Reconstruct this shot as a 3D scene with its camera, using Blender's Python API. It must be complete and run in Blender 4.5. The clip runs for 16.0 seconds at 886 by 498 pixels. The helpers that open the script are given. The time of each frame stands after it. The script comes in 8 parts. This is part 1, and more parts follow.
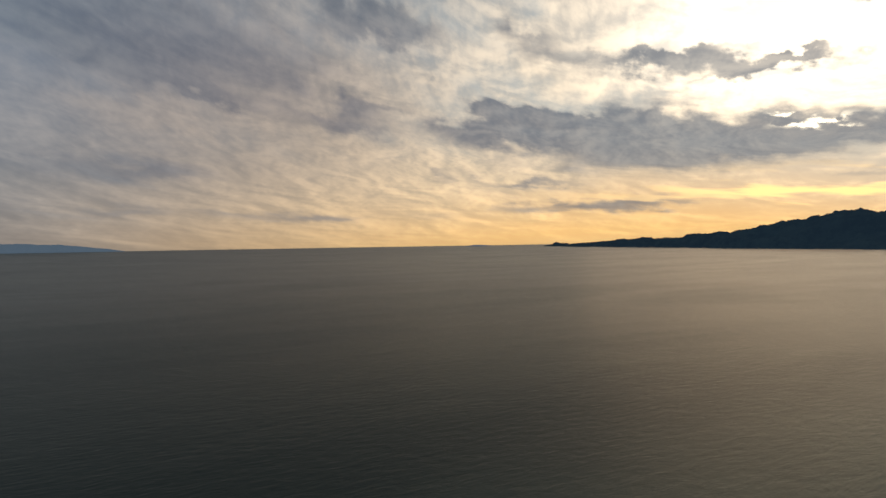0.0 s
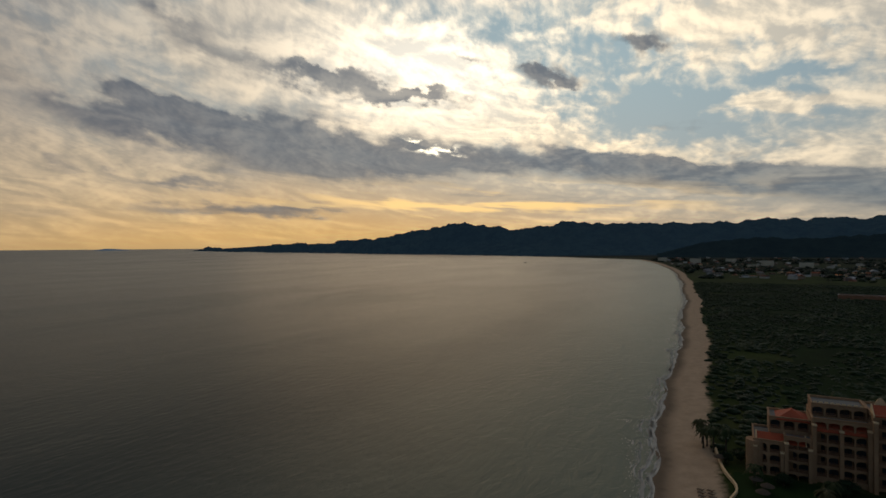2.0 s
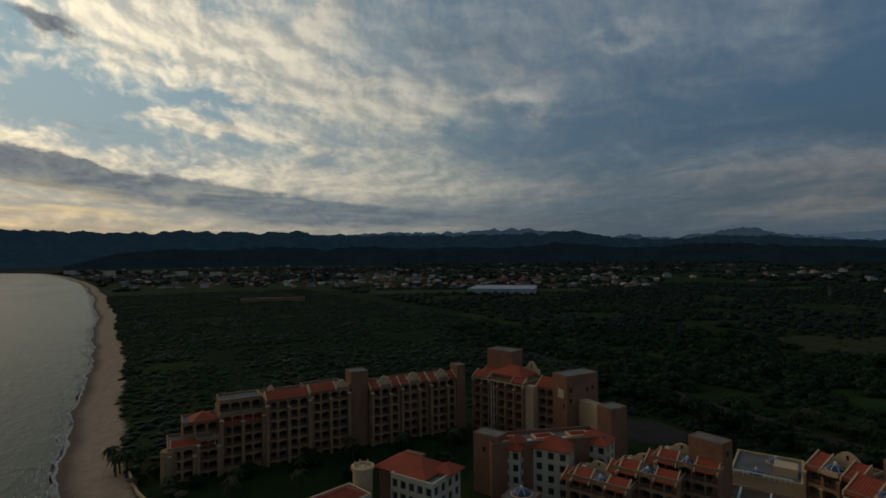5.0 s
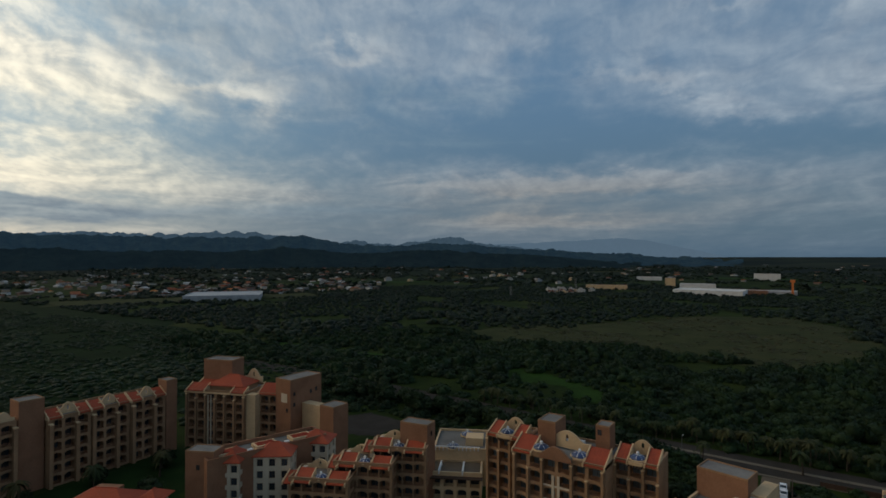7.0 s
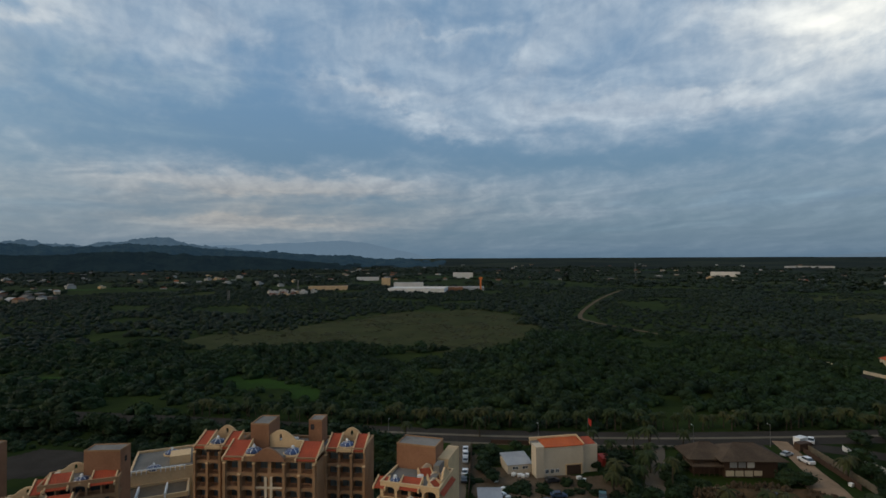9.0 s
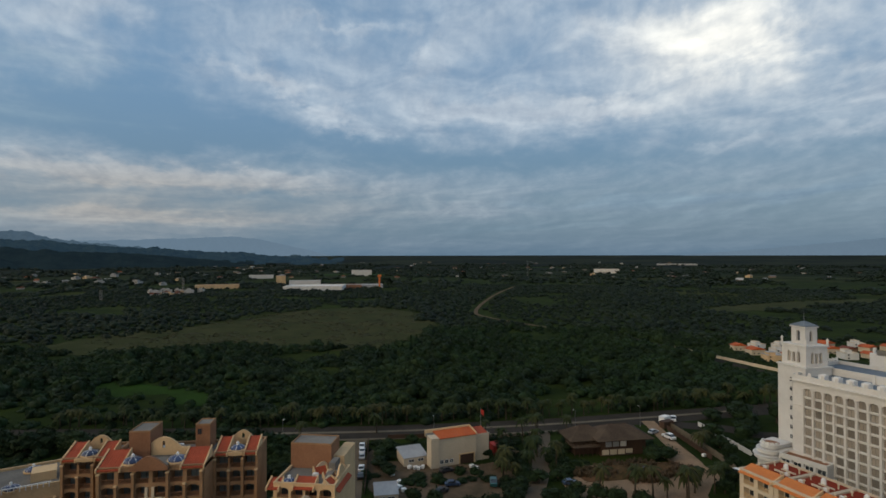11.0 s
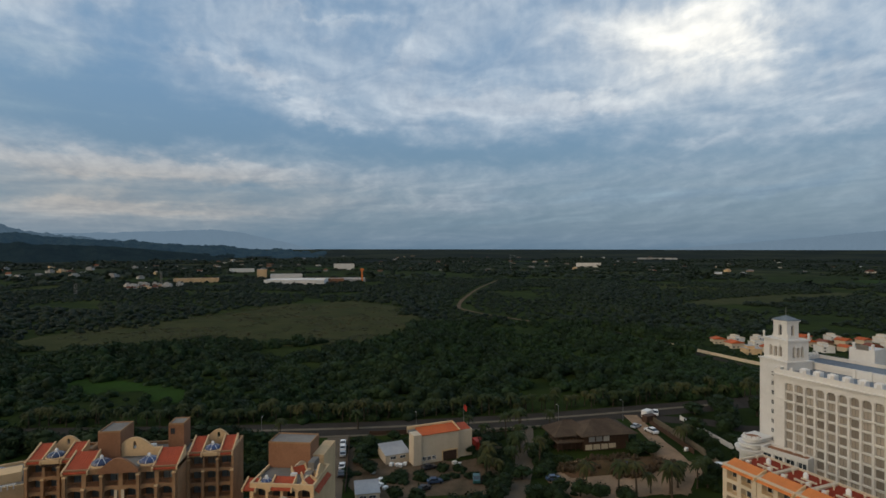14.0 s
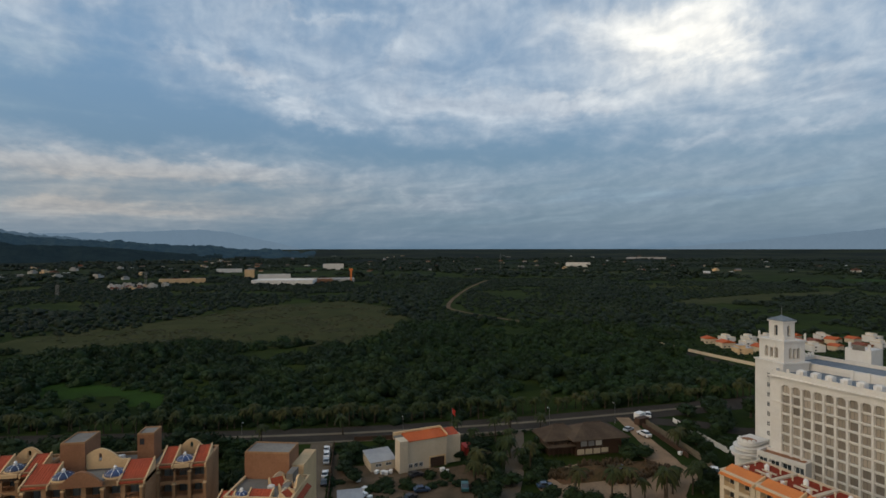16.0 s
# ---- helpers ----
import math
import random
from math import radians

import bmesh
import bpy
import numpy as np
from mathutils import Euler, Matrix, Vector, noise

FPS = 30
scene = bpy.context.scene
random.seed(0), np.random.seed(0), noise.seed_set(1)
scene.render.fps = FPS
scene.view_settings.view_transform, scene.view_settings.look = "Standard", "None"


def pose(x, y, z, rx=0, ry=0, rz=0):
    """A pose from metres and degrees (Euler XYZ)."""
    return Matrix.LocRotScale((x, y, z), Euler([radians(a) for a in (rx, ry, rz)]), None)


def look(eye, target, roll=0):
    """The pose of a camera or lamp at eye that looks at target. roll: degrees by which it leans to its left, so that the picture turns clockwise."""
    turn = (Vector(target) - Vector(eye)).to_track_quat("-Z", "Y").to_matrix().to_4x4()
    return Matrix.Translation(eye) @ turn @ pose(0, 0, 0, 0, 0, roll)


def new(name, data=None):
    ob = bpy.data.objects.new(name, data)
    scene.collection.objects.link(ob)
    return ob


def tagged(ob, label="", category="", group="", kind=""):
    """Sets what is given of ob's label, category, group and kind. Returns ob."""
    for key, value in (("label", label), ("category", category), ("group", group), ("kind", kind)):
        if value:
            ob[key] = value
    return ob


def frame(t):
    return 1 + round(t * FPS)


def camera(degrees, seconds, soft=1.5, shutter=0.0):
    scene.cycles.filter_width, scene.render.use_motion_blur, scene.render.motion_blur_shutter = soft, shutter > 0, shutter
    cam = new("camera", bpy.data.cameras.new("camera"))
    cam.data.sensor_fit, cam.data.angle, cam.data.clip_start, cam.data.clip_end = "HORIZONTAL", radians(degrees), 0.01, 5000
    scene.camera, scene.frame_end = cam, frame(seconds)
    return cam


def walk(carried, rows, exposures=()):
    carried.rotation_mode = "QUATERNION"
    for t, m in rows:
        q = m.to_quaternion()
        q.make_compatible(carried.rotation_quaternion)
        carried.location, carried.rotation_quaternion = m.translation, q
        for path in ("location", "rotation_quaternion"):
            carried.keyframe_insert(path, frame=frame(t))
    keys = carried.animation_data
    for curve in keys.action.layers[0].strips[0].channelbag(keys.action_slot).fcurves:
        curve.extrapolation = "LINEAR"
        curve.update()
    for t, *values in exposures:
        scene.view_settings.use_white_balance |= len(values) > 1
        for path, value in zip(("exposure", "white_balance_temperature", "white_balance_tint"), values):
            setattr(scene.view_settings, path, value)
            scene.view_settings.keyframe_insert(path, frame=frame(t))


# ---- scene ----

# Coordinates: x runs along the shore to the east, y inland, z up from the sea.
cam = camera(79.2, 16.0, soft=1.6)
PATH = [
    # seconds, x, y, z, yaw, pitch, roll
    (0, 3.91, 3.57, 66.10, 154.44, -0.32, 0.95),
    (0.5, 2.35, 4.14, 66.10, 147.28, -0.32, 0.81),
    (1, 0.76, 4.69, 66.11, 138.62, -0.35, 0.76),
    (1.5, -0.89, 5.20, 66.13, 128.98, -0.34, 0.55),
    (2, -2.64, 5.65, 66.20, 118.88, -0.21, 0.44),
    (2.5, -4.41, 5.28, 66.18, 108.84, -0.16, 0.26),
    (3, -5.17, 5.77, 66.38, 99.66, 0.06, 0.29),
    (3.5, -5.72, 6.11, 66.60, 89.86, 0.18, 0.41),
    (4, -6.04, 6.30, 66.56, 80.01, 0.34, 0.48),
    (4.5, -6.18, 6.35, 66.55, 70.77, 0.48, 0.45),
    (5, -5.84, 6.13, 66.62, 61.73, 0.45, 0.53),
    (5.2, -5.77, 6.02, 66.53, 58.61, 0.66, 0.27),
    (7.3, -3.08, 4.91, 66.07, 29.14, 0.93, 0.13),
    (7.5, -2.69, 4.61, 66.01, 26.43, 1.02, 0.22),
    (8, -1.85, 3.65, 65.90, 20.15, 1.06, 0.27),
    (8.5, -0.92, 2.95, 65.97, 12.58, 1.04, 0.31),
    (9, -0.31, 2.10, 66.02, 4.32, 1.02, 0.26),
    (9.5, 0.32, 1.32, 66.03, -3.68, 1.13, 0.32),
    (9.7, 0.63, 1.24, 66.05, -5.90, 1.14, 0.26),
    (10.2, 0.48, 0.87, 66.02, -6.35, 0.99, 0.17),
    (12, -0.08, -0.46, 65.88, -6.71, 0.44, -0.16),
    (12.5, 0.00, 0.00, 66.00, -7.09, 0.34, -0.14),
    (13, 0.11, 0.86, 66.02, -7.49, 0.18, -0.10),
    (13.5, 0.28, 1.93, 66.03, -7.86, 0.06, -0.07),
    (14, 0.55, 3.12, 65.92, -8.23, 0.05, -0.06),
    (14.5, 0.86, 4.43, 65.82, -8.60, 0.00, -0.02),
    (15, 1.23, 5.76, 65.69, -8.85, -0.13, 0.02),
    (15.5, 1.83, 7.17, 65.63, -9.03, -0.13, 0.08),
    (16, 2.27, 8.71, 65.67, -9.29, 0.03, 0.04),
]
EXPOSURES = [(0, -0.45, 6850, 12), (1, -0.65, 6800, 12), (2, -0.95, 6650, 10), (3, -1.17, 6450, 9), (5.2, -1.1, 6300, 6), (7.3, -0.1, 6450, 7), (9.5, 0.25, 6600, 8), (12, 0.38, 6750, 9), (16, 0.4, 6800, 10)]
walk(cam, [(t, pose(x, y, z, 90 + pitch, roll, yaw)) for t, x, y, z, yaw, pitch, roll in PATH], EXPOSURES)


# ---- node helpers ----
class Graph:
    """A short way to write node trees."""

    def __init__(self, tree, fresh=True):
        self.tree = tree
        if fresh:
            tree.nodes.clear()

    def node(self, kind, **settings):
        made = self.tree.nodes.new(kind)
        for key, value in settings.items():
            setattr(made, key, value)
        return made

    def link(self, source, target):
        if isinstance(source, (int, float)):
            target.default_value = source
        elif isinstance(source, tuple):
            target.default_value = (*source, 1.0) if len(target.default_value) == 4 and len(source) == 3 else source
        else:
            self.tree.links.new(source, target)

    def math(self, op, a, b=0.0, c=None, clamp=False):
        n = self.node("ShaderNodeMath", operation=op, use_clamp=clamp)
        self.link(a, n.inputs[0])
        self.link(b, n.inputs[1])
        if c is not None:
            self.link(c, n.inputs[2])
        return n.outputs[0]

    def add(self, a, b):
        return self.math("ADD", a, b)

    def sub(self, a, b):
        return self.math("SUBTRACT", a, b)

    def mul(self, a, b):
        return self.math("MULTIPLY", a, b)

    def vec(self, x, y, z):
        n = self.node("ShaderNodeCombineXYZ")
        for s, v in zip(n.inputs, (x, y, z)):
            self.link(v, s)
        return n.outputs[0]

    def split(self, v):
        n = self.node("ShaderNodeSeparateXYZ")
        self.link(v, n.inputs[0])
        return n.outputs

    def noise(self, v, scale, detail=5.0, rough=0.55, warp=0.0, dims="3D"):
        n = self.node("ShaderNodeTexNoise", noise_dimensions=dims)
        self.link(v, n.inputs["Vector"])
        n.inputs["Scale"].default_value = scale
        n.inputs["Detail"].default_value = detail
        n.inputs["Roughness"].default_value = rough
        n.inputs["Distortion"].default_value = warp
        return n.outputs["Fac"]

    def ramp(self, x, lo, hi, a=0.0, b=1.0):
        n = self.node("ShaderNodeMapRange", interpolation_type="SMOOTHSTEP")
        self.link(x, n.inputs[0])
        for k, v in zip((1, 2, 3, 4), (lo, hi, a, b)):
            self.link(v, n.inputs[k])
        return n.outputs[0]

    def mix(self, f, a, b, kind="MIX"):
        n = self.node("ShaderNodeMix", data_type="RGBA", blend_type=kind)
        self.link(f, n.inputs[0])
        self.link(a, n.inputs[6])
        self.link(b, n.inputs[7])
        return n.outputs[2]

    def scaled(self, v, x, y, z):
        n = self.node("ShaderNodeVectorMath", operation="MULTIPLY")
        self.link(v, n.inputs[0])
        n.inputs[1].default_value = (x, y, z)
        return n.outputs[0]


# ---- sky and sun ----
SUN_AZ, SUN_EL = 119.6, 9.8  # degrees, counted from +y towards -x

world = bpy.data.worlds.new("sky")
scene.world = world
world.use_nodes = True
g = Graph(world.node_tree)
way = g.node("ShaderNodeTexCoord").outputs["Generated"]
wx, wy, wz = g.split(way)
az = g.mul(g.math("ARCTAN2", g.mul(wx, -1.0), wy), 57.29578)
az = g.add(az, g.mul(g.math("LESS_THAN", az, -100.0), 360.0))
el = g.mul(g.math("ARCSINE", wz), 57.29578)
# cloud coordinates: along the horizon, and upwards with thinner layers towards it; the rows of cloud bow gently
layer = g.mul(g.math("LOGARITHM", g.add(g.math("MAXIMUM", el, -1.5), 8.0), 2.71828), 1.6)
bow = g.mul(g.mul(g.sub(az, 20.0), g.sub(az, 20.0)), 0.000125)


def cloud_space(along, rising, seed, sun_step=0.0):
    """Where a cloud texture is read; sun_step moves the reading towards the sun."""
    u, v = az, layer
    if sun_step:
        u = g.add(az, g.mul(g.math("TANH", g.mul(g.sub(SUN_AZ, az), 0.08)), sun_step))
        v = g.add(layer, g.mul(g.math("TANH", g.mul(g.sub(SUN_EL, el), 0.15)), sun_step * 0.05))
    return g.vec(g.mul(u, along), g.sub(g.mul(v, rising), g.mul(bow, rising / 2.25)), seed)


broad = g.noise(cloud_space(0.05, 2.25, 1.0), 1.0, 3.0, 0.5, 0.4)
billow = g.noise(cloud_space(0.14, 4.4, 5.0), 1.0, 6.0, 0.54, 0.35)
billow_on = g.noise(cloud_space(0.14, 4.4, 5.0, 0.9), 1.0, 6.0, 0.54, 0.35)
puff = g.noise(cloud_space(0.52, 8.6, 9.0), 1.0, 4.0, 0.55, 0.3)
puff_on = g.noise(cloud_space(0.52, 8.6, 9.0, 0.35), 1.0, 4.0, 0.55, 0.3)
streak = g.noise(cloud_space(0.05, 6.5, 3.0), 1.0, 5.0, 0.5, 0.3)
drift = g.sub(g.noise(cloud_space(0.08, 2.6, 13.0), 1.0, 5.0, 0.55), 0.5)
curl = g.sub(g.noise(cloud_space(0.24, 5.0, 17.0), 1.0, 5.0, 0.55), 0.5)
waz = g.add(az, g.add(g.mul(drift, 11.0), g.mul(curl, 9.0)))
thick = g.mul(g.add(g.math("MAXIMUM", el, 0.0), 3.0), 0.07)
wel = g.add(el, g.mul(g.add(g.mul(curl, 5.0), g.mul(drift, 3.0)), thick))
relief = g.add(g.mul(g.sub(billow, billow_on), 2.6), g.mul(g.sub(puff, puff_on), 0.7))


SLOPES = {}


def sloped(tilt):
    """Direction on a grid whose rows rise by tilt."""
    if tilt not in SLOPES:
        SLOPES[tilt] = g.vec(waz, g.sub(wel, g.mul(az, tilt)), 0.0)
    return SLOPES[tilt]


def patches(rows, out):
    """Soft patches of cloud: azimuth, elevation, half widths, amount, slope."""
    for a, e, wa, we, amount, tilt in rows:
        tilt = round(tilt * 10) / 10
        wa, we = wa * 1.12, we * 1.12
        place = g.node("ShaderNodeVectorMath", operation="MULTIPLY_ADD")
        g.link(sloped(tilt), place.inputs[0])
        place.inputs[1].default_value = (1 / wa, 1 / we, 0.0)
        place.inputs[2].default_value = (-a / wa, -(e - tilt * a) / we, 0.0)
        square = g.node("ShaderNodeVectorMath", operation="DOT_PRODUCT")
        g.link(place.outputs[0], square.inputs[0])
        g.link(place.outputs[0], square.inputs[1])
        out = g.math("MULTIPLY_ADD", g.math("POWER", 0.36788, square.outputs["Value"]), amount, out)
    return out


def around(a, e, wa, we):
    """How near a direction lies to (azimuth, elevation), without ragged edges."""
    da = g.mul(g.sub(az, a), 1.0 / wa)
    de = g.mul(g.sub(el, e), 1.0 / we)
    return g.math("EXPONENT", g.mul(g.add(g.mul(da, da), g.mul(de, de)), -1.0))


BRIGHT_SUN = [
    (120, 13.6, 8.7, 2.4, 1.2, 0), (127, 20.9, 12.5, 3.0, 0.75, 0.15), (136, 19.6, 9.5, 2.4, 0.45, 0.3), (130, 19.9, 15.5, 3.0, 0.8, 0), (117, 14.9, 4.5, 1.6, 0.8, 0),
    (138, 18.2, 6.2, 2.1, 0.4, 0), (88, 12.8, 6.3, 1.1, 0.6, 0.12), (81, 18.8, 8.9, 2.9, 0.55, 0.1), (93, 20.9, 7.8, 2.3, 0.55, 0.1), (110, 12.7, 7.2, 1.0, 0.7, 0.1),
    (102, 10.0, 11.7, 0.8, 0.55, 0.12), (83, 11.8, 7.8, 0.7, 0.45, 0.1), (184, 12.7, 3.2, 1.1, 0.8, 0.05), (165, 17.1, 9.1, 3.2, 0.35, 0), (153, 8.2, 15.3, 2.4, 0.3, 0),
]
BRIGHT_WEST = [
    (84, 12.2, 8.6, 0.8, 0.65, 0.12), (79, 19.6, 11.1, 4.3, 0.5, 0.2), (66, 14.9, 7.8, 1.8, 0.5, 0.05), (75, 7.2, 17.5, 1.7, 0.6, 0.05), (103, 10.3, 8.6, 0.5, 0.6, 0.3),
    (73, 23.4, 2.4, 2.0, 0.6, -0.5), (54, 16.8, 3.3, 1.3, 0.35, 0.1), (60, 16.1, 5.3, 0.7, 0.4, -0.1), (34, 6.9, 3.5, 0.8, 0.35, -0.05), (42, 21.1, 3.7, 0.8, 0.25, 0),
    (65, 10.6, 3.6, 1.2, 0.4, 0),
]
CLEAR_WEST = [
    (95, 12.4, 8.5, 1.8, -0.66, 0.08), (84, 14.9, 5.0, 0.6, -0.5, 0.05), (85, 17.7, 3.0, 0.5, -0.4, -0.2), (113, 22.5, 5.4, 1.1, -0.33, 0.2), (82, 17.3, 4.6, 0.5, -0.46, -0.2),
    (96, 13.5, 9.8, 1.6, -0.27, 0.1), (44, 11.5, 15.9, 5.7, -0.23, 0), (75, 19.6, 2.5, 0.9, -0.27, 0), (84, 21.9, 4.0, 0.9, -0.2, 0.2),
]
BRIGHT_INLAND = [
    (53, 16.9, 3.6, 2.0, 0.42, 0.2), (42, 20.6, 5.5, 0.8, 0.42, 0.15), (52, 6.3, 7.0, 1.1, 0.59, 0), (28, 21.1, 5.3, 1.8, 0.3, -0.4), (13, 17.8, 6.6, 0.7, 0.38, 0.1),
    (6, 14.3, 4.4, 1.0, 0.47, 0.15), (-9, 14.8, 5.4, 1.2, 0.42, -0.1), (-20, 15.2, 4.2, 0.6, 0.51, 0), (-6, 19.9, 3.1, 0.9, 0.38, -0.4), (2, 22.7, 6.2, 0.5, 0.3, -0.1),
    (23, 7.8, 11.8, 0.8, 0.64, -0.02), (27, 3.8, 2.9, 0.5, 0.51, 0), (20, 3.7, 8.4, 0.5, 0.47, 0), (12, 8.0, 5.4, 0.5, 0.51, 0), (-8, 4.8, 9.9, 0.7, 0.26, 0),
]
BRIGHT_EAST = [
    (-34, 19.7, 5.2, 2.9, 1, -0.1), (-25, 21.1, 7.2, 1.4, 0.44, 0.1), (-22, 15.0, 3.4, 0.8, 0.56, -0.1), (-13, 15.1, 8.4, 1.5, 0.4, 0), (12, 18.0, 2.4, 0.9, 0.4, 0.3),
    (6, 14.1, 4.3, 1.0, 0.32, 0.2), (-44, 10.7, 6.1, 0.6, 0.4, -0.12), (-35, 10.2, 3.9, 0.5, 0.32, -0.1), (-46, 14.2, 3.5, 1.6, 0.36, -0.2), (26, 7.7, 6.6, 0.6, 0.44, 0),
    (13, 7.3, 5.7, 0.7, 0.36, 0.05), (28, 3.8, 4.6, 0.5, 0.4, 0), (21, 3.5, 8.2, 0.4, 0.4, 0), (0, 6.9, 3.5, 0.6, 0.36, 0), (-9, 5.2, 4.5, 0.8, 0.4, 0),
]
CLEAR_EAST = [
    (24, 14.0, 8.5, 2.6, -0.35, 0), (19, 11.4, 14.1, 1.6, -0.35, 0.05), (-21, 9.9, 17.9, 1.4, -0.32, 0), (22, 19.7, 3.0, 3.8, -0.32, -0.2), (30, 13.0, 18.4, 2.5, -0.35, 0),
    (-13, 9.9, 11.4, 1.5, -0.32, 0), (0, 23.2, 5.3, 1.3, -0.21, 0.3), (0, 11.3, 8.8, 1.4, -0.24, 0.1), (-41, 17.3, 2.1, 2.3, -0.24, 0), (-16, 2.5, 32.1, 1.1, -0.28, 0),
]
BANK_SUN = [
    (131, 10.9, 16.4, 1.9, 1, 0.08), (141, 12.1, 7.8, 1.4, 0.7, 0.1), (134, 17.5, 11.3, 1.0, 0.62, 0.2), (122, 15.7, 5.4, 0.7, 0.7, 0.1), (145, 13.0, 4.3, 1.0, 0.53, 0.2),
    (97, 7.9, 10.3, 0.9, 0.88, 0.1), (89, 5.6, 12.7, 0.8, 0.84, 0.08), (75, 4.3, 10.0, 1.3, 0.84, 0.02), (145, 6.3, 4.7, 0.6, 0.7, 0), (141, 3.6, 8.2, 0.5, 0.66, 0),
    (98, 19.5, 2.8, 1.3, 1.15, 0.1), (107, 16.9, 2.3, 0.8, 0.6, 0.1), (116, 19.2, 1.7, 0.6, 0.62, 0), (117, 5.6, 4.1, 0.4, 0.44, 0), (105, 5.0, 9.5, 0.4, 0.53, 0.02),
]
BANK_WEST = [
    (129, 17.5, 6.6, 0.6, 0.6, 0), (123, 15.4, 8.4, 0.4, 0.5, -0.1), (149, 11.7, 7.2, 1.4, 0.9, 0), (130, 8.7, 14.5, 1.9, 0.8, 0), (107, 16.9, 1.6, 0.9, 0.8, 0.1),
    (96, 7.6, 12.7, 0.8, 0.8, 0.13), (79, 5.4, 9.4, 0.8, 0.7, 0.1), (66, 4.1, 10.7, 0.7, 0.5, 0), (135, 4.1, 7.2, 0.5, 0.7, -0.05), (155, 7.3, 3.0, 0.5, 0.5, 0),
    (161, 14.7, 3.5, 0.6, 0.4, 0),
]
BANK_FAR = [
    (182, 18.8, 14.8, 3.5, 1, 0.05), (162, 22.9, 5.8, 1.8, 1, 0.1), (186, 7.7, 9.1, 1.4, 0.81, 0.02), (165, 13.1, 5.4, 1.3, 0.81, 0.1), (179, 15.3, 5.2, 0.7, 0.75, 0.3),
    (189, 11.7, 2.3, 0.6, 0.5, 0), (169, 3.2, 9.3, 0.5, 0.62, 0), (187, 3.5, 6.5, 0.5, 0.56, 0), (145, 20.9, 3.6, 1.3, 0.5, 0), (187, 20.8, 7.9, 2.1, 0.5, 0),
]
SHELF = [
    (42, 14.8, 19.4, 7.4, 0.45, 0), (61, 21.5, 8.2, 2.6, 0.35, 0.1), (45, 4.6, 12.6, 1.2, 0.3, 0), (-32, 5.6, 11.6, 0.7, 0.75, -0.05), (-45, 6.5, 5.9, 0.7, 0.7, -0.15),
    (-28, 4.3, 4.9, 0.5, 0.4, 0), (2, 9.8, 9.2, 0.6, 0.3, 0), (-18, 5.2, 6.9, 0.6, 0.4, -0.05), (11, 6.2, 7.2, 0.4, 0.4, 0), (-11, 17.4, 4.2, 0.5, 0.3, -0.1),
    (-30, 13.1, 4.7, 0.5, 0.35, -0.1), (-10, 3.1, 27.8, 0.8, 0.3, 0),
]


near = g.math("MAXIMUM", around(SUN_AZ - 15, SUN_EL + 6, 37.0, 26.0), g.mul(around(145, 14, 22, 20), 0.6))
mottled = around(100, 18, 32, 16)
glow = around(SUN_AZ + 1, SUN_EL + 8, 13.0, 7.0)
low = g.math("EXPONENT", g.mul(g.math("MAXIMUM", el, 0.0), -0.16))
side = g.math("EXPONENT", g.mul(g.mul(g.sub(az, 132.0), g.sub(az, 132.0)), -1 / 2100.0))

# clear air between the clouds
sky = g.node("ShaderNodeTexSky", sky_type="NISHITA", sun_disc=False, sun_elevation=radians(SUN_EL), sun_rotation=radians(-SUN_AZ), altitude=60.0, air_density=1.2, dust_density=1.5, ozone_density=1.5)
clear = g.mix(1.0, sky.outputs[0], (0.075, 0.075, 0.075), "MULTIPLY")
air = g.mix(g.ramp(el, 2.0, 20.0), (0.105, 0.185, 0.275), (0.135, 0.25, 0.41))
clear = g.mix(0.85, clear, air)
clear = g.mix(g.mul(near, 0.9), clear, (0.70, 0.95, 1.05))
clear = g.mix(g.math("MULTIPLY", g.mul(low, side), 1.25, clamp=True), clear, (1.35, 0.80, 0.30))

# high thin cloud, lit through towards the sun
high_map = g.mul(around(172, 14, 26, 16), 0.45)
for rows in (BRIGHT_SUN, BRIGHT_WEST, CLEAR_WEST, BRIGHT_INLAND, BRIGHT_EAST, CLEAR_EAST):
    high_map = patches(rows, high_map)
calm = around(172, 14, 30, 18)
body = g.add(g.add(g.mul(g.sub(billow, 0.5), g.sub(g.add(g.mul(near, 0.8), 0.9), g.mul(calm, 0.7))), g.mul(g.sub(broad, 0.5), 0.7)), g.mul(g.sub(puff, 0.5), g.add(g.mul(mottled, 1.3), 0.3)))
high = g.ramp(g.add(high_map, g.add(body, g.sub(0.36, g.mul(near, 0.18)))), g.sub(g.mul(near, 0.24), 0.30), g.sub(1.15, g.mul(near, 0.30)))
lit = g.mix(near, (0.40, 0.47, 0.56), (2.2, 1.9, 1.44))
lit = g.mix(g.mul(around(64, 10, 16, 8), 0.5), lit, (1.15, 1.08, 0.84))
lit = g.mix(g.math("MULTIPLY", glow, 1.0, clamp=True), lit, (3.2, 2.85, 2.3))
lit = g.mix(g.mul(around(172, 14, 26, 14), 0.75), lit, (0.44, 0.39, 0.37))
lit = g.mix(g.mul(around(-35, 19.5, 11, 5.5), 0.8), lit, (0.95, 0.94, 0.89))
lit = g.mix(g.mul(g.ramp(el, 3.0, 13.0, 1.0, 0.0), g.ramp(az, 40.0, 75.0, 0.75, 0.0)), lit, (0.165, 0.235, 0.31))
lit = g.mix(g.mul(around(22, 5, 22, 3.8), 0.8), lit, (0.40, 0.375, 0.35))
lit = g.mix(g.math("MULTIPLY", g.mul(low, side), 1.3, clamp=True), lit, (1.75, 1.15, 0.46))
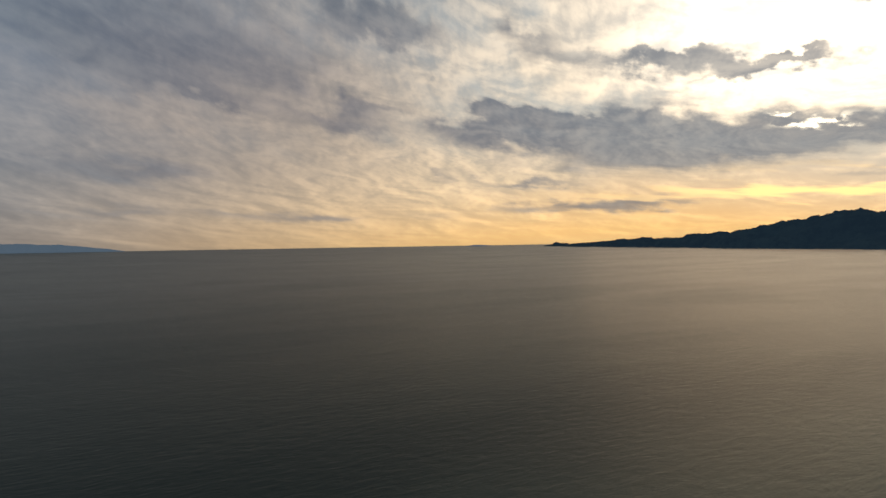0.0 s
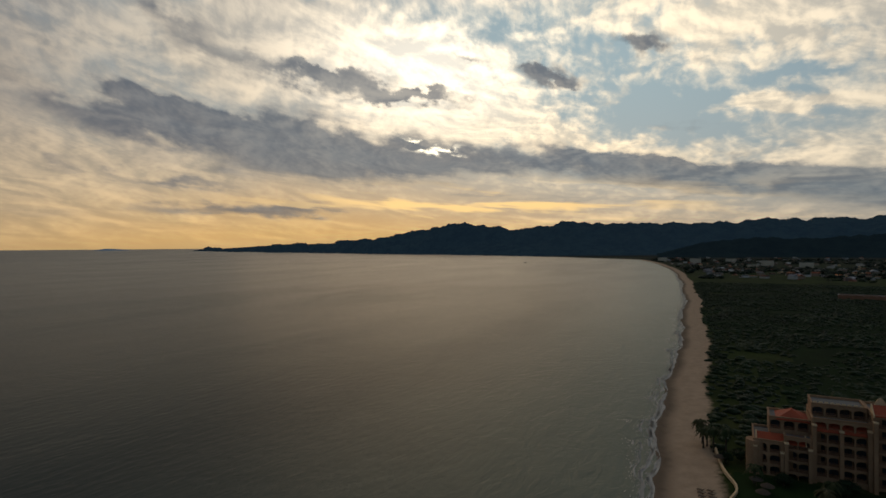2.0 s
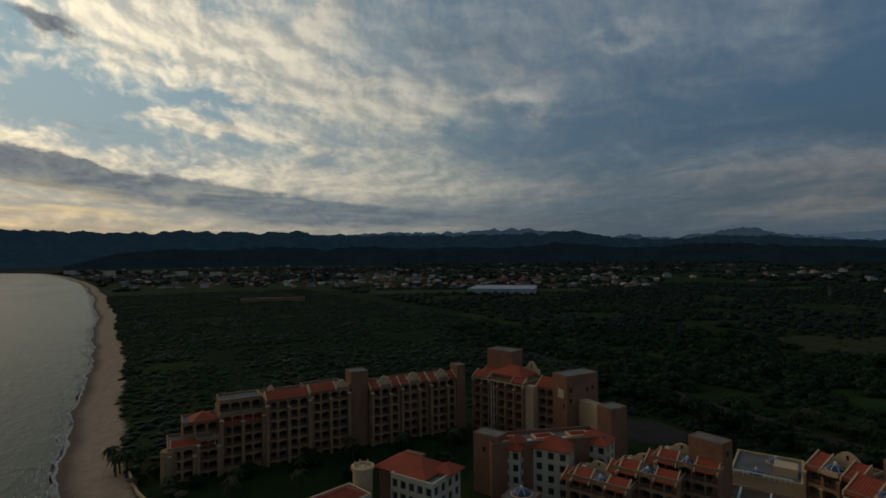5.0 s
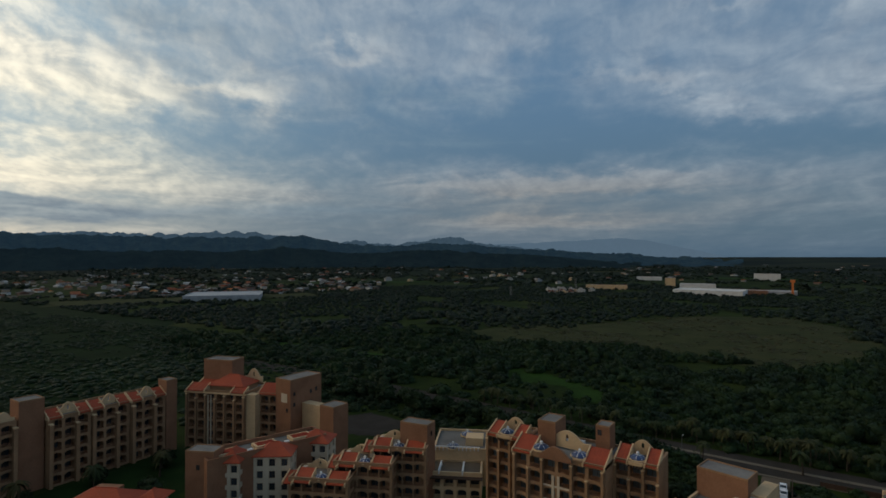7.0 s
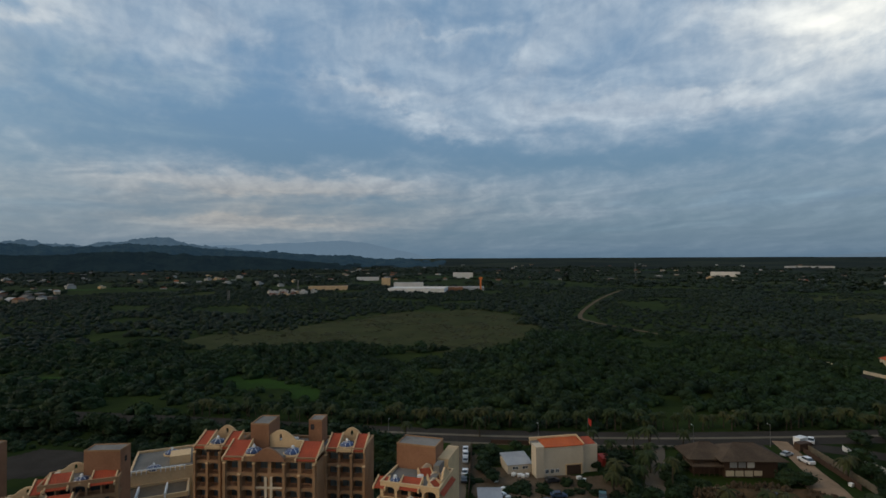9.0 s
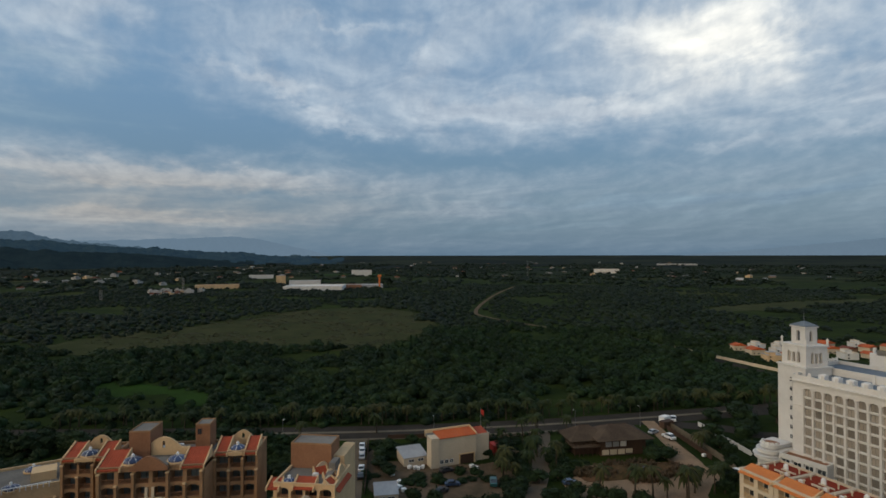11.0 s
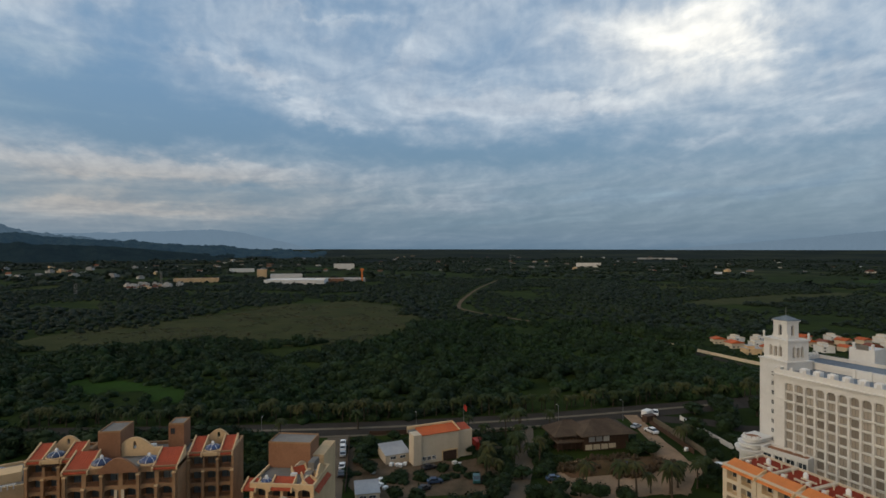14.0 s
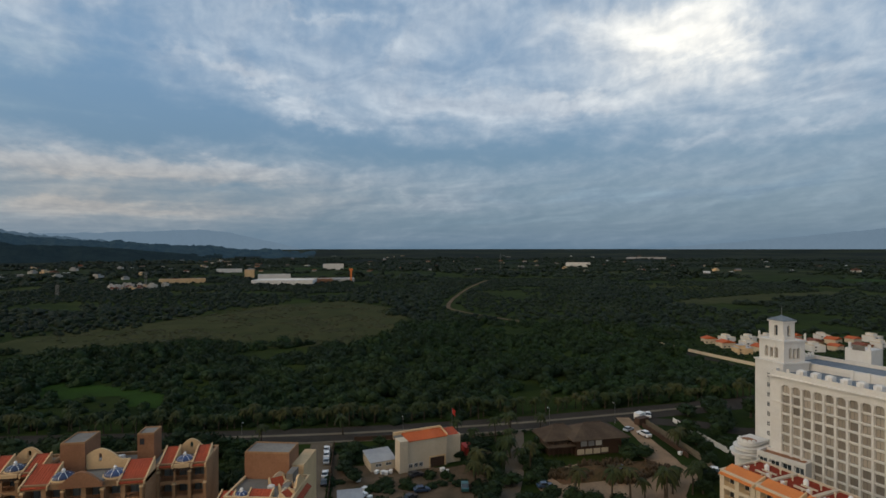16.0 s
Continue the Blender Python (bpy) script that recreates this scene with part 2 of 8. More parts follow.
relief = g.mul(relief, g.add(g.mul(near, 0.8), 0.4))
lit = g.mix(1.0, lit, g.mix(g.ramp(relief, -0.34, 0.34), (0.62, 0.66, 0.72), (1.20, 1.17, 1.12)), "MULTIPLY")
seen = g.mix(g.mul(high, 0.95), clear, lit)

# low grey cloud that shades the light
bank = 0.0
for rows in (BANK_SUN, BANK_WEST, BANK_FAR, SHELF):
    bank = patches(rows, bank)
rag = g.add(g.add(g.mul(g.sub(billow, 0.5), g.add(g.mul(near, 0.6), 0.75)), g.mul(g.sub(streak, 0.5), 0.9)), g.mul(g.sub(puff, 0.5), g.add(g.mul(mottled, 0.7), 0.14)))
dark = g.ramp(g.add(bank, rag), 0.14, g.sub(1.0, g.mul(near, 0.12)))
shade = g.mix(near, (0.165, 0.25, 0.345), (0.31, 0.34, 0.39))
shade = g.mix(g.mul(around(90, 5, 26, 4), 0.7), shade, (0.25, 0.33, 0.40))
shade = g.mix(g.mul(around(172, 14, 26, 16), 0.8), shade, (0.205, 0.205, 0.25))
shade = g.mix(1.0, shade, g.mix(g.ramp(g.add(relief, g.mul(g.sub(streak, 0.5), 0.9)), -0.34, 0.34), (0.78, 0.80, 0.84), (1.34, 1.28, 1.18)), "MULTIPLY")
seen = g.mix(g.mul(dark, g.mix(near, (0.72, 0.72, 0.72), (0.9, 0.9, 0.9))), seen, shade)

# gold under the bank, and the rim of cloud that the sun stands behind
gold = g.mul(around(116, 4.3, 18, 1.7), g.ramp(g.add(g.mul(streak, 0.65), g.mul(billow, 0.35)), 0.48, 0.57))
seen = g.mix(g.math("MULTIPLY", gold, 1.25, clamp=True), seen, (2.1, 1.42, 0.60))
rim = g.mul(patches([(119.6, 10.3, 1.9, 0.24, 1.2, 0)], 0.0), g.ramp(puff, 0.42, 0.54))
seen = g.mix(g.math("MULTIPLY", rim, 1.3, clamp=True), seen, (4.5, 4.0, 3.0))
# out of view overhead: sunward bright patch added for the glint on the sea
aloft = g.ramp(el, 23.0, 34.0)
seen = g.mix(g.mul(g.mul(around(119, 36, 15, 30), aloft), 0.9), seen, (3.5, 2.5, 1.65))
# dark patch added out over the sea, mostly unseen, to dim its reflection
seen = g.mix(g.mul(g.mul(around(188, 45, 34, 36), g.ramp(el, 20.0, 30.0)), 0.92), seen, (0.10, 0.135, 0.16))
# haze along the horizon
hz = g.math("EXPONENT", g.mul(g.math("ABSOLUTE", el), -0.55))
seen = g.mix(g.mul(hz, 0.65), seen, g.mix(side, (0.075, 0.130, 0.195), (1.0, 0.66, 0.30)))
below = g.ramp(el, -1.2, -0.25, 1.0, 0.0)
seen = g.mix(below, seen, (0.03, 0.035, 0.035))
back = g.node("ShaderNodeBackground")
g.link(seen, back.inputs[0])
back.inputs[1].default_value = 1.0
g.link(back.outputs[0], g.node("ShaderNodeOutputWorld").inputs[0])

sun = new("sun", bpy.data.lights.new("sun", "SUN"))
sun.data.energy, sun.data.angle, sun.data.color = 0.2, radians(40), (1.0, 0.72, 0.46)
sun_dir = Vector((-math.sin(radians(SUN_AZ)) * math.cos(radians(SUN_EL)), math.cos(radians(SUN_AZ)) * math.cos(radians(SUN_EL)), math.sin(radians(SUN_EL))))
sun.matrix_world = look(sun_dir * 500, (0, 0, 0))


# ---- materials ----
def material(name, color, rough=0.8, other=None, scale=1.0, bump=0.2, bump_scale=None, metal=0.0, spec=0.3, vary=0.25, detail=6.0, per_thing=0.0):
    """A surface with variation at two scales, in metres."""
    m = bpy.data.materials.new(name)
    m.use_nodes = True
    gr = Graph(m.node_tree)
    p = gr.node("ShaderNodeBsdfPrincipled")
    where = gr.node("ShaderNodeTexCoord").outputs["Object"]
    big = gr.noise(where, 0.13 * scale, 4.0, 0.6, 0.5)
    small = gr.noise(where, 2.3 * scale, detail, 0.65)
    other = other or tuple(c * (1 - vary) for c in color)
    c = gr.mix(gr.ramp(gr.add(gr.mul(big, 0.6), gr.mul(small, 0.4)), 0.32, 0.68), color, other)
    if per_thing:
        r = gr.node("ShaderNodeObjectInfo").outputs["Random"]
        c = gr.mix(gr.mul(r, per_thing), c, (0.0, 0.0, 0.0))
    gr.link(c, p.inputs["Base Color"])
    gr.link(gr.add(gr.mul(small, 0.2), rough - 0.1), p.inputs["Roughness"])
    p.inputs["Metallic"].default_value = metal
    p.inputs["Specular IOR Level"].default_value = spec
    if bump:
        b = gr.node("ShaderNodeBump")
        b.inputs["Strength"].default_value = bump
        b.inputs["Distance"].default_value = 0.05 / scale
        gr.link(gr.noise(where, bump_scale or 6.0 * scale, 4.0, 0.6), b.inputs["Height"])
        gr.link(b.outputs[0], p.inputs["Normal"])
    gr.link(p.outputs[0], gr.node("ShaderNodeOutputMaterial").inputs[0])
    return m


def leaf_material(name, a, b, c):
    """Foliage whose tone changes from clump to clump."""
    m = bpy.data.materials.new(name)
    m.use_nodes = True
    gr = Graph(m.node_tree)
    p = gr.node("ShaderNodeBsdfPrincipled")
    geo = gr.node("ShaderNodeNewGeometry")
    isl = geo.outputs["Random Per Island"]
    where = geo.outputs["Position"]
    patch = gr.noise(where, 0.045, 4.0, 0.6)
    small = gr.noise(where, 0.9, 4.0, 0.7)
    broad = gr.noise(where, 0.006, 4.0, 0.6)
    tone = gr.add(gr.mul(isl, 0.28), gr.mul(gr.ramp(patch, 0.36, 0.64), 0.72))
    col = gr.mix(gr.ramp(tone, 0.15, 0.9), a, b)
    col = gr.mix(gr.mul(gr.ramp(gr.add(broad, gr.mul(gr.sub(patch, 0.5), 0.5)), 0.5, 0.68), 0.75), col, c)
    col = gr.mix(gr.mul(gr.ramp(small, 0.35, 0.7), 0.35), col, gr.mix(0.5, col, (0.01, 0.016, 0.008)))
    gr.link(col, p.inputs["Base Color"])
    p.inputs["Roughness"].default_value = 0.75
    p.inputs["Specular IOR Level"].default_value = 0.2
    bm = gr.node("ShaderNodeBump")
    bm.inputs["Strength"].default_value = 0.6
    bm.inputs["Distance"].default_value = 0.5
    gr.link(gr.noise(where, 1.4, 5.0, 0.7), bm.inputs["Height"])
    gr.link(bm.outputs[0], p.inputs["Normal"])
    gr.link(p.outputs[0], gr.node("ShaderNodeOutputMaterial").inputs[0])
    return m


def tile_material(name, a, b, along="X"):
    """Barrel roof tiles in rows."""
    m = material(name, a, 0.75, b, 1.0, 0.0, vary=0.3)
    gr = Graph(m.node_tree, False)
    p = next(n for n in m.node_tree.nodes if n.type == "BSDF_PRINCIPLED")
    where = gr.node("ShaderNodeTexCoord").outputs["Object"]
    w = gr.node("ShaderNodeTexWave", wave_type="BANDS", bands_direction=along)
    gr.link(where, w.inputs["Vector"])
    w.inputs["Scale"].default_value = 1.1
    w.inputs["Distortion"].default_value = 0.6
    w.inputs["Detail"].default_value = 2.0
    bm = gr.node("ShaderNodeBump")
    bm.inputs["Strength"].default_value = 0.7
    bm.inputs["Distance"].default_value = 0.08
    gr.link(w.outputs["Fac"], bm.inputs["Height"])
    gr.link(bm.outputs[0], p.inputs["Normal"])
    return m


def glass_material(name, color, rough=0.08):
    m = bpy.data.materials.new(name)
    m.use_nodes = True
    gr = Graph(m.node_tree)
    p = gr.node("ShaderNodeBsdfPrincipled")
    r = gr.node("ShaderNodeObjectInfo").outputs["Random"]
    gr.link(gr.mix(r, color, tuple(c * 2.6 for c in color)), p.inputs["Base Color"])
    p.inputs["Roughness"].default_value = rough
    p.inputs["Specular IOR Level"].default_value = 0.6
    gr.link(p.outputs[0], gr.node("ShaderNodeOutputMaterial").inputs[0])
    return m


def haze_glow_material(name, color, air, amount):
    """Forest on far slopes, with the bluish haze of distance put in as emission."""
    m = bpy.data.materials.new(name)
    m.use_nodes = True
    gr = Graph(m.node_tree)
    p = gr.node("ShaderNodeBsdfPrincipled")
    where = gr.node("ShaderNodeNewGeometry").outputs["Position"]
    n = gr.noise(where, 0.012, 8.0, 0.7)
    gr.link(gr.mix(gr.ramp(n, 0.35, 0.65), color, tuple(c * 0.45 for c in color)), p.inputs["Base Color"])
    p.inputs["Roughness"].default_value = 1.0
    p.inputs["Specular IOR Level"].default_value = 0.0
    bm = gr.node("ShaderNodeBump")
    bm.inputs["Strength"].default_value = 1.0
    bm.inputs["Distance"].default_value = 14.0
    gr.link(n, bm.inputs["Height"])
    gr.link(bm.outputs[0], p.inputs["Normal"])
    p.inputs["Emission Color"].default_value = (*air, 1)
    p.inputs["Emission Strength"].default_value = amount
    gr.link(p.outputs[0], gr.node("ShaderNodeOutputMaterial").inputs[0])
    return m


STUCCO = material("ochre stucco", (0.36, 0.215, 0.12), 0.85, (0.23, 0.14, 0.078), spec=0.1)
STUCCO_TERRA = material("terracotta stucco", (0.30, 0.155, 0.09), 0.85, (0.21, 0.105, 0.06), spec=0.1)
STUCCO_CREAM = material("cream stucco", (0.66, 0.47, 0.27), 0.85, (0.50, 0.35, 0.20), spec=0.1)
STUCCO_WHITE = material("off-white stucco", (0.60, 0.505, 0.375), 0.85, (0.47, 0.395, 0.29), spec=0.1)
HOTEL_WHITE = material("white hotel paint", (0.65, 0.645, 0.62), 0.75, (0.54, 0.53, 0.505), spec=0.2)
ROOF_RED = tile_material("red roof tiles", (0.42, 0.075, 0.028), (0.26, 0.05, 0.022))
ROOF_ORANGE = tile_material("orange roof tiles", (0.66, 0.225, 0.06), (0.52, 0.165, 0.045), "Y")
TERRACE = material("grey terrace concrete", (0.20, 0.19, 0.17), 0.9, (0.12, 0.115, 0.105), spec=0.05)
TERRACE_RED = material("dark red terrace paint", (0.27, 0.045, 0.022), 0.85, (0.18, 0.03, 0.018), spec=0.05)
ROOF_BLUE = material("blue-grey roof membrane", (0.17, 0.205, 0.24), 0.7, (0.10, 0.125, 0.15), spec=0.1)
METAL_ROOF = material("pale metal roof", (0.40, 0.41, 0.42), 0.7, (0.28, 0.29, 0.30), metal=0.1)
GLASS = glass_material("dark window glass", (0.02, 0.025, 0.03))
GLASS_BLUE = glass_material("blue dome glass", (0.010, 0.020, 0.055), 0.3)
HOTEL_GLASS = glass_material("pale curtained glazing", (0.14, 0.125, 0.105), 0.3)
ROOM_GLASS = glass_material("grey-blue glazing", (0.07, 0.085, 0.09), 0.15)
SHAFT_ROOF = material("grey concrete roof", (0.25, 0.235, 0.21), 0.9, (0.15, 0.14, 0.13), spec=0.05)
WHITE_PAINT = material("white paint", (0.8, 0.8, 0.78), 0.6)
DARK_WOOD = material("dark wood", (0.07, 0.04, 0.025), 0.8)
THATCH = material("weathered thatch", (0.10, 0.075, 0.055), 0.95, (0.055, 0.042, 0.032), bump=0.8, spec=0.04)
ASPHALT = material("asphalt", (0.052, 0.047, 0.041), 0.98, (0.036, 0.033, 0.029), spec=0.0)
PAVING = material("pale paving", (0.15, 0.12, 0.088), 0.95, (0.10, 0.082, 0.06), spec=0.04)
KERB = material("kerb concrete", (0.17, 0.145, 0.11), 0.95, (0.11, 0.095, 0.07), spec=0.03)
TRACK = material("dusty track", (0.15, 0.105, 0.07), 0.95, (0.055, 0.045, 0.028), 1.2, spec=0.04)
DIRT = material("bare sandy earth", (0.31, 0.21, 0.135), 0.95, (0.17, 0.12, 0.078), 0.9, spec=0.04)
MOUND = material("brown earth heap", (0.12, 0.065, 0.038), 0.95, (0.045, 0.04, 0.016), 0.7, 0.8, spec=0.04)
LAWN = material("mown grass", (0.017, 0.036, 0.009), 0.95, (0.011, 0.023, 0.007), spec=0.04)
MEADOW = material("dry marsh grass", (0.054, 0.055, 0.022), 0.95, (0.026, 0.035, 0.012), 0.3, spec=0.04)
GREEN_MEADOW = material("fresh green grass", (0.024, 0.056, 0.009), 0.95, (0.015, 0.030, 0.007), 0.25, spec=0.04)
BARK = material("bark", (0.055, 0.042, 0.028), 0.9, scale=2.0)
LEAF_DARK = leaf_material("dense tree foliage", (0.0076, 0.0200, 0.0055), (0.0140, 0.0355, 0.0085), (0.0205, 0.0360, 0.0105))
# dense foliage again, darker and bluer: aerial tint put into the colour
LEAF_FAR_HAZED = leaf_material("far woods with haze tint", (0.0056, 0.0130, 0.0075), (0.0115, 0.0240, 0.0105), (0.0175, 0.0285, 0.0120))
LEAF_REED = leaf_material("dry reeds", (0.030, 0.030, 0.010), (0.056, 0.050, 0.018), (0.026, 0.036, 0.010))
ROOF_HALL = tile_material("terracotta roof tiles", (0.52, 0.115, 0.028), (0.38, 0.075, 0.02), "Y")
LEAF_PALM = leaf_material("palm fronds", (0.020, 0.033, 0.008), (0.042, 0.047, 0.013), (0.055, 0.040, 0.013))
LEAF_SHRUB = leaf_material("shrub foliage", (0.0078, 0.0195, 0.0050), (0.0145, 0.0330, 0.0078), (0.0195, 0.0325, 0.0095))
LEAF_WEED = leaf_material("dry weeds", (0.050, 0.034, 0.018), (0.080, 0.050, 0.028), (0.038, 0.036, 0.014))
SCRUB = material("low scrub", (0.012, 0.026, 0.007), 0.95, (0.007, 0.014, 0.005), 0.35, 0.8, 0.5, spec=0.03)
STEEL = material("galvanised steel", (0.22, 0.22, 0.22), 0.6, metal=0.5)
RED_PAINT = material("red paint", (0.45, 0.04, 0.025), 0.6)
ORANGE_PAINT = material("orange paint", (0.70, 0.20, 0.05), 0.7)
TYRE = material("tyre rubber", (0.02, 0.02, 0.02), 0.9)
# emission stands in for haze, stronger on the farther ranges
FOOT_HILL = haze_glow_material("dark green foothills with haze glow", (0.010, 0.016, 0.013), (0.005, 0.010, 0.015), 1.0)
NEAR_HILL = haze_glow_material("dark wooded hills with haze glow", (0.022, 0.033, 0.026), (0.009, 0.020, 0.035), 1.0)
FAR_HILL = haze_glow_material("wooded mountains with blue haze glow", (0.030, 0.045, 0.055), (0.040, 0.066, 0.095), 1.0)
HAZE_HILL = haze_glow_material("far mountains with pale haze glow", (0.015, 0.022, 0.03), (0.098, 0.148, 0.205), 1.0)


def sea_material():
    m = bpy.data.materials.new("sea water")
    m.use_nodes = True
    gr = Graph(m.node_tree)
    where = gr.node("ShaderNodeNewGeometry").outputs["Position"]
    shore = gr.node("ShaderNodeAttribute", attribute_name="shore").outputs["Fac"]
    deep = gr.ramp(gr.add(shore, gr.mul(gr.sub(gr.noise(where, 0.01, 4.0), 0.5), 60.0)), -150.0, -3.0)
    col = gr.mix(deep, (0.022, 0.034, 0.032), (0.10, 0.125, 0.095))
    swirl = gr.noise(gr.scaled(where, 0.3, 1.0, 1.0), 0.006, 5.0, 0.6, 1.0)
    turned = gr.scaled(where, 0.5, 1.25, 1.0)
    swell = gr.noise(turned, 0.03, 3.0, 0.5, 0.3)
    chop = gr.noise(turned, 0.28, 5.0, 0.62, 0.4)
    b1 = gr.node("ShaderNodeBump")
    b1.inputs["Strength"].default_value = 0.5
    b1.inputs["Distance"].default_value = 1.5
    ripple = gr.noise(gr.scaled(where, 0.8, 1.6, 1.0), 0.09, 5.0, 0.65, 0.8)
    gr.link(gr.add(gr.mul(swell, 0.45), gr.add(gr.mul(chop, 0.4), gr.mul(ripple, gr.mul(deep, 0.9)))), b1.inputs["Height"])
    body = gr.node("ShaderNodeBsdfDiffuse")
    gr.link(col, body.inputs["Color"])
    gloss = gr.node("ShaderNodeBsdfGlossy")
    gloss.inputs["Color"].default_value = (0.87, 0.83, 0.76, 1)
    gr.link(gr.add(gr.mul(gr.ramp(swirl, 0.38, 0.66), 0.05), 0.34), gloss.inputs["Roughness"])
    fr = gr.node("ShaderNodeFresnel")
    fr.inputs["IOR"].default_value = 1.33
    amount = gr.mul(fr.outputs[0], gr.ramp(swirl, 0.35, 0.7, 0.50, 0.42))
    for n in (body, gloss, fr):
        gr.link(b1.outputs[0], n.inputs["Normal"])
    mixed = gr.node("ShaderNodeMixShader")
    gr.link(amount, mixed.inputs[0])
    gr.link(body.outputs[0], mixed.inputs[1])
    gr.link(gloss.outputs[0], mixed.inputs[2])
    gr.link(mixed.outputs[0], gr.node("ShaderNodeOutputMaterial").inputs[0])
    return m


def ground_material():
    m = bpy.data.materials.new("coastal ground")
    m.use_nodes = True
    gr = Graph(m.node_tree)
    p = gr.node("ShaderNodeBsdfPrincipled")
    where = gr.node("ShaderNodeNewGeometry").outputs["Position"]
    shore = gr.node("ShaderNodeAttribute", attribute_name="shore").outputs["Fac"]
    n1 = gr.noise(where, 0.02, 6.0, 0.65)
    n2 = gr.noise(where, 0.25, 5.0, 0.65)
    n3 = gr.noise(where, 0.0035, 5.0, 0.6, 0.8)
    edge = gr.add(shore, gr.mul(gr.sub(n2, 0.5), 5.0))
    sand = gr.mix(gr.ramp(n2, 0.3, 0.7), (0.42, 0.30, 0.20), (0.33, 0.235, 0.155))
    sand = gr.mix(gr.ramp(edge, 1.5, 7.5), (0.145, 0.105, 0.072), sand)
    green = gr.mix(gr.ramp(n1, 0.35, 0.65), (0.013, 0.023, 0.006), (0.027, 0.042, 0.009))
    green = gr.mix(gr.mul(gr.ramp(n3, 0.52, 0.68), 0.7), green, (0.048, 0.052, 0.016))
    green = gr.mix(gr.mul(gr.ramp(n2, 0.45, 0.75), 0.5), green, (0.015, 0.022, 0.010))
    # beyond a kilometre the base colour takes on a painted aerial tint
    gone = gr.node("ShaderNodeVectorMath", operation="LENGTH")
    gr.link(where, gone.inputs[0])
    plain = gr.mix(gr.ramp(gr.noise(gr.scaled(where, 1.0, 1.0, 0.0), 0.0022, 6.0, 0.65, 0.5), 0.42, 0.64), (0.010, 0.016, 0.014), (0.024, 0.031, 0.018))
    green = gr.mix(gr.ramp(gone.outputs["Value"], 1100.0, 2600.0), green, plain)
    gr.link(gr.mix(gr.ramp(edge, 16.0, 19.0), sand, green), p.inputs["Base Color"])
    p.inputs["Roughness"].default_value = 0.95
    p.inputs["Specular IOR Level"].default_value = 0.03
    b = gr.node("ShaderNodeBump")
    b.inputs["Strength"].default_value = 0.8
    b.inputs["Distance"].default_value = 1.5
    gr.link(gr.add(gr.mul(n1, 0.7), gr.mul(n2, 0.3)), b.inputs["Height"])
    gr.link(b.outputs[0], p.inputs["Normal"])
    gr.link(p.outputs[0], gr.node("ShaderNodeOutputMaterial").inputs[0])
    return m


# ---- mesh helpers ----
def mesh_of(name, verts, faces, mat, smooth=False):
    me = bpy.data.meshes.new(name)
    me.from_pydata([tuple(map(float, v)) for v in verts], [], [tuple(map(int, f)) for f in faces])
    if mat:
        me.materials.append(mat)
    if smooth:
        me.polygons.foreach_set("use_smooth", [True] * len(me.polygons))
    me.update()
    return me


def thing(name, label, category, at=(0, 0, 0), turn=0.0, group="", kind=""):
    """An empty at the base of a thing, for its parts."""
    ob = new(name)
    ob.empty_display_size = 0.5
    ob.matrix_basis = pose(*at, 0, 0, turn)
    return tagged(ob, label, category, group, kind)


def part(name, me, parent, m=None, label=""):
    ob = new(name, me)
    ob.parent = parent
    if m is not None:
        ob.matrix_basis = m
    if label:
        tagged(ob, label)
    return ob


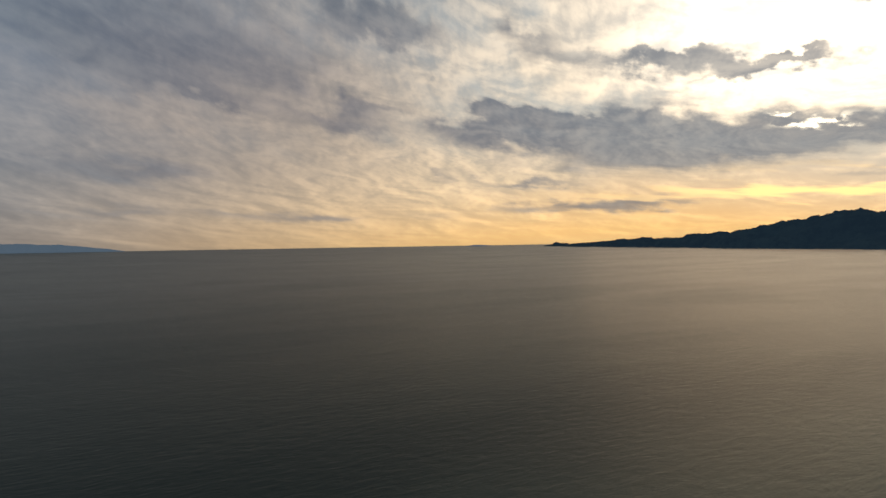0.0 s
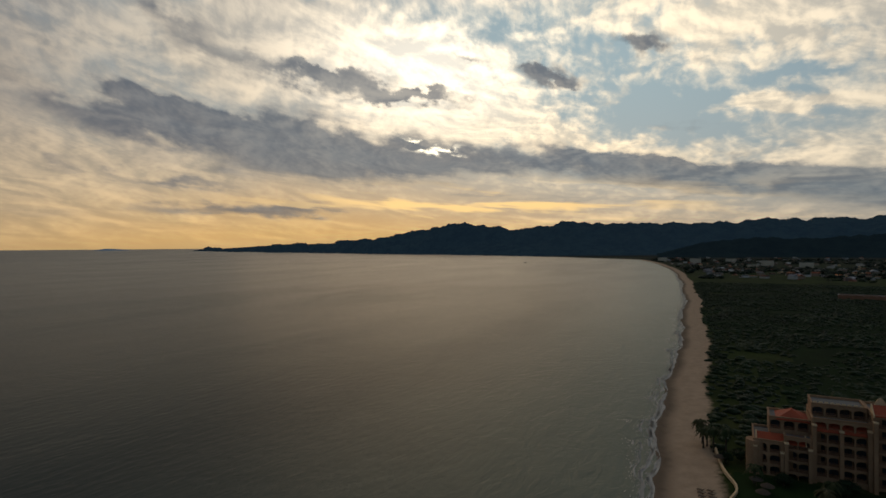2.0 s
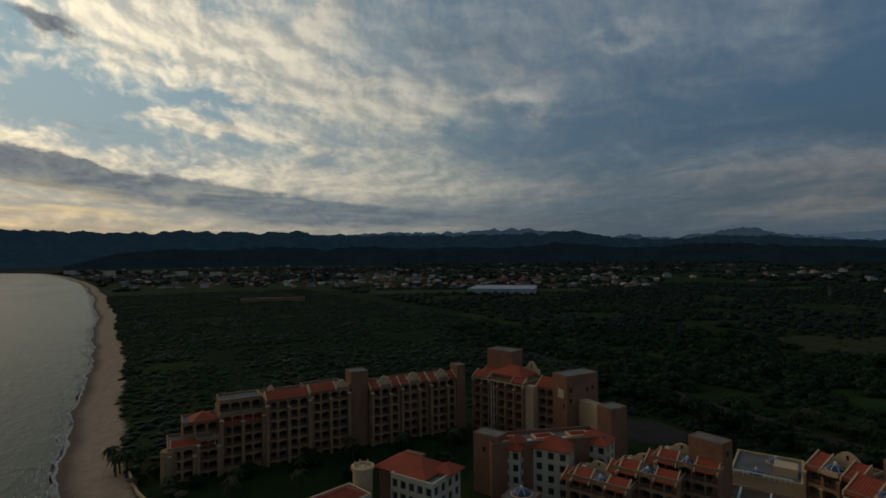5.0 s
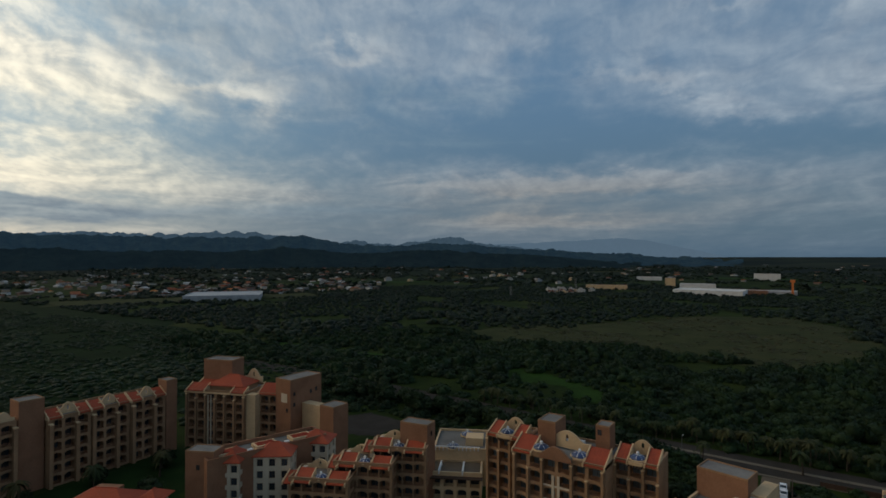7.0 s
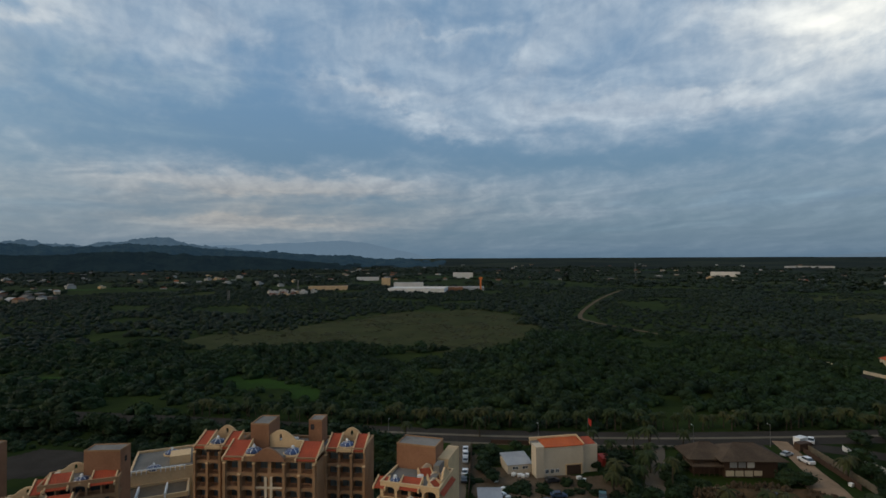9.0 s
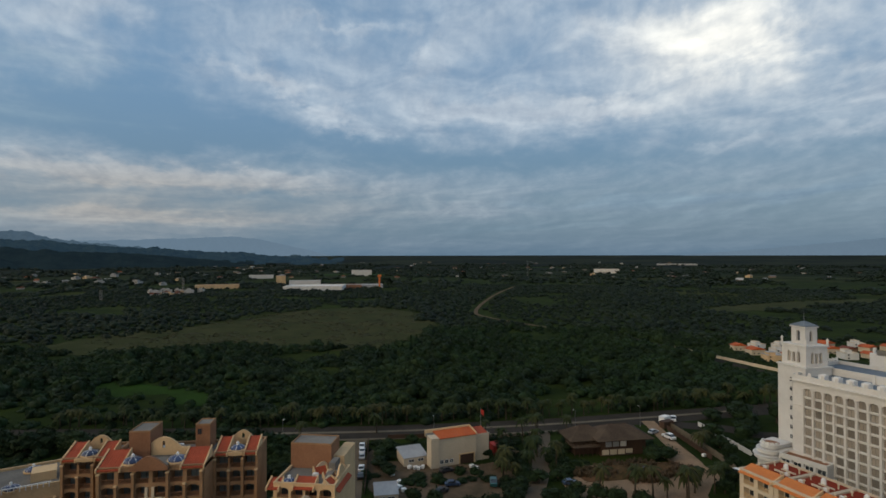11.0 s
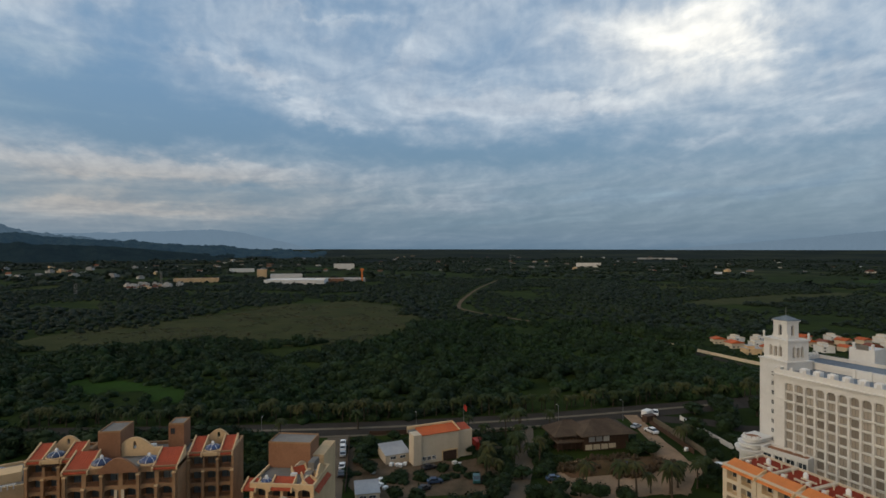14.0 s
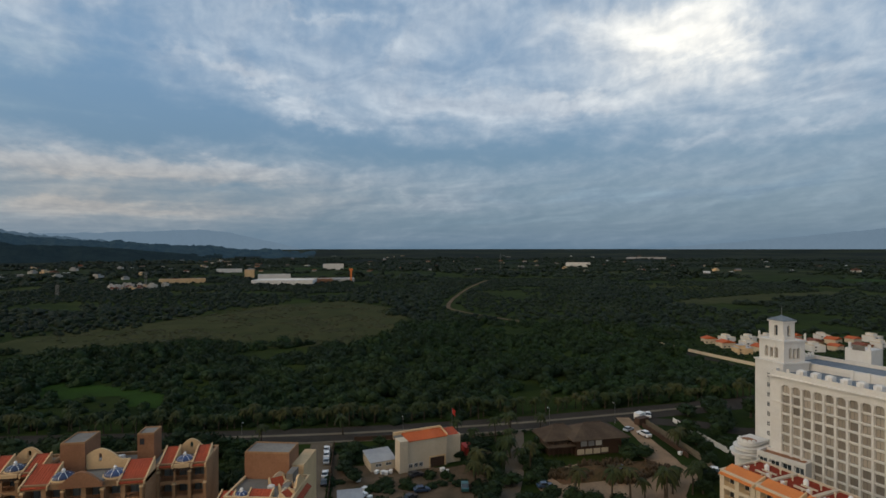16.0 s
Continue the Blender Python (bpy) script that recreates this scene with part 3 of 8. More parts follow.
class Shape:
    """Gathers boxes and polygons into one mesh."""

    def __init__(self):
        self.v, self.f = [], []

    def box(self, x0, y0, z0, x1, y1, z1, taper=0.0):
        n = len(self.v)
        t = taper
        self.v += [(x0, y0, z0), (x1, y0, z0), (x1, y1, z0), (x0, y1, z0), (x0 + t, y0 + t, z1), (x1 - t, y0 + t, z1), (x1 - t, y1 - t, z1), (x0 + t, y1 - t, z1)]
        self.f += [(n + a, n + b, n + c, n + d) for a, b, c, d in ((3, 2, 1, 0), (4, 5, 6, 7), (0, 1, 5, 4), (1, 2, 6, 5), (2, 3, 7, 6), (3, 0, 4, 7))]
        return self

    def poly(self, *points):
        n = len(self.v)
        self.v += points
        self.f.append(tuple(range(n, n + len(points))))
        return self

    def prism(self, outline, depth, place=lambda a, b, d: (a, d, b)):
        """An outline (a, b) given thickness along d."""
        n, k = len(self.v), len(outline)
        self.v += [place(a, b, 0.0) for a, b in outline] + [place(a, b, depth) for a, b in outline]
        self.f.append(tuple(range(n + k - 1, n - 1, -1)))
        self.f.append(tuple(range(n + k, n + 2 * k)))
        self.f += [(n + i, n + (i + 1) % k, n + k + (i + 1) % k, n + k + i) for i in range(k)]
        return self

    def tube(self, x, y, z0, z1, r0, r1=None, sides=10):
        r1 = r0 if r1 is None else r1
        n = len(self.v)
        for z, r in ((z0, r0), (z1, r1)):
            self.v += [(x + r * math.cos(2 * math.pi * i / sides), y + r * math.sin(2 * math.pi * i / sides), z) for i in range(sides)]
        self.f += [(n + i, n + (i + 1) % sides, n + sides + (i + 1) % sides, n + sides + i) for i in range(sides)]
        self.f += [tuple(range(n + sides - 1, n - 1, -1)), tuple(range(n + sides, n + 2 * sides))]
        return self

    def turned(self, profile, x=0.0, y=0.0, sides=16):
        """A turned body from (radius, height) pairs."""
        n = len(self.v)
        for r, z in profile:
            self.v += [(x + r * math.cos(2 * math.pi * i / sides), y + r * math.sin(2 * math.pi * i / sides), z) for i in range(sides)]
        for j in range(len(profile) - 1):
            for i in range(sides):
                a, b = n + j * sides + i, n + j * sides + (i + 1) % sides
                self.f.append((a, b, b + sides, a + sides))
        self.f += [tuple(range(n + sides - 1, n - 1, -1)), tuple(range(n + (len(profile) - 1) * sides, n + len(profile) * sides))]
        return self

    def slab(self, us, vs, filled, d0, d1, place=lambda u, v, d: (u, d, v)):
        """One connected plate on a grid, with some cells left open."""
        index = {}

        def at(i, j, k):
            if (i, j, k) not in index:
                index[i, j, k] = len(self.v)
                self.v.append(place(us[i], vs[j], (d0, d1)[k]))
            return index[i, j, k]

        full = {(i, j) for i in range(len(us) - 1) for j in range(len(vs) - 1) if filled(i, j)}
        for i, j in sorted(full):
            self.f += [(at(i, j, 0), at(i + 1, j, 0), at(i + 1, j + 1, 0), at(i, j + 1, 0)), (at(i, j + 1, 1), at(i + 1, j + 1, 1), at(i + 1, j, 1), at(i, j, 1))]
            for di, dj, p, q in ((0, -1, (i, j), (i + 1, j)), (1, 0, (i + 1, j), (i + 1, j + 1)), (0, 1, (i + 1, j + 1), (i, j + 1)), (-1, 0, (i, j + 1), (i, j))):
                if (i + di, j + dj) not in full:
                    self.f.append((at(*q, 0), at(*p, 0), at(*p, 1), at(*q, 1)))
        return self

    def ring(self, x0, y0, x1, y1, t, z0, z1):
        """A low wall round a rectangle."""
        return self.slab((x0, x0 + t, x1 - t, x1), (y0, y0 + t, y1 - t, y1), lambda i, j: (i, j) != (1, 1), z0, z1, lambda u, v, d: (u, v, d))

    def mesh(self, name, mat, smooth=False, weld=False):
        if weld:
            seen_at, back, verts = {}, [], []
            for p in self.v:
                key = tuple(round(c, 3) for c in p)
                if key not in seen_at:
                    seen_at[key] = len(verts)
                    verts.append(p)
                back.append(seen_at[key])
            faces = [tuple(dict.fromkeys(back[i] for i in f)) for f in self.f]
            return mesh_of(name, verts, [f for f in faces if len(f) > 2], mat, smooth)
        return mesh_of(name, self.v, self.f, mat, smooth)


# ---- lie of the land ----
EYE_HEIGHT = 66.0
COAST = [(5200, 180), (400, 22), (100, 3), (-150, -17), (-330, -26), (-668, -48), (-1050, -84), (-1431, -132), (-1657, -171), (-2060, -255), (-2423, -365), (-2700, -800),
         (-2880, -1500), (-2850, -2300), (-2640, -3500), (-2760, -3560), (-3300, -3000), (-4200, -2700), (-5600, -2400)]
COAST = np.array(COAST, float)
LAND = np.vstack([COAST, [(-5600, 5600), (5200, 5600)]])


def lift(r):
    """The plain and the far sea rise gently to the horizon."""
    return 64.0 * np.clip((np.asarray(r, float) - 1500) / 3400, 0, None) ** 2


def shore_distance(x, y):
    """Metres inland from the waterline, negative out at sea."""
    x, y = np.asarray(x, float), np.asarray(y, float)
    best = np.full(x.shape, 1e9)
    for a, b in zip(COAST[:-1], COAST[1:]):
        d = b - a
        t = np.clip(((x - a[0]) * d[0] + (y - a[1]) * d[1]) / (d @ d), 0, 1)
        best = np.minimum(best, np.hypot(x - a[0] - t * d[0], y - a[1] - t * d[1]))
    inside = np.zeros(x.shape, bool)
    for a, b in zip(LAND, np.roll(LAND, -1, 0)):
        if a[1] != b[1]:
            inside ^= ((a[1] > y) != (b[1] > y)) & (x < (b[0] - a[0]) * (y - a[1]) / (b[1] - a[1]) + a[0])
    wave = 1.6 * np.sin(x * 0.021 + 1.0) + 0.9 * np.sin(x * 0.083) + 0.5 * np.sin(x * 0.21 + y * 0.1)
    return np.where(inside, best, -best) + wave


def ground_height(x, y):
    d = shore_distance(x, y)
    return 0.94 * lift(np.hypot(x, y)) + np.clip(d * 0.075, -5, 1.5) + np.clip((d - 40) * 0.002, 0, 3.0)


def disk(name, mat, height, radii, turns):
    """A round sheet about the origin."""
    a = np.linspace(0, 2 * np.pi, turns, endpoint=False)
    R, A = np.meshgrid(radii, a, indexing="ij")
    X, Y = -np.sin(A) * R, np.cos(A) * R
    Z = height(X, Y)
    k = len(radii)
    i, j = np.meshgrid(np.arange(k - 1), np.arange(turns), indexing="ij")
    j2 = (j + 1) % turns
    faces = np.stack([i * turns + j, (i + 1) * turns + j, (i + 1) * turns + j2, i * turns + j2], -1).reshape(-1, 4)
    me = bpy.data.meshes.new(name)
    verts = np.stack([X, Y, Z], -1).reshape(-1, 3)
    me.from_pydata(verts, [], faces.tolist())
    att = me.attributes.new("shore", "FLOAT", "POINT")
    att.data.foreach_set("value", shore_distance(verts[:, 0], verts[:, 1]).astype(np.float32))
    me.materials.append(mat)
    me.polygons.foreach_set("use_smooth", [True] * len(me.polygons))
    me.update()
    return new(name, me)


SEA, GROUND = sea_material(), ground_material()
tagged(disk("ground", GROUND, ground_height, np.append(0.01, np.geomspace(1.0, 4960, 240)), 720), "flat coastal ground of sand and dark green scrub", "ground", kind="structure")
tagged(disk("water", SEA, lambda x, y: lift(np.hypot(x, y)), np.append(0.01, np.geomspace(1.0, 4970, 160)), 360), "calm grey-green bay reflecting the sunset", "water", kind="structure")


def ridge(name, mat, label, profile, r0, r1, r2, rough, seed, on_land=False):
    """A mountain range: a crest line given as (azimuth, elevation seen from the bay), with spurs and gullies."""
    azs, els = np.array(profile, float).T
    order = np.argsort(azs)
    steps = int((azs.max() - azs.min()) / 0.12) + 2
    A = np.linspace(azs.min(), azs.max(), steps)
    crest = np.interp(A, azs[order], els[order])
    soft = np.exp(-np.linspace(-2, 2, 9) ** 2)
    crest = np.convolve(np.pad(crest, 4, mode="edge"), soft / soft.sum(), "valid")
    t = np.linspace(0, 1, 34)
    verts = []
    given = r0, r1, r2
    for az_, c in zip(A, crest):
        w = (-math.sin(radians(az_)), math.cos(radians(az_)))
        r0, r1, r2 = given
        if on_land:
            out = np.arange(r0, 4700, 25.0)
            dry = out[shore_distance(w[0] * out, w[1] * out) > 3]
            r0 = float(dry[0]) if len(dry) else 4450.0
            r1, r2 = max(r1, r0 + 220), max(r2, r0 + 420)
        tooth = (0.27 if rough > 20 else 0.07) * noise.fractal(Vector((az_ * 0.75, seed, 0.0)), 0.75, 2.1, 6)
        top = max((EYE_HEIGHT + math.tan(radians(c + tooth * min(1.0, max(c, 0.0)))) * r1), lift(r1) - 8)
        for s in t:
            r = r0 + (r2 - r0) * s
            base = float(lift(r)) - 4
            peak = (r1 - r0) / (r2 - r0)
            q = s / peak if s < peak else (1 - s) / (1 - peak)
            q = max(q, 0.0)
            q = q ** 1.25
            n = noise.fractal(Vector((w[0] * r * 0.004, w[1] * r * 0.004, seed)), 0.8, 2.0, 6)
            z = base + (top - base) * q + n * rough * q * (1 - q) * 4 * 0.5
            verts.append((w[0] * r, w[1] * r, z))
    k = len(t)
    faces = [(i * k + j, i * k + j + 1, (i + 1) * k + j + 1, (i + 1) * k + j) for i in range(steps - 1) for j in range(k - 1)]
    return tagged(new(name, mesh_of(name, verts, faces, mat, True)), label, "mountain range", kind="structure")


# the ranges glow with haze put into the emission of their materials
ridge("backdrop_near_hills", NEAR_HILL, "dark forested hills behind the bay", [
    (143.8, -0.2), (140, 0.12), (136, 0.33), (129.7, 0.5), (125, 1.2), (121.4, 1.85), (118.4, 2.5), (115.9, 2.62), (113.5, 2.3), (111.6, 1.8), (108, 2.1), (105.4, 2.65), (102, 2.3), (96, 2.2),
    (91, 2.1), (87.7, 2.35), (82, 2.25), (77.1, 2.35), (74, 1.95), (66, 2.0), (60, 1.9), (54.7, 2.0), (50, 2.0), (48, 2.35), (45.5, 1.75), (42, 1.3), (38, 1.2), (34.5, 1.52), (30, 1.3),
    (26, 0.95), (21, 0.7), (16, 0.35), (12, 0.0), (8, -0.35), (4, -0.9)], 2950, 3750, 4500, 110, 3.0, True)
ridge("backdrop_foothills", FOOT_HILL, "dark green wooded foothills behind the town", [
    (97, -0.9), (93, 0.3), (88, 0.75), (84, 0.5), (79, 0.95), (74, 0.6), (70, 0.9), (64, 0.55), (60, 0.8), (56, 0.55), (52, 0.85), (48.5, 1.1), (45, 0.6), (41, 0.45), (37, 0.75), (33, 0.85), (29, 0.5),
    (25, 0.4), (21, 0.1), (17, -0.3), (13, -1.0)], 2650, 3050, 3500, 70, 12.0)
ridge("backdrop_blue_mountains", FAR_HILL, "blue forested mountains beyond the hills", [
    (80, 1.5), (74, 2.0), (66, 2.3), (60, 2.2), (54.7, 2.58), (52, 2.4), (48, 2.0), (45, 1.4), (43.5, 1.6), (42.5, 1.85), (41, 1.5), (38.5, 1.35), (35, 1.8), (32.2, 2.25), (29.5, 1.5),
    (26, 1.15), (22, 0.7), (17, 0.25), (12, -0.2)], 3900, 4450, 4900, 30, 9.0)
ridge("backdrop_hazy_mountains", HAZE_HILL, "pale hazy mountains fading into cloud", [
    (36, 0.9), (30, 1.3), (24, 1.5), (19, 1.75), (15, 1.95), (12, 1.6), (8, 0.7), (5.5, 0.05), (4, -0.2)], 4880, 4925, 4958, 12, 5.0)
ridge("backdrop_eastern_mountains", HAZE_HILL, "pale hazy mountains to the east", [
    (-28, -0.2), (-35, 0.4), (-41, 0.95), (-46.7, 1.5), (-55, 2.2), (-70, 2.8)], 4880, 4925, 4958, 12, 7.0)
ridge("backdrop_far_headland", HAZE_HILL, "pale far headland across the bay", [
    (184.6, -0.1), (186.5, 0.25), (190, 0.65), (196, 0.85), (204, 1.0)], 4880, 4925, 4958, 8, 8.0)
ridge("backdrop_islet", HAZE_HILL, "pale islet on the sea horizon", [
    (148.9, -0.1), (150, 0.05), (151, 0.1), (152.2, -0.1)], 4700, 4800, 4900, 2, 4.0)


# ---- building kit ----
def arch_points(cx, half, zb, zt, arch):
    """The outline of an opening, counter-clockwise from its lower left."""
    pts = [(cx - half, zb), (cx + half, zb)]
    if arch:
        rise = min(half, 0.45 * (zt - zb)) * arch
        zs = zt - rise
        pts += [(cx + half * math.cos(a), zs + rise * math.sin(a)) for a in [math.pi * i / 8 for i in range(9)]]
    else:
        pts += [(cx + half, zt), (cx - half, zt)]
    return pts


def pierced(shape, w, z0, floors, h, bays, ow, oh, sill, arch, depth, m, margin=0.0, top_arch=None):
    """A wall with rows of openings cut through it, and the recess behind each. Returns the places of the openings."""
    spots = []

    def face(*p):
        n = len(shape.v)
        shape.v += [tuple(m @ Vector(q)) for q in p]
        shape.f.append(tuple(range(n, n + len(p))))

    if margin:
        face((0, 0, z0), (margin, 0, z0), (margin, 0, z0 + floors * h), (0, 0, z0 + floors * h))
        face((w - margin, 0, z0), (w, 0, z0), (w, 0, z0 + floors * h), (w - margin, 0, z0 + floors * h))
    step = (w - 2 * margin) / bays
    for k in range(floors):
        for b in range(bays):
            x0, x1, a0, a1 = margin + b * step, margin + (b + 1) * step, z0 + k * h, z0 + (k + 1) * h
            cx, zb, zt = (x0 + x1) / 2, a0 + sill, a0 + sill + oh
            arched = top_arch if (top_arch is not None and k == floors - 1) else arch
            pts = arch_points(cx, ow / 2, zb, zt, arched)
            face((x0, 0, a0), (x1, 0, a0), (x1, 0, zb), (x0, 0, zb))
            face((x0, 0, zb), (cx - ow / 2, 0, zb), (cx - ow / 2, 0, a1), (x0, 0, a1))
            face((cx + ow / 2, 0, zb), (x1, 0, zb), (x1, 0, a1), (cx + ow / 2, 0, a1))
            top = pts[2:]
            for (xa, za), (xb, zc) in zip(top, top[1:]):
                if abs(xa - xb) > 1e-5:
                    face((xb, 0, zc), (xa, 0, za), (xa, 0, a1), (xb, 0, a1))
            for (xa, za), (xb, zc) in zip(pts, pts[1:] + pts[:1]):
                face((xa, 0, za), (xb, 0, zc), (xb, depth, zc), (xa, depth, za))
            face(*[(x, depth, z) for x, z in pts])
            spots.append((m @ Matrix.Translation((cx, depth - 0.03, zb)), k, b))
    return spots


WINDOW_MESHES = {}


def window_meshes(w, h, frame_mat, glass):
    key = (round(w, 2), round(h, 2), frame_mat.name, glass.name)
    if key not in WINDOW_MESHES:
        t = 0.09
        s = Shape().slab((-w / 2, -w / 2 + t, -t / 2, t / 2, w / 2 - t, w / 2), (0, t, h - t, h), lambda i, j: j != 1 or i % 2 == 0, -0.05, 0.02)
        p = Shape().box(-w / 2 + t, -0.02, t, -t / 2, 0.0, h - t).box(t / 2, -0.02, t, w / 2 - t, 0.0, h - t)
        WINDOW_MESHES[key] = s.mesh("window", frame_mat), p.mesh("pane", glass)
    return WINDOW_MESHES[key]


RAIL_MESHES = {}


def rail_mesh(w, mat):
    key = (round(w, 2), mat.name)
    if key not in RAIL_MESHES:
        n = max(2, int(w / 0.28))
        us = [-w / 2]
        for i in range(n):
            x = -w / 2 + w * (i + 0.5) / n
            us += [x - 0.035, x + 0.035]
        s = Shape().slab(us + [w / 2], (0.04, 0.1, 0.92, 1.0), lambda i, j: j != 1 or i % 2 == 1, 0.0, 0.08)
        RAIL_MESHES[key] = s.mesh("railing", mat)
    return RAIL_MESHES[key]


def fit_out(parent, spots, ow, oh, depth, frame_mat=None, glass=None, rail=None, wide=2.4):
    """Windows at the back of each opening and railings at its front."""
    wm, pm = window_meshes(min(ow * 0.88, wide), oh * 0.84, frame_mat or WHITE_PAINT, glass or GLASS)
    for m, k, b in spots:
        win = part("window", wm, parent, m)
        part("pane", pm, win)
        if rail:
            part("railing", rail_mesh(ow, rail), parent, m @ Matrix.Translation((0, 0.13 - depth, 0)))


SIDES = {"front": 0, "right": 90, "back": 180, "left": 270}


def block(parent, at, turn, w, d, z1, mat, fronts=(), z0=0.0, floor_mat=None, parapet=0.5, coping=None):
    """One body of a building: local x runs along its front, which looks towards -y. fronts: side -> settings of its openings."""
    m = pose(*at, 0, 0, turn)
    s = Shape()
    fronts = dict(fronts)
    corner = {"front": (0, 0), "right": (w, 0), "back": (w, d), "left": (0, d)}
    for side, angle in SIDES.items():
        length = w if side in ("front", "back") else d
        mm = m @ pose(corner[side][0], corner[side][1], 0, 0, 0, angle)
        if side in fronts:
            c = fronts[side]
            floors, h = c.get("floors", 1), c.get("h", 3.1)
            base = c.get("z0", z1 - floors * h)
            spots = pierced(s, length, base, floors, h, c.get("bays", 3), c.get("ow", 2.2), c.get("oh", 2.3), c.get("sill", 0.25), c.get("arch", 1.0), c.get("depth", 1.5), mm, c.get("margin", 0.0), c.get("top_arch"))
            fit_out(parent, spots, c.get("ow", 2.2), c.get("oh", 2.3), c.get("depth", 1.5), c.get("frame"), c.get("glass"), c.get("rail"))
            if base > z0:
                q = [mm @ Vector(p) for p in ((0, 0, z0), (length, 0, z0), (length, 0, base), (0, 0, base))]
                s.poly(*map(tuple, q))
            if base + floors * h < z1:
                q = [mm @ Vector(p) for p in ((0, 0, base + floors * h), (length, 0, base + floors * h), (length, 0, z1), (0, 0, z1))]
                s.poly(*map(tuple, q))
        else:
            q = [mm @ Vector(p) for p in ((0, 0, z0), (length, 0, z0), (length, 0, z1), (0, 0, z1))]
            s.poly(*map(tuple, q))
    part("wall", s.mesh("wall", mat, weld=True), parent)
    part("roof_terrace", Shape().box(0.02, 0.02, z1 - 0.3, w - 0.02, d - 0.02, z1 - 0.004).mesh("roof_terrace", floor_mat or TERRACE), parent, m)
    if parapet:
        r = Shape()
        t = 0.3
        r.ring(0, 0, w, d, t, z1, z1 + parapet)
        part("parapet", r.mesh("parapet", mat), parent, m)
        c = Shape()
        o = 0.08
        z = z1 + parapet
        c.ring(-o, -o, w + o, d + o, t + 2 * o, z, z + 0.12)
        part("coping", c.mesh("coping", coping or mat), parent, m)
    return m


def lean_to(parent, m, x0, x1, y0, y1, z0, z1, mat=None, copings=True):
    """A tiled slope that rises from the front eave to the back, between raised copings."""
    n = max(2, int((x1 - x0) / 0.45))
    s = Shape()
    s.poly((x0, y0, z0 - 0.15), (x1, y0, z0 - 0.15), (x1, y1, z1 - 0.15), (x0, y1, z1 - 0.15))
    wdt = (x1 - x0) / n
    for i in range(n):
        a, b, c = x0 + i * wdt, x0 + (i + 0.5) * wdt, x0 + (i + 1) * wdt
        s.poly((a, y0, z0), (b, y0, z0 + 0.07), (b, y1, z1 + 0.07), (a, y1, z1))
        s.poly((b, y0, z0 + 0.07), (c, y0, z0), (c, y1, z1), (b, y1, z1 + 0.07))
        s.poly((a, y0, z0 - 0.15), (c, y0, z0 - 0.15), (c, y0, z0), (b, y0, z0 + 0.07), (a, y0, z0))
    for x in (x0, x1):
        s.poly((x, y0, z0 - 0.15), (x, y1, z1 - 0.15), (x, y1, z1), (x, y0, z0))
    s.poly((x0, y1, z0 - 0.15), (x1, y1, z0 - 0.15), (x1, y1, z1), (x0, y1, z1))
    roof = part("tiled_roof", s.mesh("tiled_roof", mat or ROOF_RED), parent, m)
    if copings:
        for x in (x0 - 0.3, x1 + 0.02):
            c = Shape()
            c.prism([(y0 - 0.1, z0 - 0.4), (y0 - 0.1, z0 + 0.3), (y0 + 0.25 * (y1 - y0), z0 + 0.2 * (z1 - z0) + 0.38), (y1, z1 + 0.35), (y1, z0 - 0.4)], 0.28, lambda a, b, d, x=x: (x + d, a, b))
            part("roof_coping", c.mesh("roof_coping", STUCCO_CREAM), parent, m)
    return roof


def hip_roof(parent, m, x0, y0, x1, y1, z0, rise, mat=None, over=0.4):
    x0, y0, x1, y1 = x0 - over, y0 - over, x1 + over, y1 + over
    k = min(x1 - x0, y1 - y0) / 2
    if x1 - x0 > y1 - y0:
        ra, rb = (x0 + k, (y0 + y1) / 2, z0 + rise), (x1 - k, (y0 + y1) / 2, z0 + rise)
        faces = [(0, 1, 5, 4), (1, 2, 5), (2, 3, 4, 5), (3, 0, 4)]
    else:
        ra, rb = ((x0 + x1) / 2, y0 + k, z0 + rise), ((x0 + x1) / 2, y1 - k, z0 + rise)
        faces = [(0, 1, 4), (1, 2, 5, 4), (2, 3, 5), (3, 0, 4, 5)]
    v = [(x0, y0, z0), (x1, y0, z0), (x1, y1, z0), (x0, y1, z0), ra, rb] + [(x0, y0, z0 - 0.22), (x1, y0, z0 - 0.22), (x1, y1, z0 - 0.22), (x0, y1, z0 - 0.22)]
    faces += [(6, 7, 1, 0), (7, 8, 2, 1), (8, 9, 3, 2), (9, 6, 0, 3), (9, 8, 7, 6)]
    r = part("tiled_roof", mesh_of("tiled_roof", v, faces, mat or ROOF_RED), parent, m)
    s = Shape()
    s.box(min(ra[0], rb[0]) - 0.12, min(ra[1], rb[1]) - 0.12, z0 + rise - 0.05, max(ra[0], rb[0]) + 0.12, max(ra[1], rb[1]) + 0.12, z0 + rise + 0.1)
    part("ridge_tiles", s.mesh("ridge_tiles", mat or ROOF_RED), parent, m)
    return r


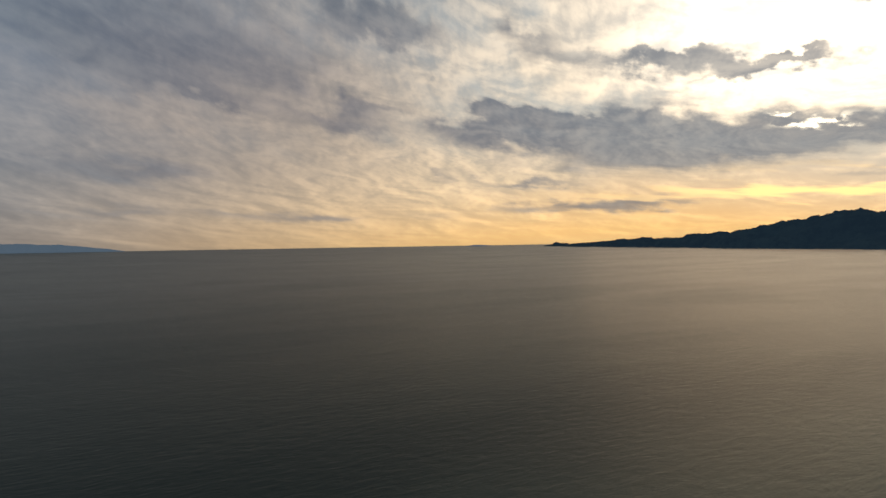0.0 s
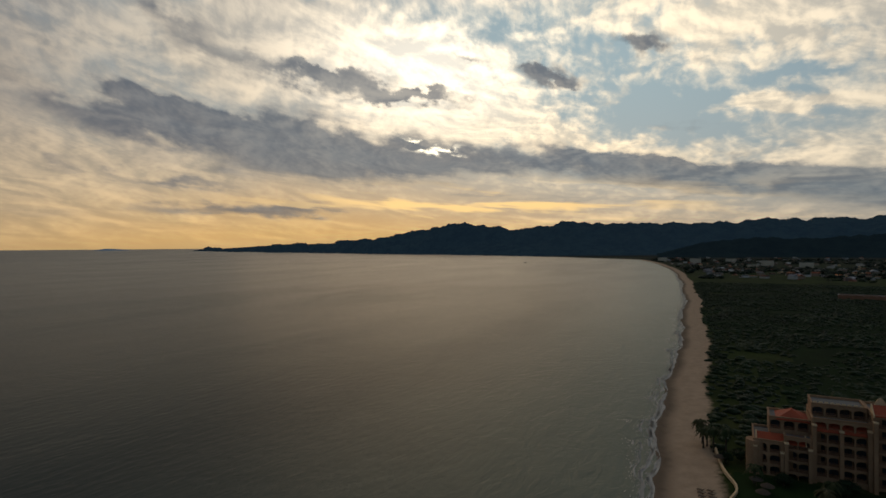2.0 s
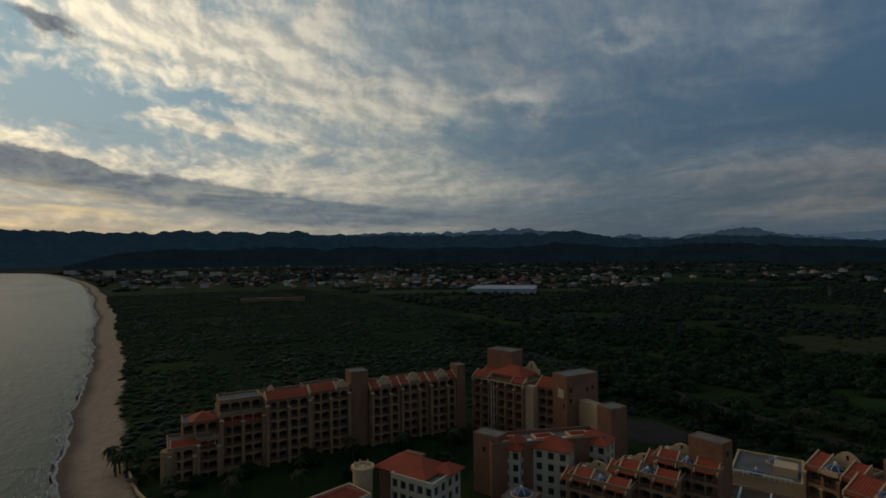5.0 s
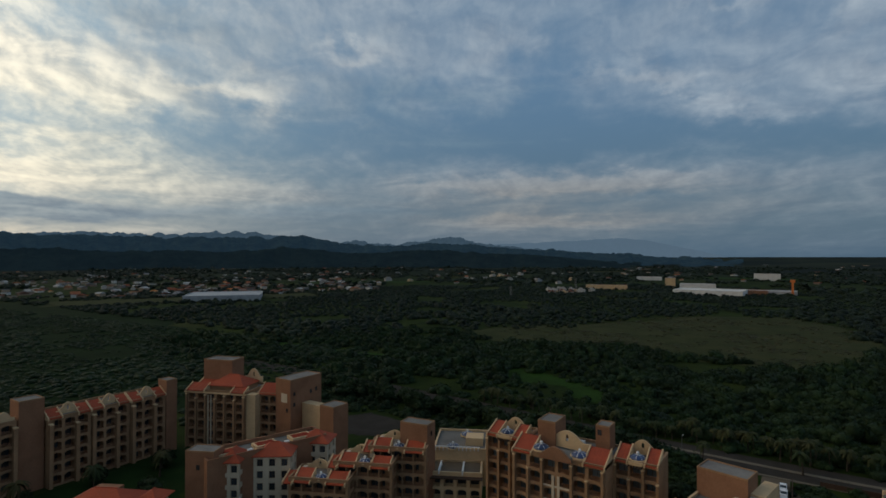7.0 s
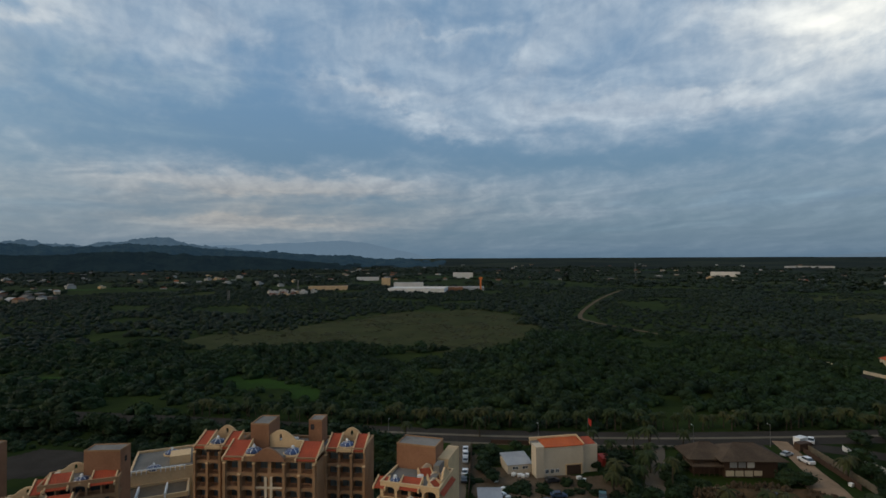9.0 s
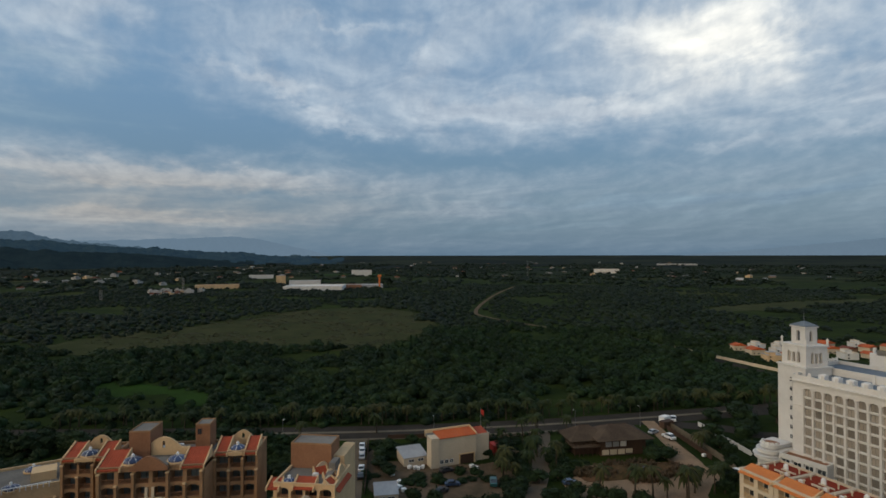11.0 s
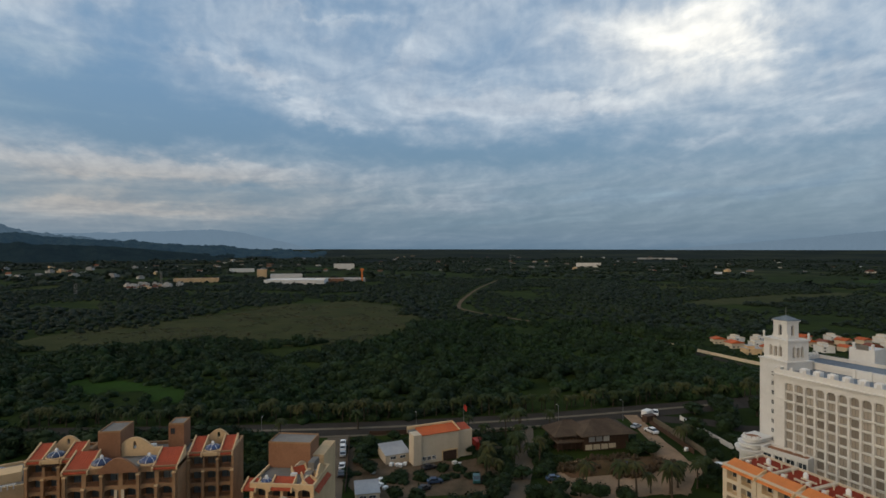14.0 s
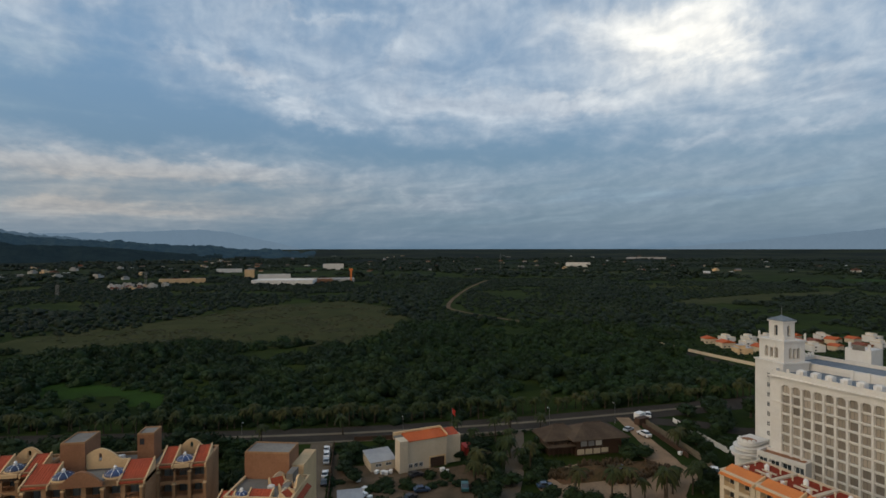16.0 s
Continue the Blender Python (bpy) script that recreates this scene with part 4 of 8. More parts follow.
def curved_gable(parent, m, x0, x1, y, z0, rise, mat=None, thick=0.45, hole=True):
    """A mission-style gable wall: shoulders, a rounded crown and a small arched opening."""
    w, cx = x1 - x0, (x0 + x1) / 2

    def top(x):
        u = abs(x - cx) / (w / 2)
        return z0 + rise * (0.42 + (0.58 * math.cos(math.pi * min(u / 0.68, 1) / 2) ** 0.9 if u < 0.68 else 0.0))

    hw, hb, ht = 0.32, z0 + rise * 0.38, z0 + rise * 0.72
    xs = sorted(set([x0 + w * i / 22 for i in range(23)] + ([cx - hw, cx - hw * 0.5, cx, cx + hw * 0.5, cx + hw] if hole else [])))
    s = Shape()
    for a, b in zip(xs, xs[1:]):
        mid = (a + b) / 2
        spans = [(z0, z0, top(a), top(b))]
        if hole and abs(mid - cx) < hw:
            fa, fb = (ht + hw * 0.8 * math.sqrt(max(0.0, 1 - ((q - cx) / hw) ** 2)) for q in (a, b))
            spans = [(z0, z0, hb, hb), (fa, fb, top(a), top(b))]
        for la, lb, ua, ub in spans:
            s.poly((a, y, la), (b, y, lb), (b, y, ub), (a, y, ua))
            s.poly((b, y + thick, lb), (a, y + thick, la), (a, y + thick, ua), (b, y + thick, ub))
            s.poly((a, y, ua), (b, y, ub), (b, y + thick, ub), (a, y + thick, ua))
            s.poly((a, y + thick, la), (b, y + thick, lb), (b, y, lb), (a, y, la))
    for x in (x0, x1):
        s.poly((x, y, z0), (x, y, top(x)), (x, y + thick, top(x)), (x, y + thick, z0))
    if hole:
        for x in (cx - hw, cx + hw):
            s.poly((x, y, hb), (x, y, ht), (x, y + thick, ht), (x, y + thick, hb))
    return part("gable", s.mesh("gable", mat or STUCCO_CREAM), parent, m)


def glass_dome(parent, m, x, y, z, r):
    """A low blue dome with white ribs and a lantern, on a ring kerb."""
    mm = m @ Matrix.Translation((x, y, z))
    n = 7
    prof = [(r * math.cos(math.pi / 2 * i / n) + 0.01, 0.3 + 0.5 * r * math.sin(math.pi / 2 * i / n)) for i in range(n + 1)]
    dome = part("dome", Shape().turned(prof, sides=16).mesh("dome", GLASS_BLUE, True), parent, mm, "blue dome with white ribs")
    ribs = Shape()
    for k in range(8):
        a = 2 * math.pi * k / 8
        c, q = math.cos(a), math.sin(a)
        for (r0, z0), (r1, z1) in zip(prof, prof[1:]):
            t = 0.045
            ribs.poly((r0 * c - q * t, r0 * q + c * t, z0 + 0.05), (r0 * c + q * t, r0 * q - c * t, z0 + 0.05), (r1 * c + q * t, r1 * q - c * t, z1 + 0.07), (r1 * c - q * t, r1 * q + c * t, z1 + 0.07))
    part("rib", ribs.mesh("rib", WHITE_PAINT), dome)
    part("kerb_ring", Shape().turned([(r + 0.25, 0.0), (r + 0.25, 0.3), (r - 0.05, 0.34)]).mesh("kerb_ring", STUCCO_CREAM), dome)
    top = 0.3 + 0.5 * r
    part("lantern", Shape().turned([(0.28, top - 0.1), (0.28, top + 0.35), (0.38, top + 0.42), (0.05, top + 0.75)], sides=8).mesh("lantern", WHITE_PAINT), dome)


def shaft(parent, m, x0, y0, x1, y1, z0, z1, mat=None, windows=(), roof=None):
    """A plain lift or stair shaft with a sunk metal roof."""
    part("shaft", Shape().box(x0, y0, z0, x1, y1, z1).mesh("shaft", mat or STUCCO_TERRA), parent, m)
    t = 0.2
    r = Shape().ring(x0, y0, x1, y1, t, z1, z1 + 0.35)
    part("shaft_rim", r.mesh("shaft_rim", STUCCO), parent, m)
    part("shaft_roof", Shape().box(x0 + t, y0 + t, z1, x1 - t, y1 - t, z1 + 0.12).mesh("shaft_roof", roof or SHAFT_ROOF), parent, m)
    wm, pm = window_meshes(0.9, 1.3, DARK_WOOD, GLASS)
    for side, a, z in windows:
        if side == "front":
            q = pose(x0 + a, y0 - 0.02, z)
        else:
            q = pose(x1 + 0.02, y0 + a, z, 0, 0, 90)
        win = part("window", wm, parent, m @ q)
        part("pane", pm, win)


def beam_row(parent, m, x0, x1, y0, y1, z, n, mat):
    """A pergola: beams over the balcony."""
    for i in range(n):
        x = x0 + (x1 - x0) * (i + 0.5) / n
        part("pergola_beam", Shape().box(x - 0.08, y0, z, x + 0.08, y1, z + 0.2).mesh("pergola_beam", mat), parent, m)


def roof_clutter(parent, m, spots, name="air_conditioner"):
    s = Shape().box(-0.6, -0.45, 0.1, 0.6, 0.45, 1.0).box(-0.5, -0.4, 0, -0.35, 0.4, 0.1).box(0.35, -0.4, 0, 0.5, 0.4, 0.1)
    s.tube(0, 0, 1.0, 1.06, 0.36)
    me = s.mesh(name, WHITE_PAINT)
    for x, y, z in spots:
        part(name, me, parent, m @ Matrix.Translation((x, y, z)))


# ---- the resort ----
LOG = dict(ow=2.6, oh=2.45, sill=0.2, arch=0.55, depth=2.2, rail=STUCCO_TERRA, frame=DARK_WOOD, glass=GLASS)
TOP = dict(LOG, top_arch=0.0, glass=ROOM_GLASS)


def tiers(parent, m, w, y_eave, y_ridge, z, rise, gable_y, gable=True, dome_r=2.0):
    """The crown of one bay group: tiled slope, blue dome, tiled slope, with a curved gable behind."""
    a, b = w * 0.31, w * 0.69
    lean_to(parent, m, 0.4, a - 0.2, y_eave, y_ridge, z, z + rise)
    lean_to(parent, m, b + 0.2, w - 0.4, y_eave, y_ridge, z, z + rise)
    part("dome_floor", Shape().box(a + 0.2, y_eave + 0.4, z - 0.2, b - 0.2, y_ridge, z + 0.35).mesh("dome_floor", TERRACE), parent, m)
    r = min(dome_r, (b - a) * 0.46)
    glass_dome(parent, m, (a + b) / 2, y_eave + 0.5 + r, z + 0.35, r)
    s = Shape()
    n = 10
    for i in range(n):
        x = a + 0.3 + (b - a - 0.6) * i / n
        s.box(x, y_eave - 0.15, z - 0.15 - 0.12 * math.sin(math.pi * (i + 0.5) / n), x + (b - a - 0.6) / n, y_eave + 0.2, z + 0.5)
    part("scalloped_eave", s.mesh("scalloped_eave", STUCCO_CREAM), parent, m)
    if gable:
        curved_gable(parent, m, w * 0.12, w * 0.88, gable_y, z, rise + 1.0)


def resort_a():
    b = thing("apartment_building", "ochre resort block with arched balconies, red roofs and blue domes", "building", group="resort apartment blocks")
    # centre
    m = block(b, (-58.5, 118, 0), 0, 21.5, 15, 21.7, STUCCO, {"front": dict(TOP, floors=7, bays=6, margin=0.6)})
    block(b, (-68.5, 124, 0), 0, 10, 9.5, 21.9, STUCCO, {"front": dict(TOP, floors=7, bays=3, margin=0.4)})
    block(b, (-37, 124, 0), 0, 9.4, 9.5, 21.9, STUCCO, {"front": dict(TOP, floors=7, bays=3, margin=0.3)})
    for x0, y0, w, margin, bays in ((-58.5, 118, 21.5, 0.6, 6), (-68.5, 124, 10, 0.4, 3), (-37, 124, 9.4, 0.3, 3)):
        for k in range(bays + 1):
            x = margin + (w - 2 * margin) * k / bays
            if not (bays == 6 and k == 3):
                high = 18.4 if k % 2 else 20.9
                part("pier", Shape().box(x - 0.28, -0.55, 0, x + 0.28, 0.0, high).mesh("pier", STUCCO), b, pose(x0, y0, 0))
                part("pier_cap", Shape().box(x - 0.36, -0.65, high, x + 0.36, 0.0, high + 0.3, 0.06).mesh("pier_cap", STUCCO_CREAM), b, pose(x0, y0, 0))
    tiers(b, pose(-68.5, 124, 0), 10, -0.4, 5.2, 22.0, 2.2, 6.4)
    tiers(b, pose(-37, 124, 0), 9.4, -0.4, 5.2, 22.0, 2.2, 6.4)
    lean_to(b, m, 0.3, 4.6, -0.4, 5.2, 21.8, 24.2)
    lean_to(b, m, 16.9, 21.2, -0.4, 5.2, 21.8, 24.2)
    for x in (6.2, 15.2):
        part("dome_floor", Shape().box(x - 1.5, 0.4, 21.7, x + 1.5, 4.6, 22.3).mesh("dome_floor", TERRACE), b, m)
        glass_dome(b, m, x, 2.4, 22.3, 1.9)
    # the brown pediment over the middle balcony
    s = Shape()
    n = 14
    outline = [(7.0, 21.7), (14.4, 21.7)] + [(14.4 - 7.4 * i / n, 22.3 + 2.3 * math.sin(math.pi * i / n) ** 1.1) for i in range(n + 1)]
    s.prism(outline, 0.6, lambda p, q, d: (p, -1.0 + d, q))
    part("pediment", s.mesh("pediment", STUCCO_TERRA), b, m, "brown arched pediment")
    part("pediment_roof", Shape().box(7.0, -0.4, 21.75, 14.4, 4.5, 22.6, 0.3).mesh("pediment_roof", TERRACE), b, m)
    # white double mullion of the middle bay
    for x in (9.9, 11.2):
        part("pilaster", Shape().box(x - 0.28, -0.16, 0.5, x + 0.28, 0.0, 18.0).mesh("pilaster", STUCCO_WHITE), b, m)
    for k in range(1, 6):
        part("balcony_band", Shape().box(7.2, -0.12, k * 3.1 - 0.1, 14.2, 0.02, k * 3.1 + 0.32).mesh("balcony_band", STUCCO_WHITE), b, m)
    curved_gable(b, m, 5.2, 16.0, 7.0, 22.0, 4.0)
    shaft(b, m, 3.6, 6.5, 8.0, 13.2, 21.7, 27.3)
    shaft(b, m, 16.4, 9.8, 19.6, 14.2, 21.7, 27.4, windows=[("front", 0.9, 25.4)])
    beam_row(b, pose(-68.5, 124, 0), 3.3, 6.7, -1.4, 0, 21.4, 6, DARK_WOOD)
    beam_row(b, pose(-37, 124, 0), 3.0, 6.4, -1.4, 0, 21.4, 6, DARK_WOOD)
    roof_clutter(b, m, [(9.5, 11, 21.7), (12.5, 12, 21.7)])
    return b


def resort_b():
    b = thing("stepped_building", "stepped cream resort block with grey terraces and red tiled edges", "building", group="resort apartment blocks")
    t = -13
    m = block(b, (-23, 118, 0), t, 13.5, 11, 17.2, STUCCO_CREAM, {"front": dict(LOG, floors=5, bays=4, margin=0.5)}, coping=STUCCO_CREAM)
    block(b, (-25.5, 108, 0), t, 13.5, 10.6, 14.0, STUCCO_CREAM, {"front": dict(LOG, floors=4, bays=4, margin=0.5), "right": dict(LOG, floors=4, bays=3)})
    for (x, y, z) in ((-23, 118, 17.3), (-25.5, 108, 14.1)):
        q = pose(x, y, 0, 0, 0, t)
        lean_to(b, q, 4.6, 8.8, -0.6, 2.6, z - 0.5, z + 1.0)
        lean_to(b, q @ pose(13.5, 0.5, 0, 0, 0, 90), 0, 9, -0.9, 1.2, z - 1.2, z + 0.2, copings=False)
        lean_to(b, q, -1.2, 1.2, -0.6, 2.4, z - 0.8, z + 0.5)
        glass_dome(b, q, 2.9, 1.6, z, 1.2)
        curved_gable(b, q @ pose(13.2, 2.5, 0, 0, 0, 90), 0, 6, 0, z - 0.2, 3.0, hole=False)
        for cx, cy, turn, wide, rise in ((6.0, 7.4, 38, 4.6, 2.0), (9.2, 4.6, 38, 4.0, 1.7), (10.6, 1.2, 64, 3.6, 1.5)):
            curved_gable(b, q @ pose(cx, cy, 0, 0, 0, turn), 0, wide, 0, z - 0.2, rise, STUCCO_WHITE, 0.35, hole=False)
            lean_to(b, q @ pose(cx, cy, 0, 0, 0, turn), 0.2, wide * 0.62, -2.0, -0.05, z - 0.1, z + 0.9, copings=True)
        roof_clutter(b, q, [(7.5, 5, z - 0.3), (11, 4, z - 0.3), (11.5, 7, z - 0.3)])
    shaft(b, m, 0.0, 9.5, 9.6, 15.5, 0, 22.6)
    part("stair_wall", Shape().box(9.6, 11.0, 0, 12.2, 20, 19.8).mesh("stair_wall", STUCCO_CREAM), b, m)
    part("stair_flight", Shape().box(10.2, 3.5, 17.2, 11.6, 9.5, 18.4).box(10.2, 6.0, 18.4, 11.6, 9.5, 20.0).mesh("stair_flight", TERRACE), b, m)
    return b


def resort_terraces():
    b = thing("stepped_building", "stepped ochre resort block with red tiled roofs and blue domes", "building", group="resort apartment blocks")
    t = 24
    for (x, y, z, fl) in ((-97.5, 112.5, 16.2, 5), (-102.5, 104.8, 13.6, 4), (-109.5, 96.4, 10.9, 3)):
        m = block(b, (x, y, 0), t, 15.5, 8.4, z, STUCCO, {"front": dict(LOG, floors=fl, bays=5, margin=0.5), "right": dict(LOG, floors=fl, bays=2, margin=1.5)})
        lean_to(b, m, 1.6, 5.6, -0.6, 3.8, z - 0.5, z + 1.6)
        lean_to(b, m, 10.0, 14.6, -0.6, 3.8, z - 0.5, z + 1.2)
        lean_to(b, m, -1.2, 0.8, -0.6, 3.8, z - 0.9, z + 0.7)
        glass_dome(b, m, 7.9, 1.7, z, 1.5)
        part("lantern_box", Shape().box(2.0, 4.2, z, 3.0, 5.2, z + 1.6).box(8.2, 5.0, z, 9.2, 5.8, z + 1.2).mesh("lantern_box", STUCCO_WHITE), b, m)
        curved_gable(b, m, 1.5, 9.0, 7.6, z, 2.4)
    shaft(b, pose(-92.8, 120.2, 0, 0, 0, 8), 0, 0, 8.2, 4.6, 0, 21.6, windows=[("right", 2.3, 18.5)])
    return b


def resort_deck():
    b = thing("terrace_building", "low curved resort building with roof terraces and blue domes", "building")
    m = pose(-86, 124, 0, 0, 0, 27)
    block(b, (-86, 124, 0), 27, 14, 9, 8.2, STUCCO_CREAM, {"front": dict(LOG, floors=2, bays=4, z0=1.5, rail=STUCCO_CREAM)}, floor_mat=PAVING)
    block(b, (-90, 132, 0), 27, 15, 17, 11.4, STUCCO_CREAM, floor_mat=TERRACE)
    glass_dome(b, m, 5.5, 10.5, 11.5, 1.9)
    glass_dome(b, m, 9.0, 21.5, 11.5, 1.9)
    s = Shape()
    for i in range(12):
        s.box(0.6 + i * 1.1, 8.6, 11.4, 0.8 + i * 1.1, 8.8, 12.4)
    s.box(0.5, 8.55, 12.4, 13.2, 8.85, 12.55)
    part("balustrade", s.mesh("balustrade", WHITE_PAINT), b, m)
    part("terrace_house", Shape().box(9, 13, 11.4, 14, 18, 13.6).mesh("terrace_house", STUCCO_CREAM), b, m)
    for x in (2.5, 8.8):
        part("divider", Shape().box(x, -0.4, 8.2, x + 0.35, 6.5, 9.4).mesh("divider", WHITE_PAINT), b, m)
    part("front_awning", Shape().box(-0.6, -1.6, 7.4, 14.4, 0.2, 7.7).mesh("front_awning", DARK_WOOD), b, m)
    return b


def resort_west():
    """The long wing that runs from the beach inland; its front looks east."""
    b = thing("apartment_building", "long ochre resort wing with arched loggias stepping down to beach", "building", group="resort apartment blocks")
    X = -178

    def seg(y0, y1, z, floors, bays, back=0.0, d=14.0):
        q = pose(X - back, y0, 0, 0, 0, 90)
        wide = (y1 - y0 - 1.0) / bays
        for k in range(0, bays + 1, 2):
            part("pier", Shape().box(0.5 + k * wide - 0.45, -1.3, 0, 0.5 + k * wide + 0.45, 0.0, z - 1.4 - 0.5 * (k % 4)).mesh("pier", STUCCO), b, q)
            part("pier_cap", Shape().box(0.5 + k * wide - 0.55, -1.4, z - 1.4 - 0.5 * (k % 4), 0.5 + k * wide + 0.55, 0.0, z - 1.1 - 0.5 * (k % 4)).mesh("pier_cap", STUCCO_CREAM), b, q)
        return block(b, (X - back, y0, 0), 90, y1 - y0, d, z, STUCCO, {"front": dict(LOG, floors=floors, bays=bays, margin=0.5), "left": dict(LOG, floors=max(1, floors - 1), bays=3, margin=1.0)})

    m = seg(9, 16.5, 10.8, 3, 2)
    part("bay", Shape().tube(0.4, 1.2, 0, 10.8, 2.2, sides=12).mesh("bay", STUCCO), b, m)
    m = seg(16.5, 23, 12.6, 4, 2)
    lean_to(b, pose(X, 9, 0, 0, 0, 90), 1.0, 12.5, 0.3, 3.2, 10.9, 12.6)
    block(b, (X - 4, 13, 0), 90, 10, 9, 16.6, STUCCO, {"front": dict(LOG, floors=1, bays=3)}, z0=12.0)
    hip_roof(b, pose(X - 4, 13, 0, 0, 0, 90), 2.2, 0, 9.4, 8, 16.6, 2.3)
    m = seg(23, 36, 18.4, 5, 4, 1.0)
    lean_to(b, m, 0.5, 12.5, -0.5, 2.2, 15.6, 17.6)
    block(b, (X - 4.5, 23.2, 0), 90, 12.4, 9, 21.6, STUCCO, {"front": dict(LOG, floors=1, bays=4)}, z0=18.0)
    s = Shape()
    for i in range(9):
        s.box(0.4 + i * 1.3, 0.0, 22.1, 1.4 + i * 1.3, 0.4, 22.6, 0.15)
    part("merlon_row", s.mesh("merlon_row", STUCCO_CREAM), b, pose(X - 4.5, 23.2, 0, 0, 0, 90))
    m = seg(36, 50, 21.2, 7, 4)
    lean_to(b, m, 0.4, 13.4, -0.4, 3.4, 21.5, 23.6)
    curved_gable(b, m, 0.2, 4.5, 4.0, 21.3, 4.0, hole=False)
    roof_clutter(b, m, [(6, 8, 21.2), (10, 7, 21.2)])
    m = seg(50, 63.5, 21.6, 7, 4, 1.2)
    lean_to(b, m, 0.4, 8.5, -0.4, 3.4, 21.9, 23.8)
    curved_gable(b, m, 8.6, 13.4, 1.0, 21.7, 3.0, hole=False)
    shaft(b, pose(X - 1.5, 64, 0, 0, 0, 90), 0, 0, 6, 6, 0, 26.6)
    for i in range(3):
        y0 = 70.3 + i * 11.2
        m = seg(y0, y0 + 11.0, 20.6, 6, 3, 0.4 * (i % 2), 13)
        lean_to(b, m, 0.2, 3.3, -0.4, 3.4, 20.8, 22.9)
        lean_to(b, m, 7.8, 10.8, -0.4, 3.4, 20.8, 22.9)
        curved_gable(b, m, 2.6, 8.6, 1.6, 20.7, 3.6)
        part("dome_floor", Shape().box(3.7, 0.3, 20.6, 7.4, 1.5, 21.2).mesh("dome_floor", TERRACE), b, m)
    shaft(b, pose(X + 0.4, 103.8, 0, 0, 0, 90), 0, 0, 3.6, 5, 0, 25.0)
    return b


def resort_corner():
    b = thing("apartment_building", "tall ochre corner block with red roofs and brick-red lift towers", "building", group="resort apartment blocks")
    t = 20
    m = block(b, (-178, 110.8, 0), t, 23, 14, 20.6, STUCCO, {"front": dict(LOG, floors=6, bays=6, margin=0.6), "right": dict(LOG, floors=6, bays=2, margin=3)})
    for i in range(2):
        part("pilaster", Shape().box(8.6 + i * 1.1, -0.2, 2, 9.0 + i * 1.1, 0, 19.6).mesh("pilaster", STUCCO_WHITE), b, m)
    for k in range(7):
        x = 0.6 + 21.8 * k / 6
        part("pier", Shape().box(x - 0.3, -0.7, 0, x + 0.3, 0.0, 19.4 - 1.2 * (k % 2)).mesh("pier", STUCCO), b, m)
        part("pier_cap", Shape().box(x - 0.4, -0.8, 19.4 - 1.2 * (k % 2), x + 0.4, 0.0, 19.8 - 1.2 * (k % 2), 0.06).mesh("pier_cap", STUCCO_CREAM), b, m)
    lean_to(b, m, 0.6, 7.2, -0.5, 3.0, 20.9, 22.8)
    lean_to(b, m, 17.6, 22.4, -0.5, 2.4, 20.9, 22.4)
    part("cornice", Shape().box(-0.3, -0.5, 20.1, 23.3, 0.0, 20.5).mesh("cornice", STUCCO_CREAM), b, m)
    part("roof_mass", Shape().box(7.5, 2.6, 20.6, 20.5, 11.4, 22.4).mesh("roof_mass", STUCCO), b, m)
    hip_roof(b, m, 7.5, 2.2, 20.5, 11.4, 22.4, 3.0)
    lean_to(b, m, 0.4, 7.0, 5.0, 10.5, 21.2, 23.6)
    curved_gable(b, m, 15.0, 22.0, 11.6, 22.0, 4.6)
    shaft(b, m, 0.6, 8.5, 12.0, 15.5, 20.6, 29.4)
    n = block(b, (-157.6, 121.6, 0), t, 10.5, 12, 20.0, STUCCO, {"front": dict(LOG, floors=6, bays=3, margin=0.5)})
    lean_to(b, n, 3.0, 10.3, -0.4, 4.2, 20.2, 23.0)
    part("blank_pier", Shape().box(-0.6, -2.8, 0, 3.4, 0.2, 20.4).mesh("blank_pier", STUCCO_CREAM), b, n)
    shaft(b, pose(-148.6, 124.6, 0), 0, 0, 7.2, 13.6, 0, 25.6, windows=[("right", 1.6, 20.5), ("right", 1.6, 17.0), ("right", 8.8, 20.0), ("right", 8.8, 16.5), ("right", 11.2, 20.4), ("front", 5.6, 15.2)])
    part("white_panel", Shape().box(2.8, -0.06, 18.3, 5.6, 0.0, 21.2).mesh("white_panel", STUCCO_WHITE), b, pose(-148.6, 124.6, 0))
    shaft(b, pose(-131, 127.6, 0), 0, 0, 6.0, 6.6, 0, 18.6)
    part("link_wall", Shape().box(-10.4, 2.0, 0, 0, 5.6, 17.6).mesh("link_wall", STUCCO_CREAM), b, pose(-131, 127.6, 0))
    return b


WIN = dict(ow=1.6, oh=2.0, sill=0.6, arch=0.0, depth=0.35, frame=DARK_WOOD)


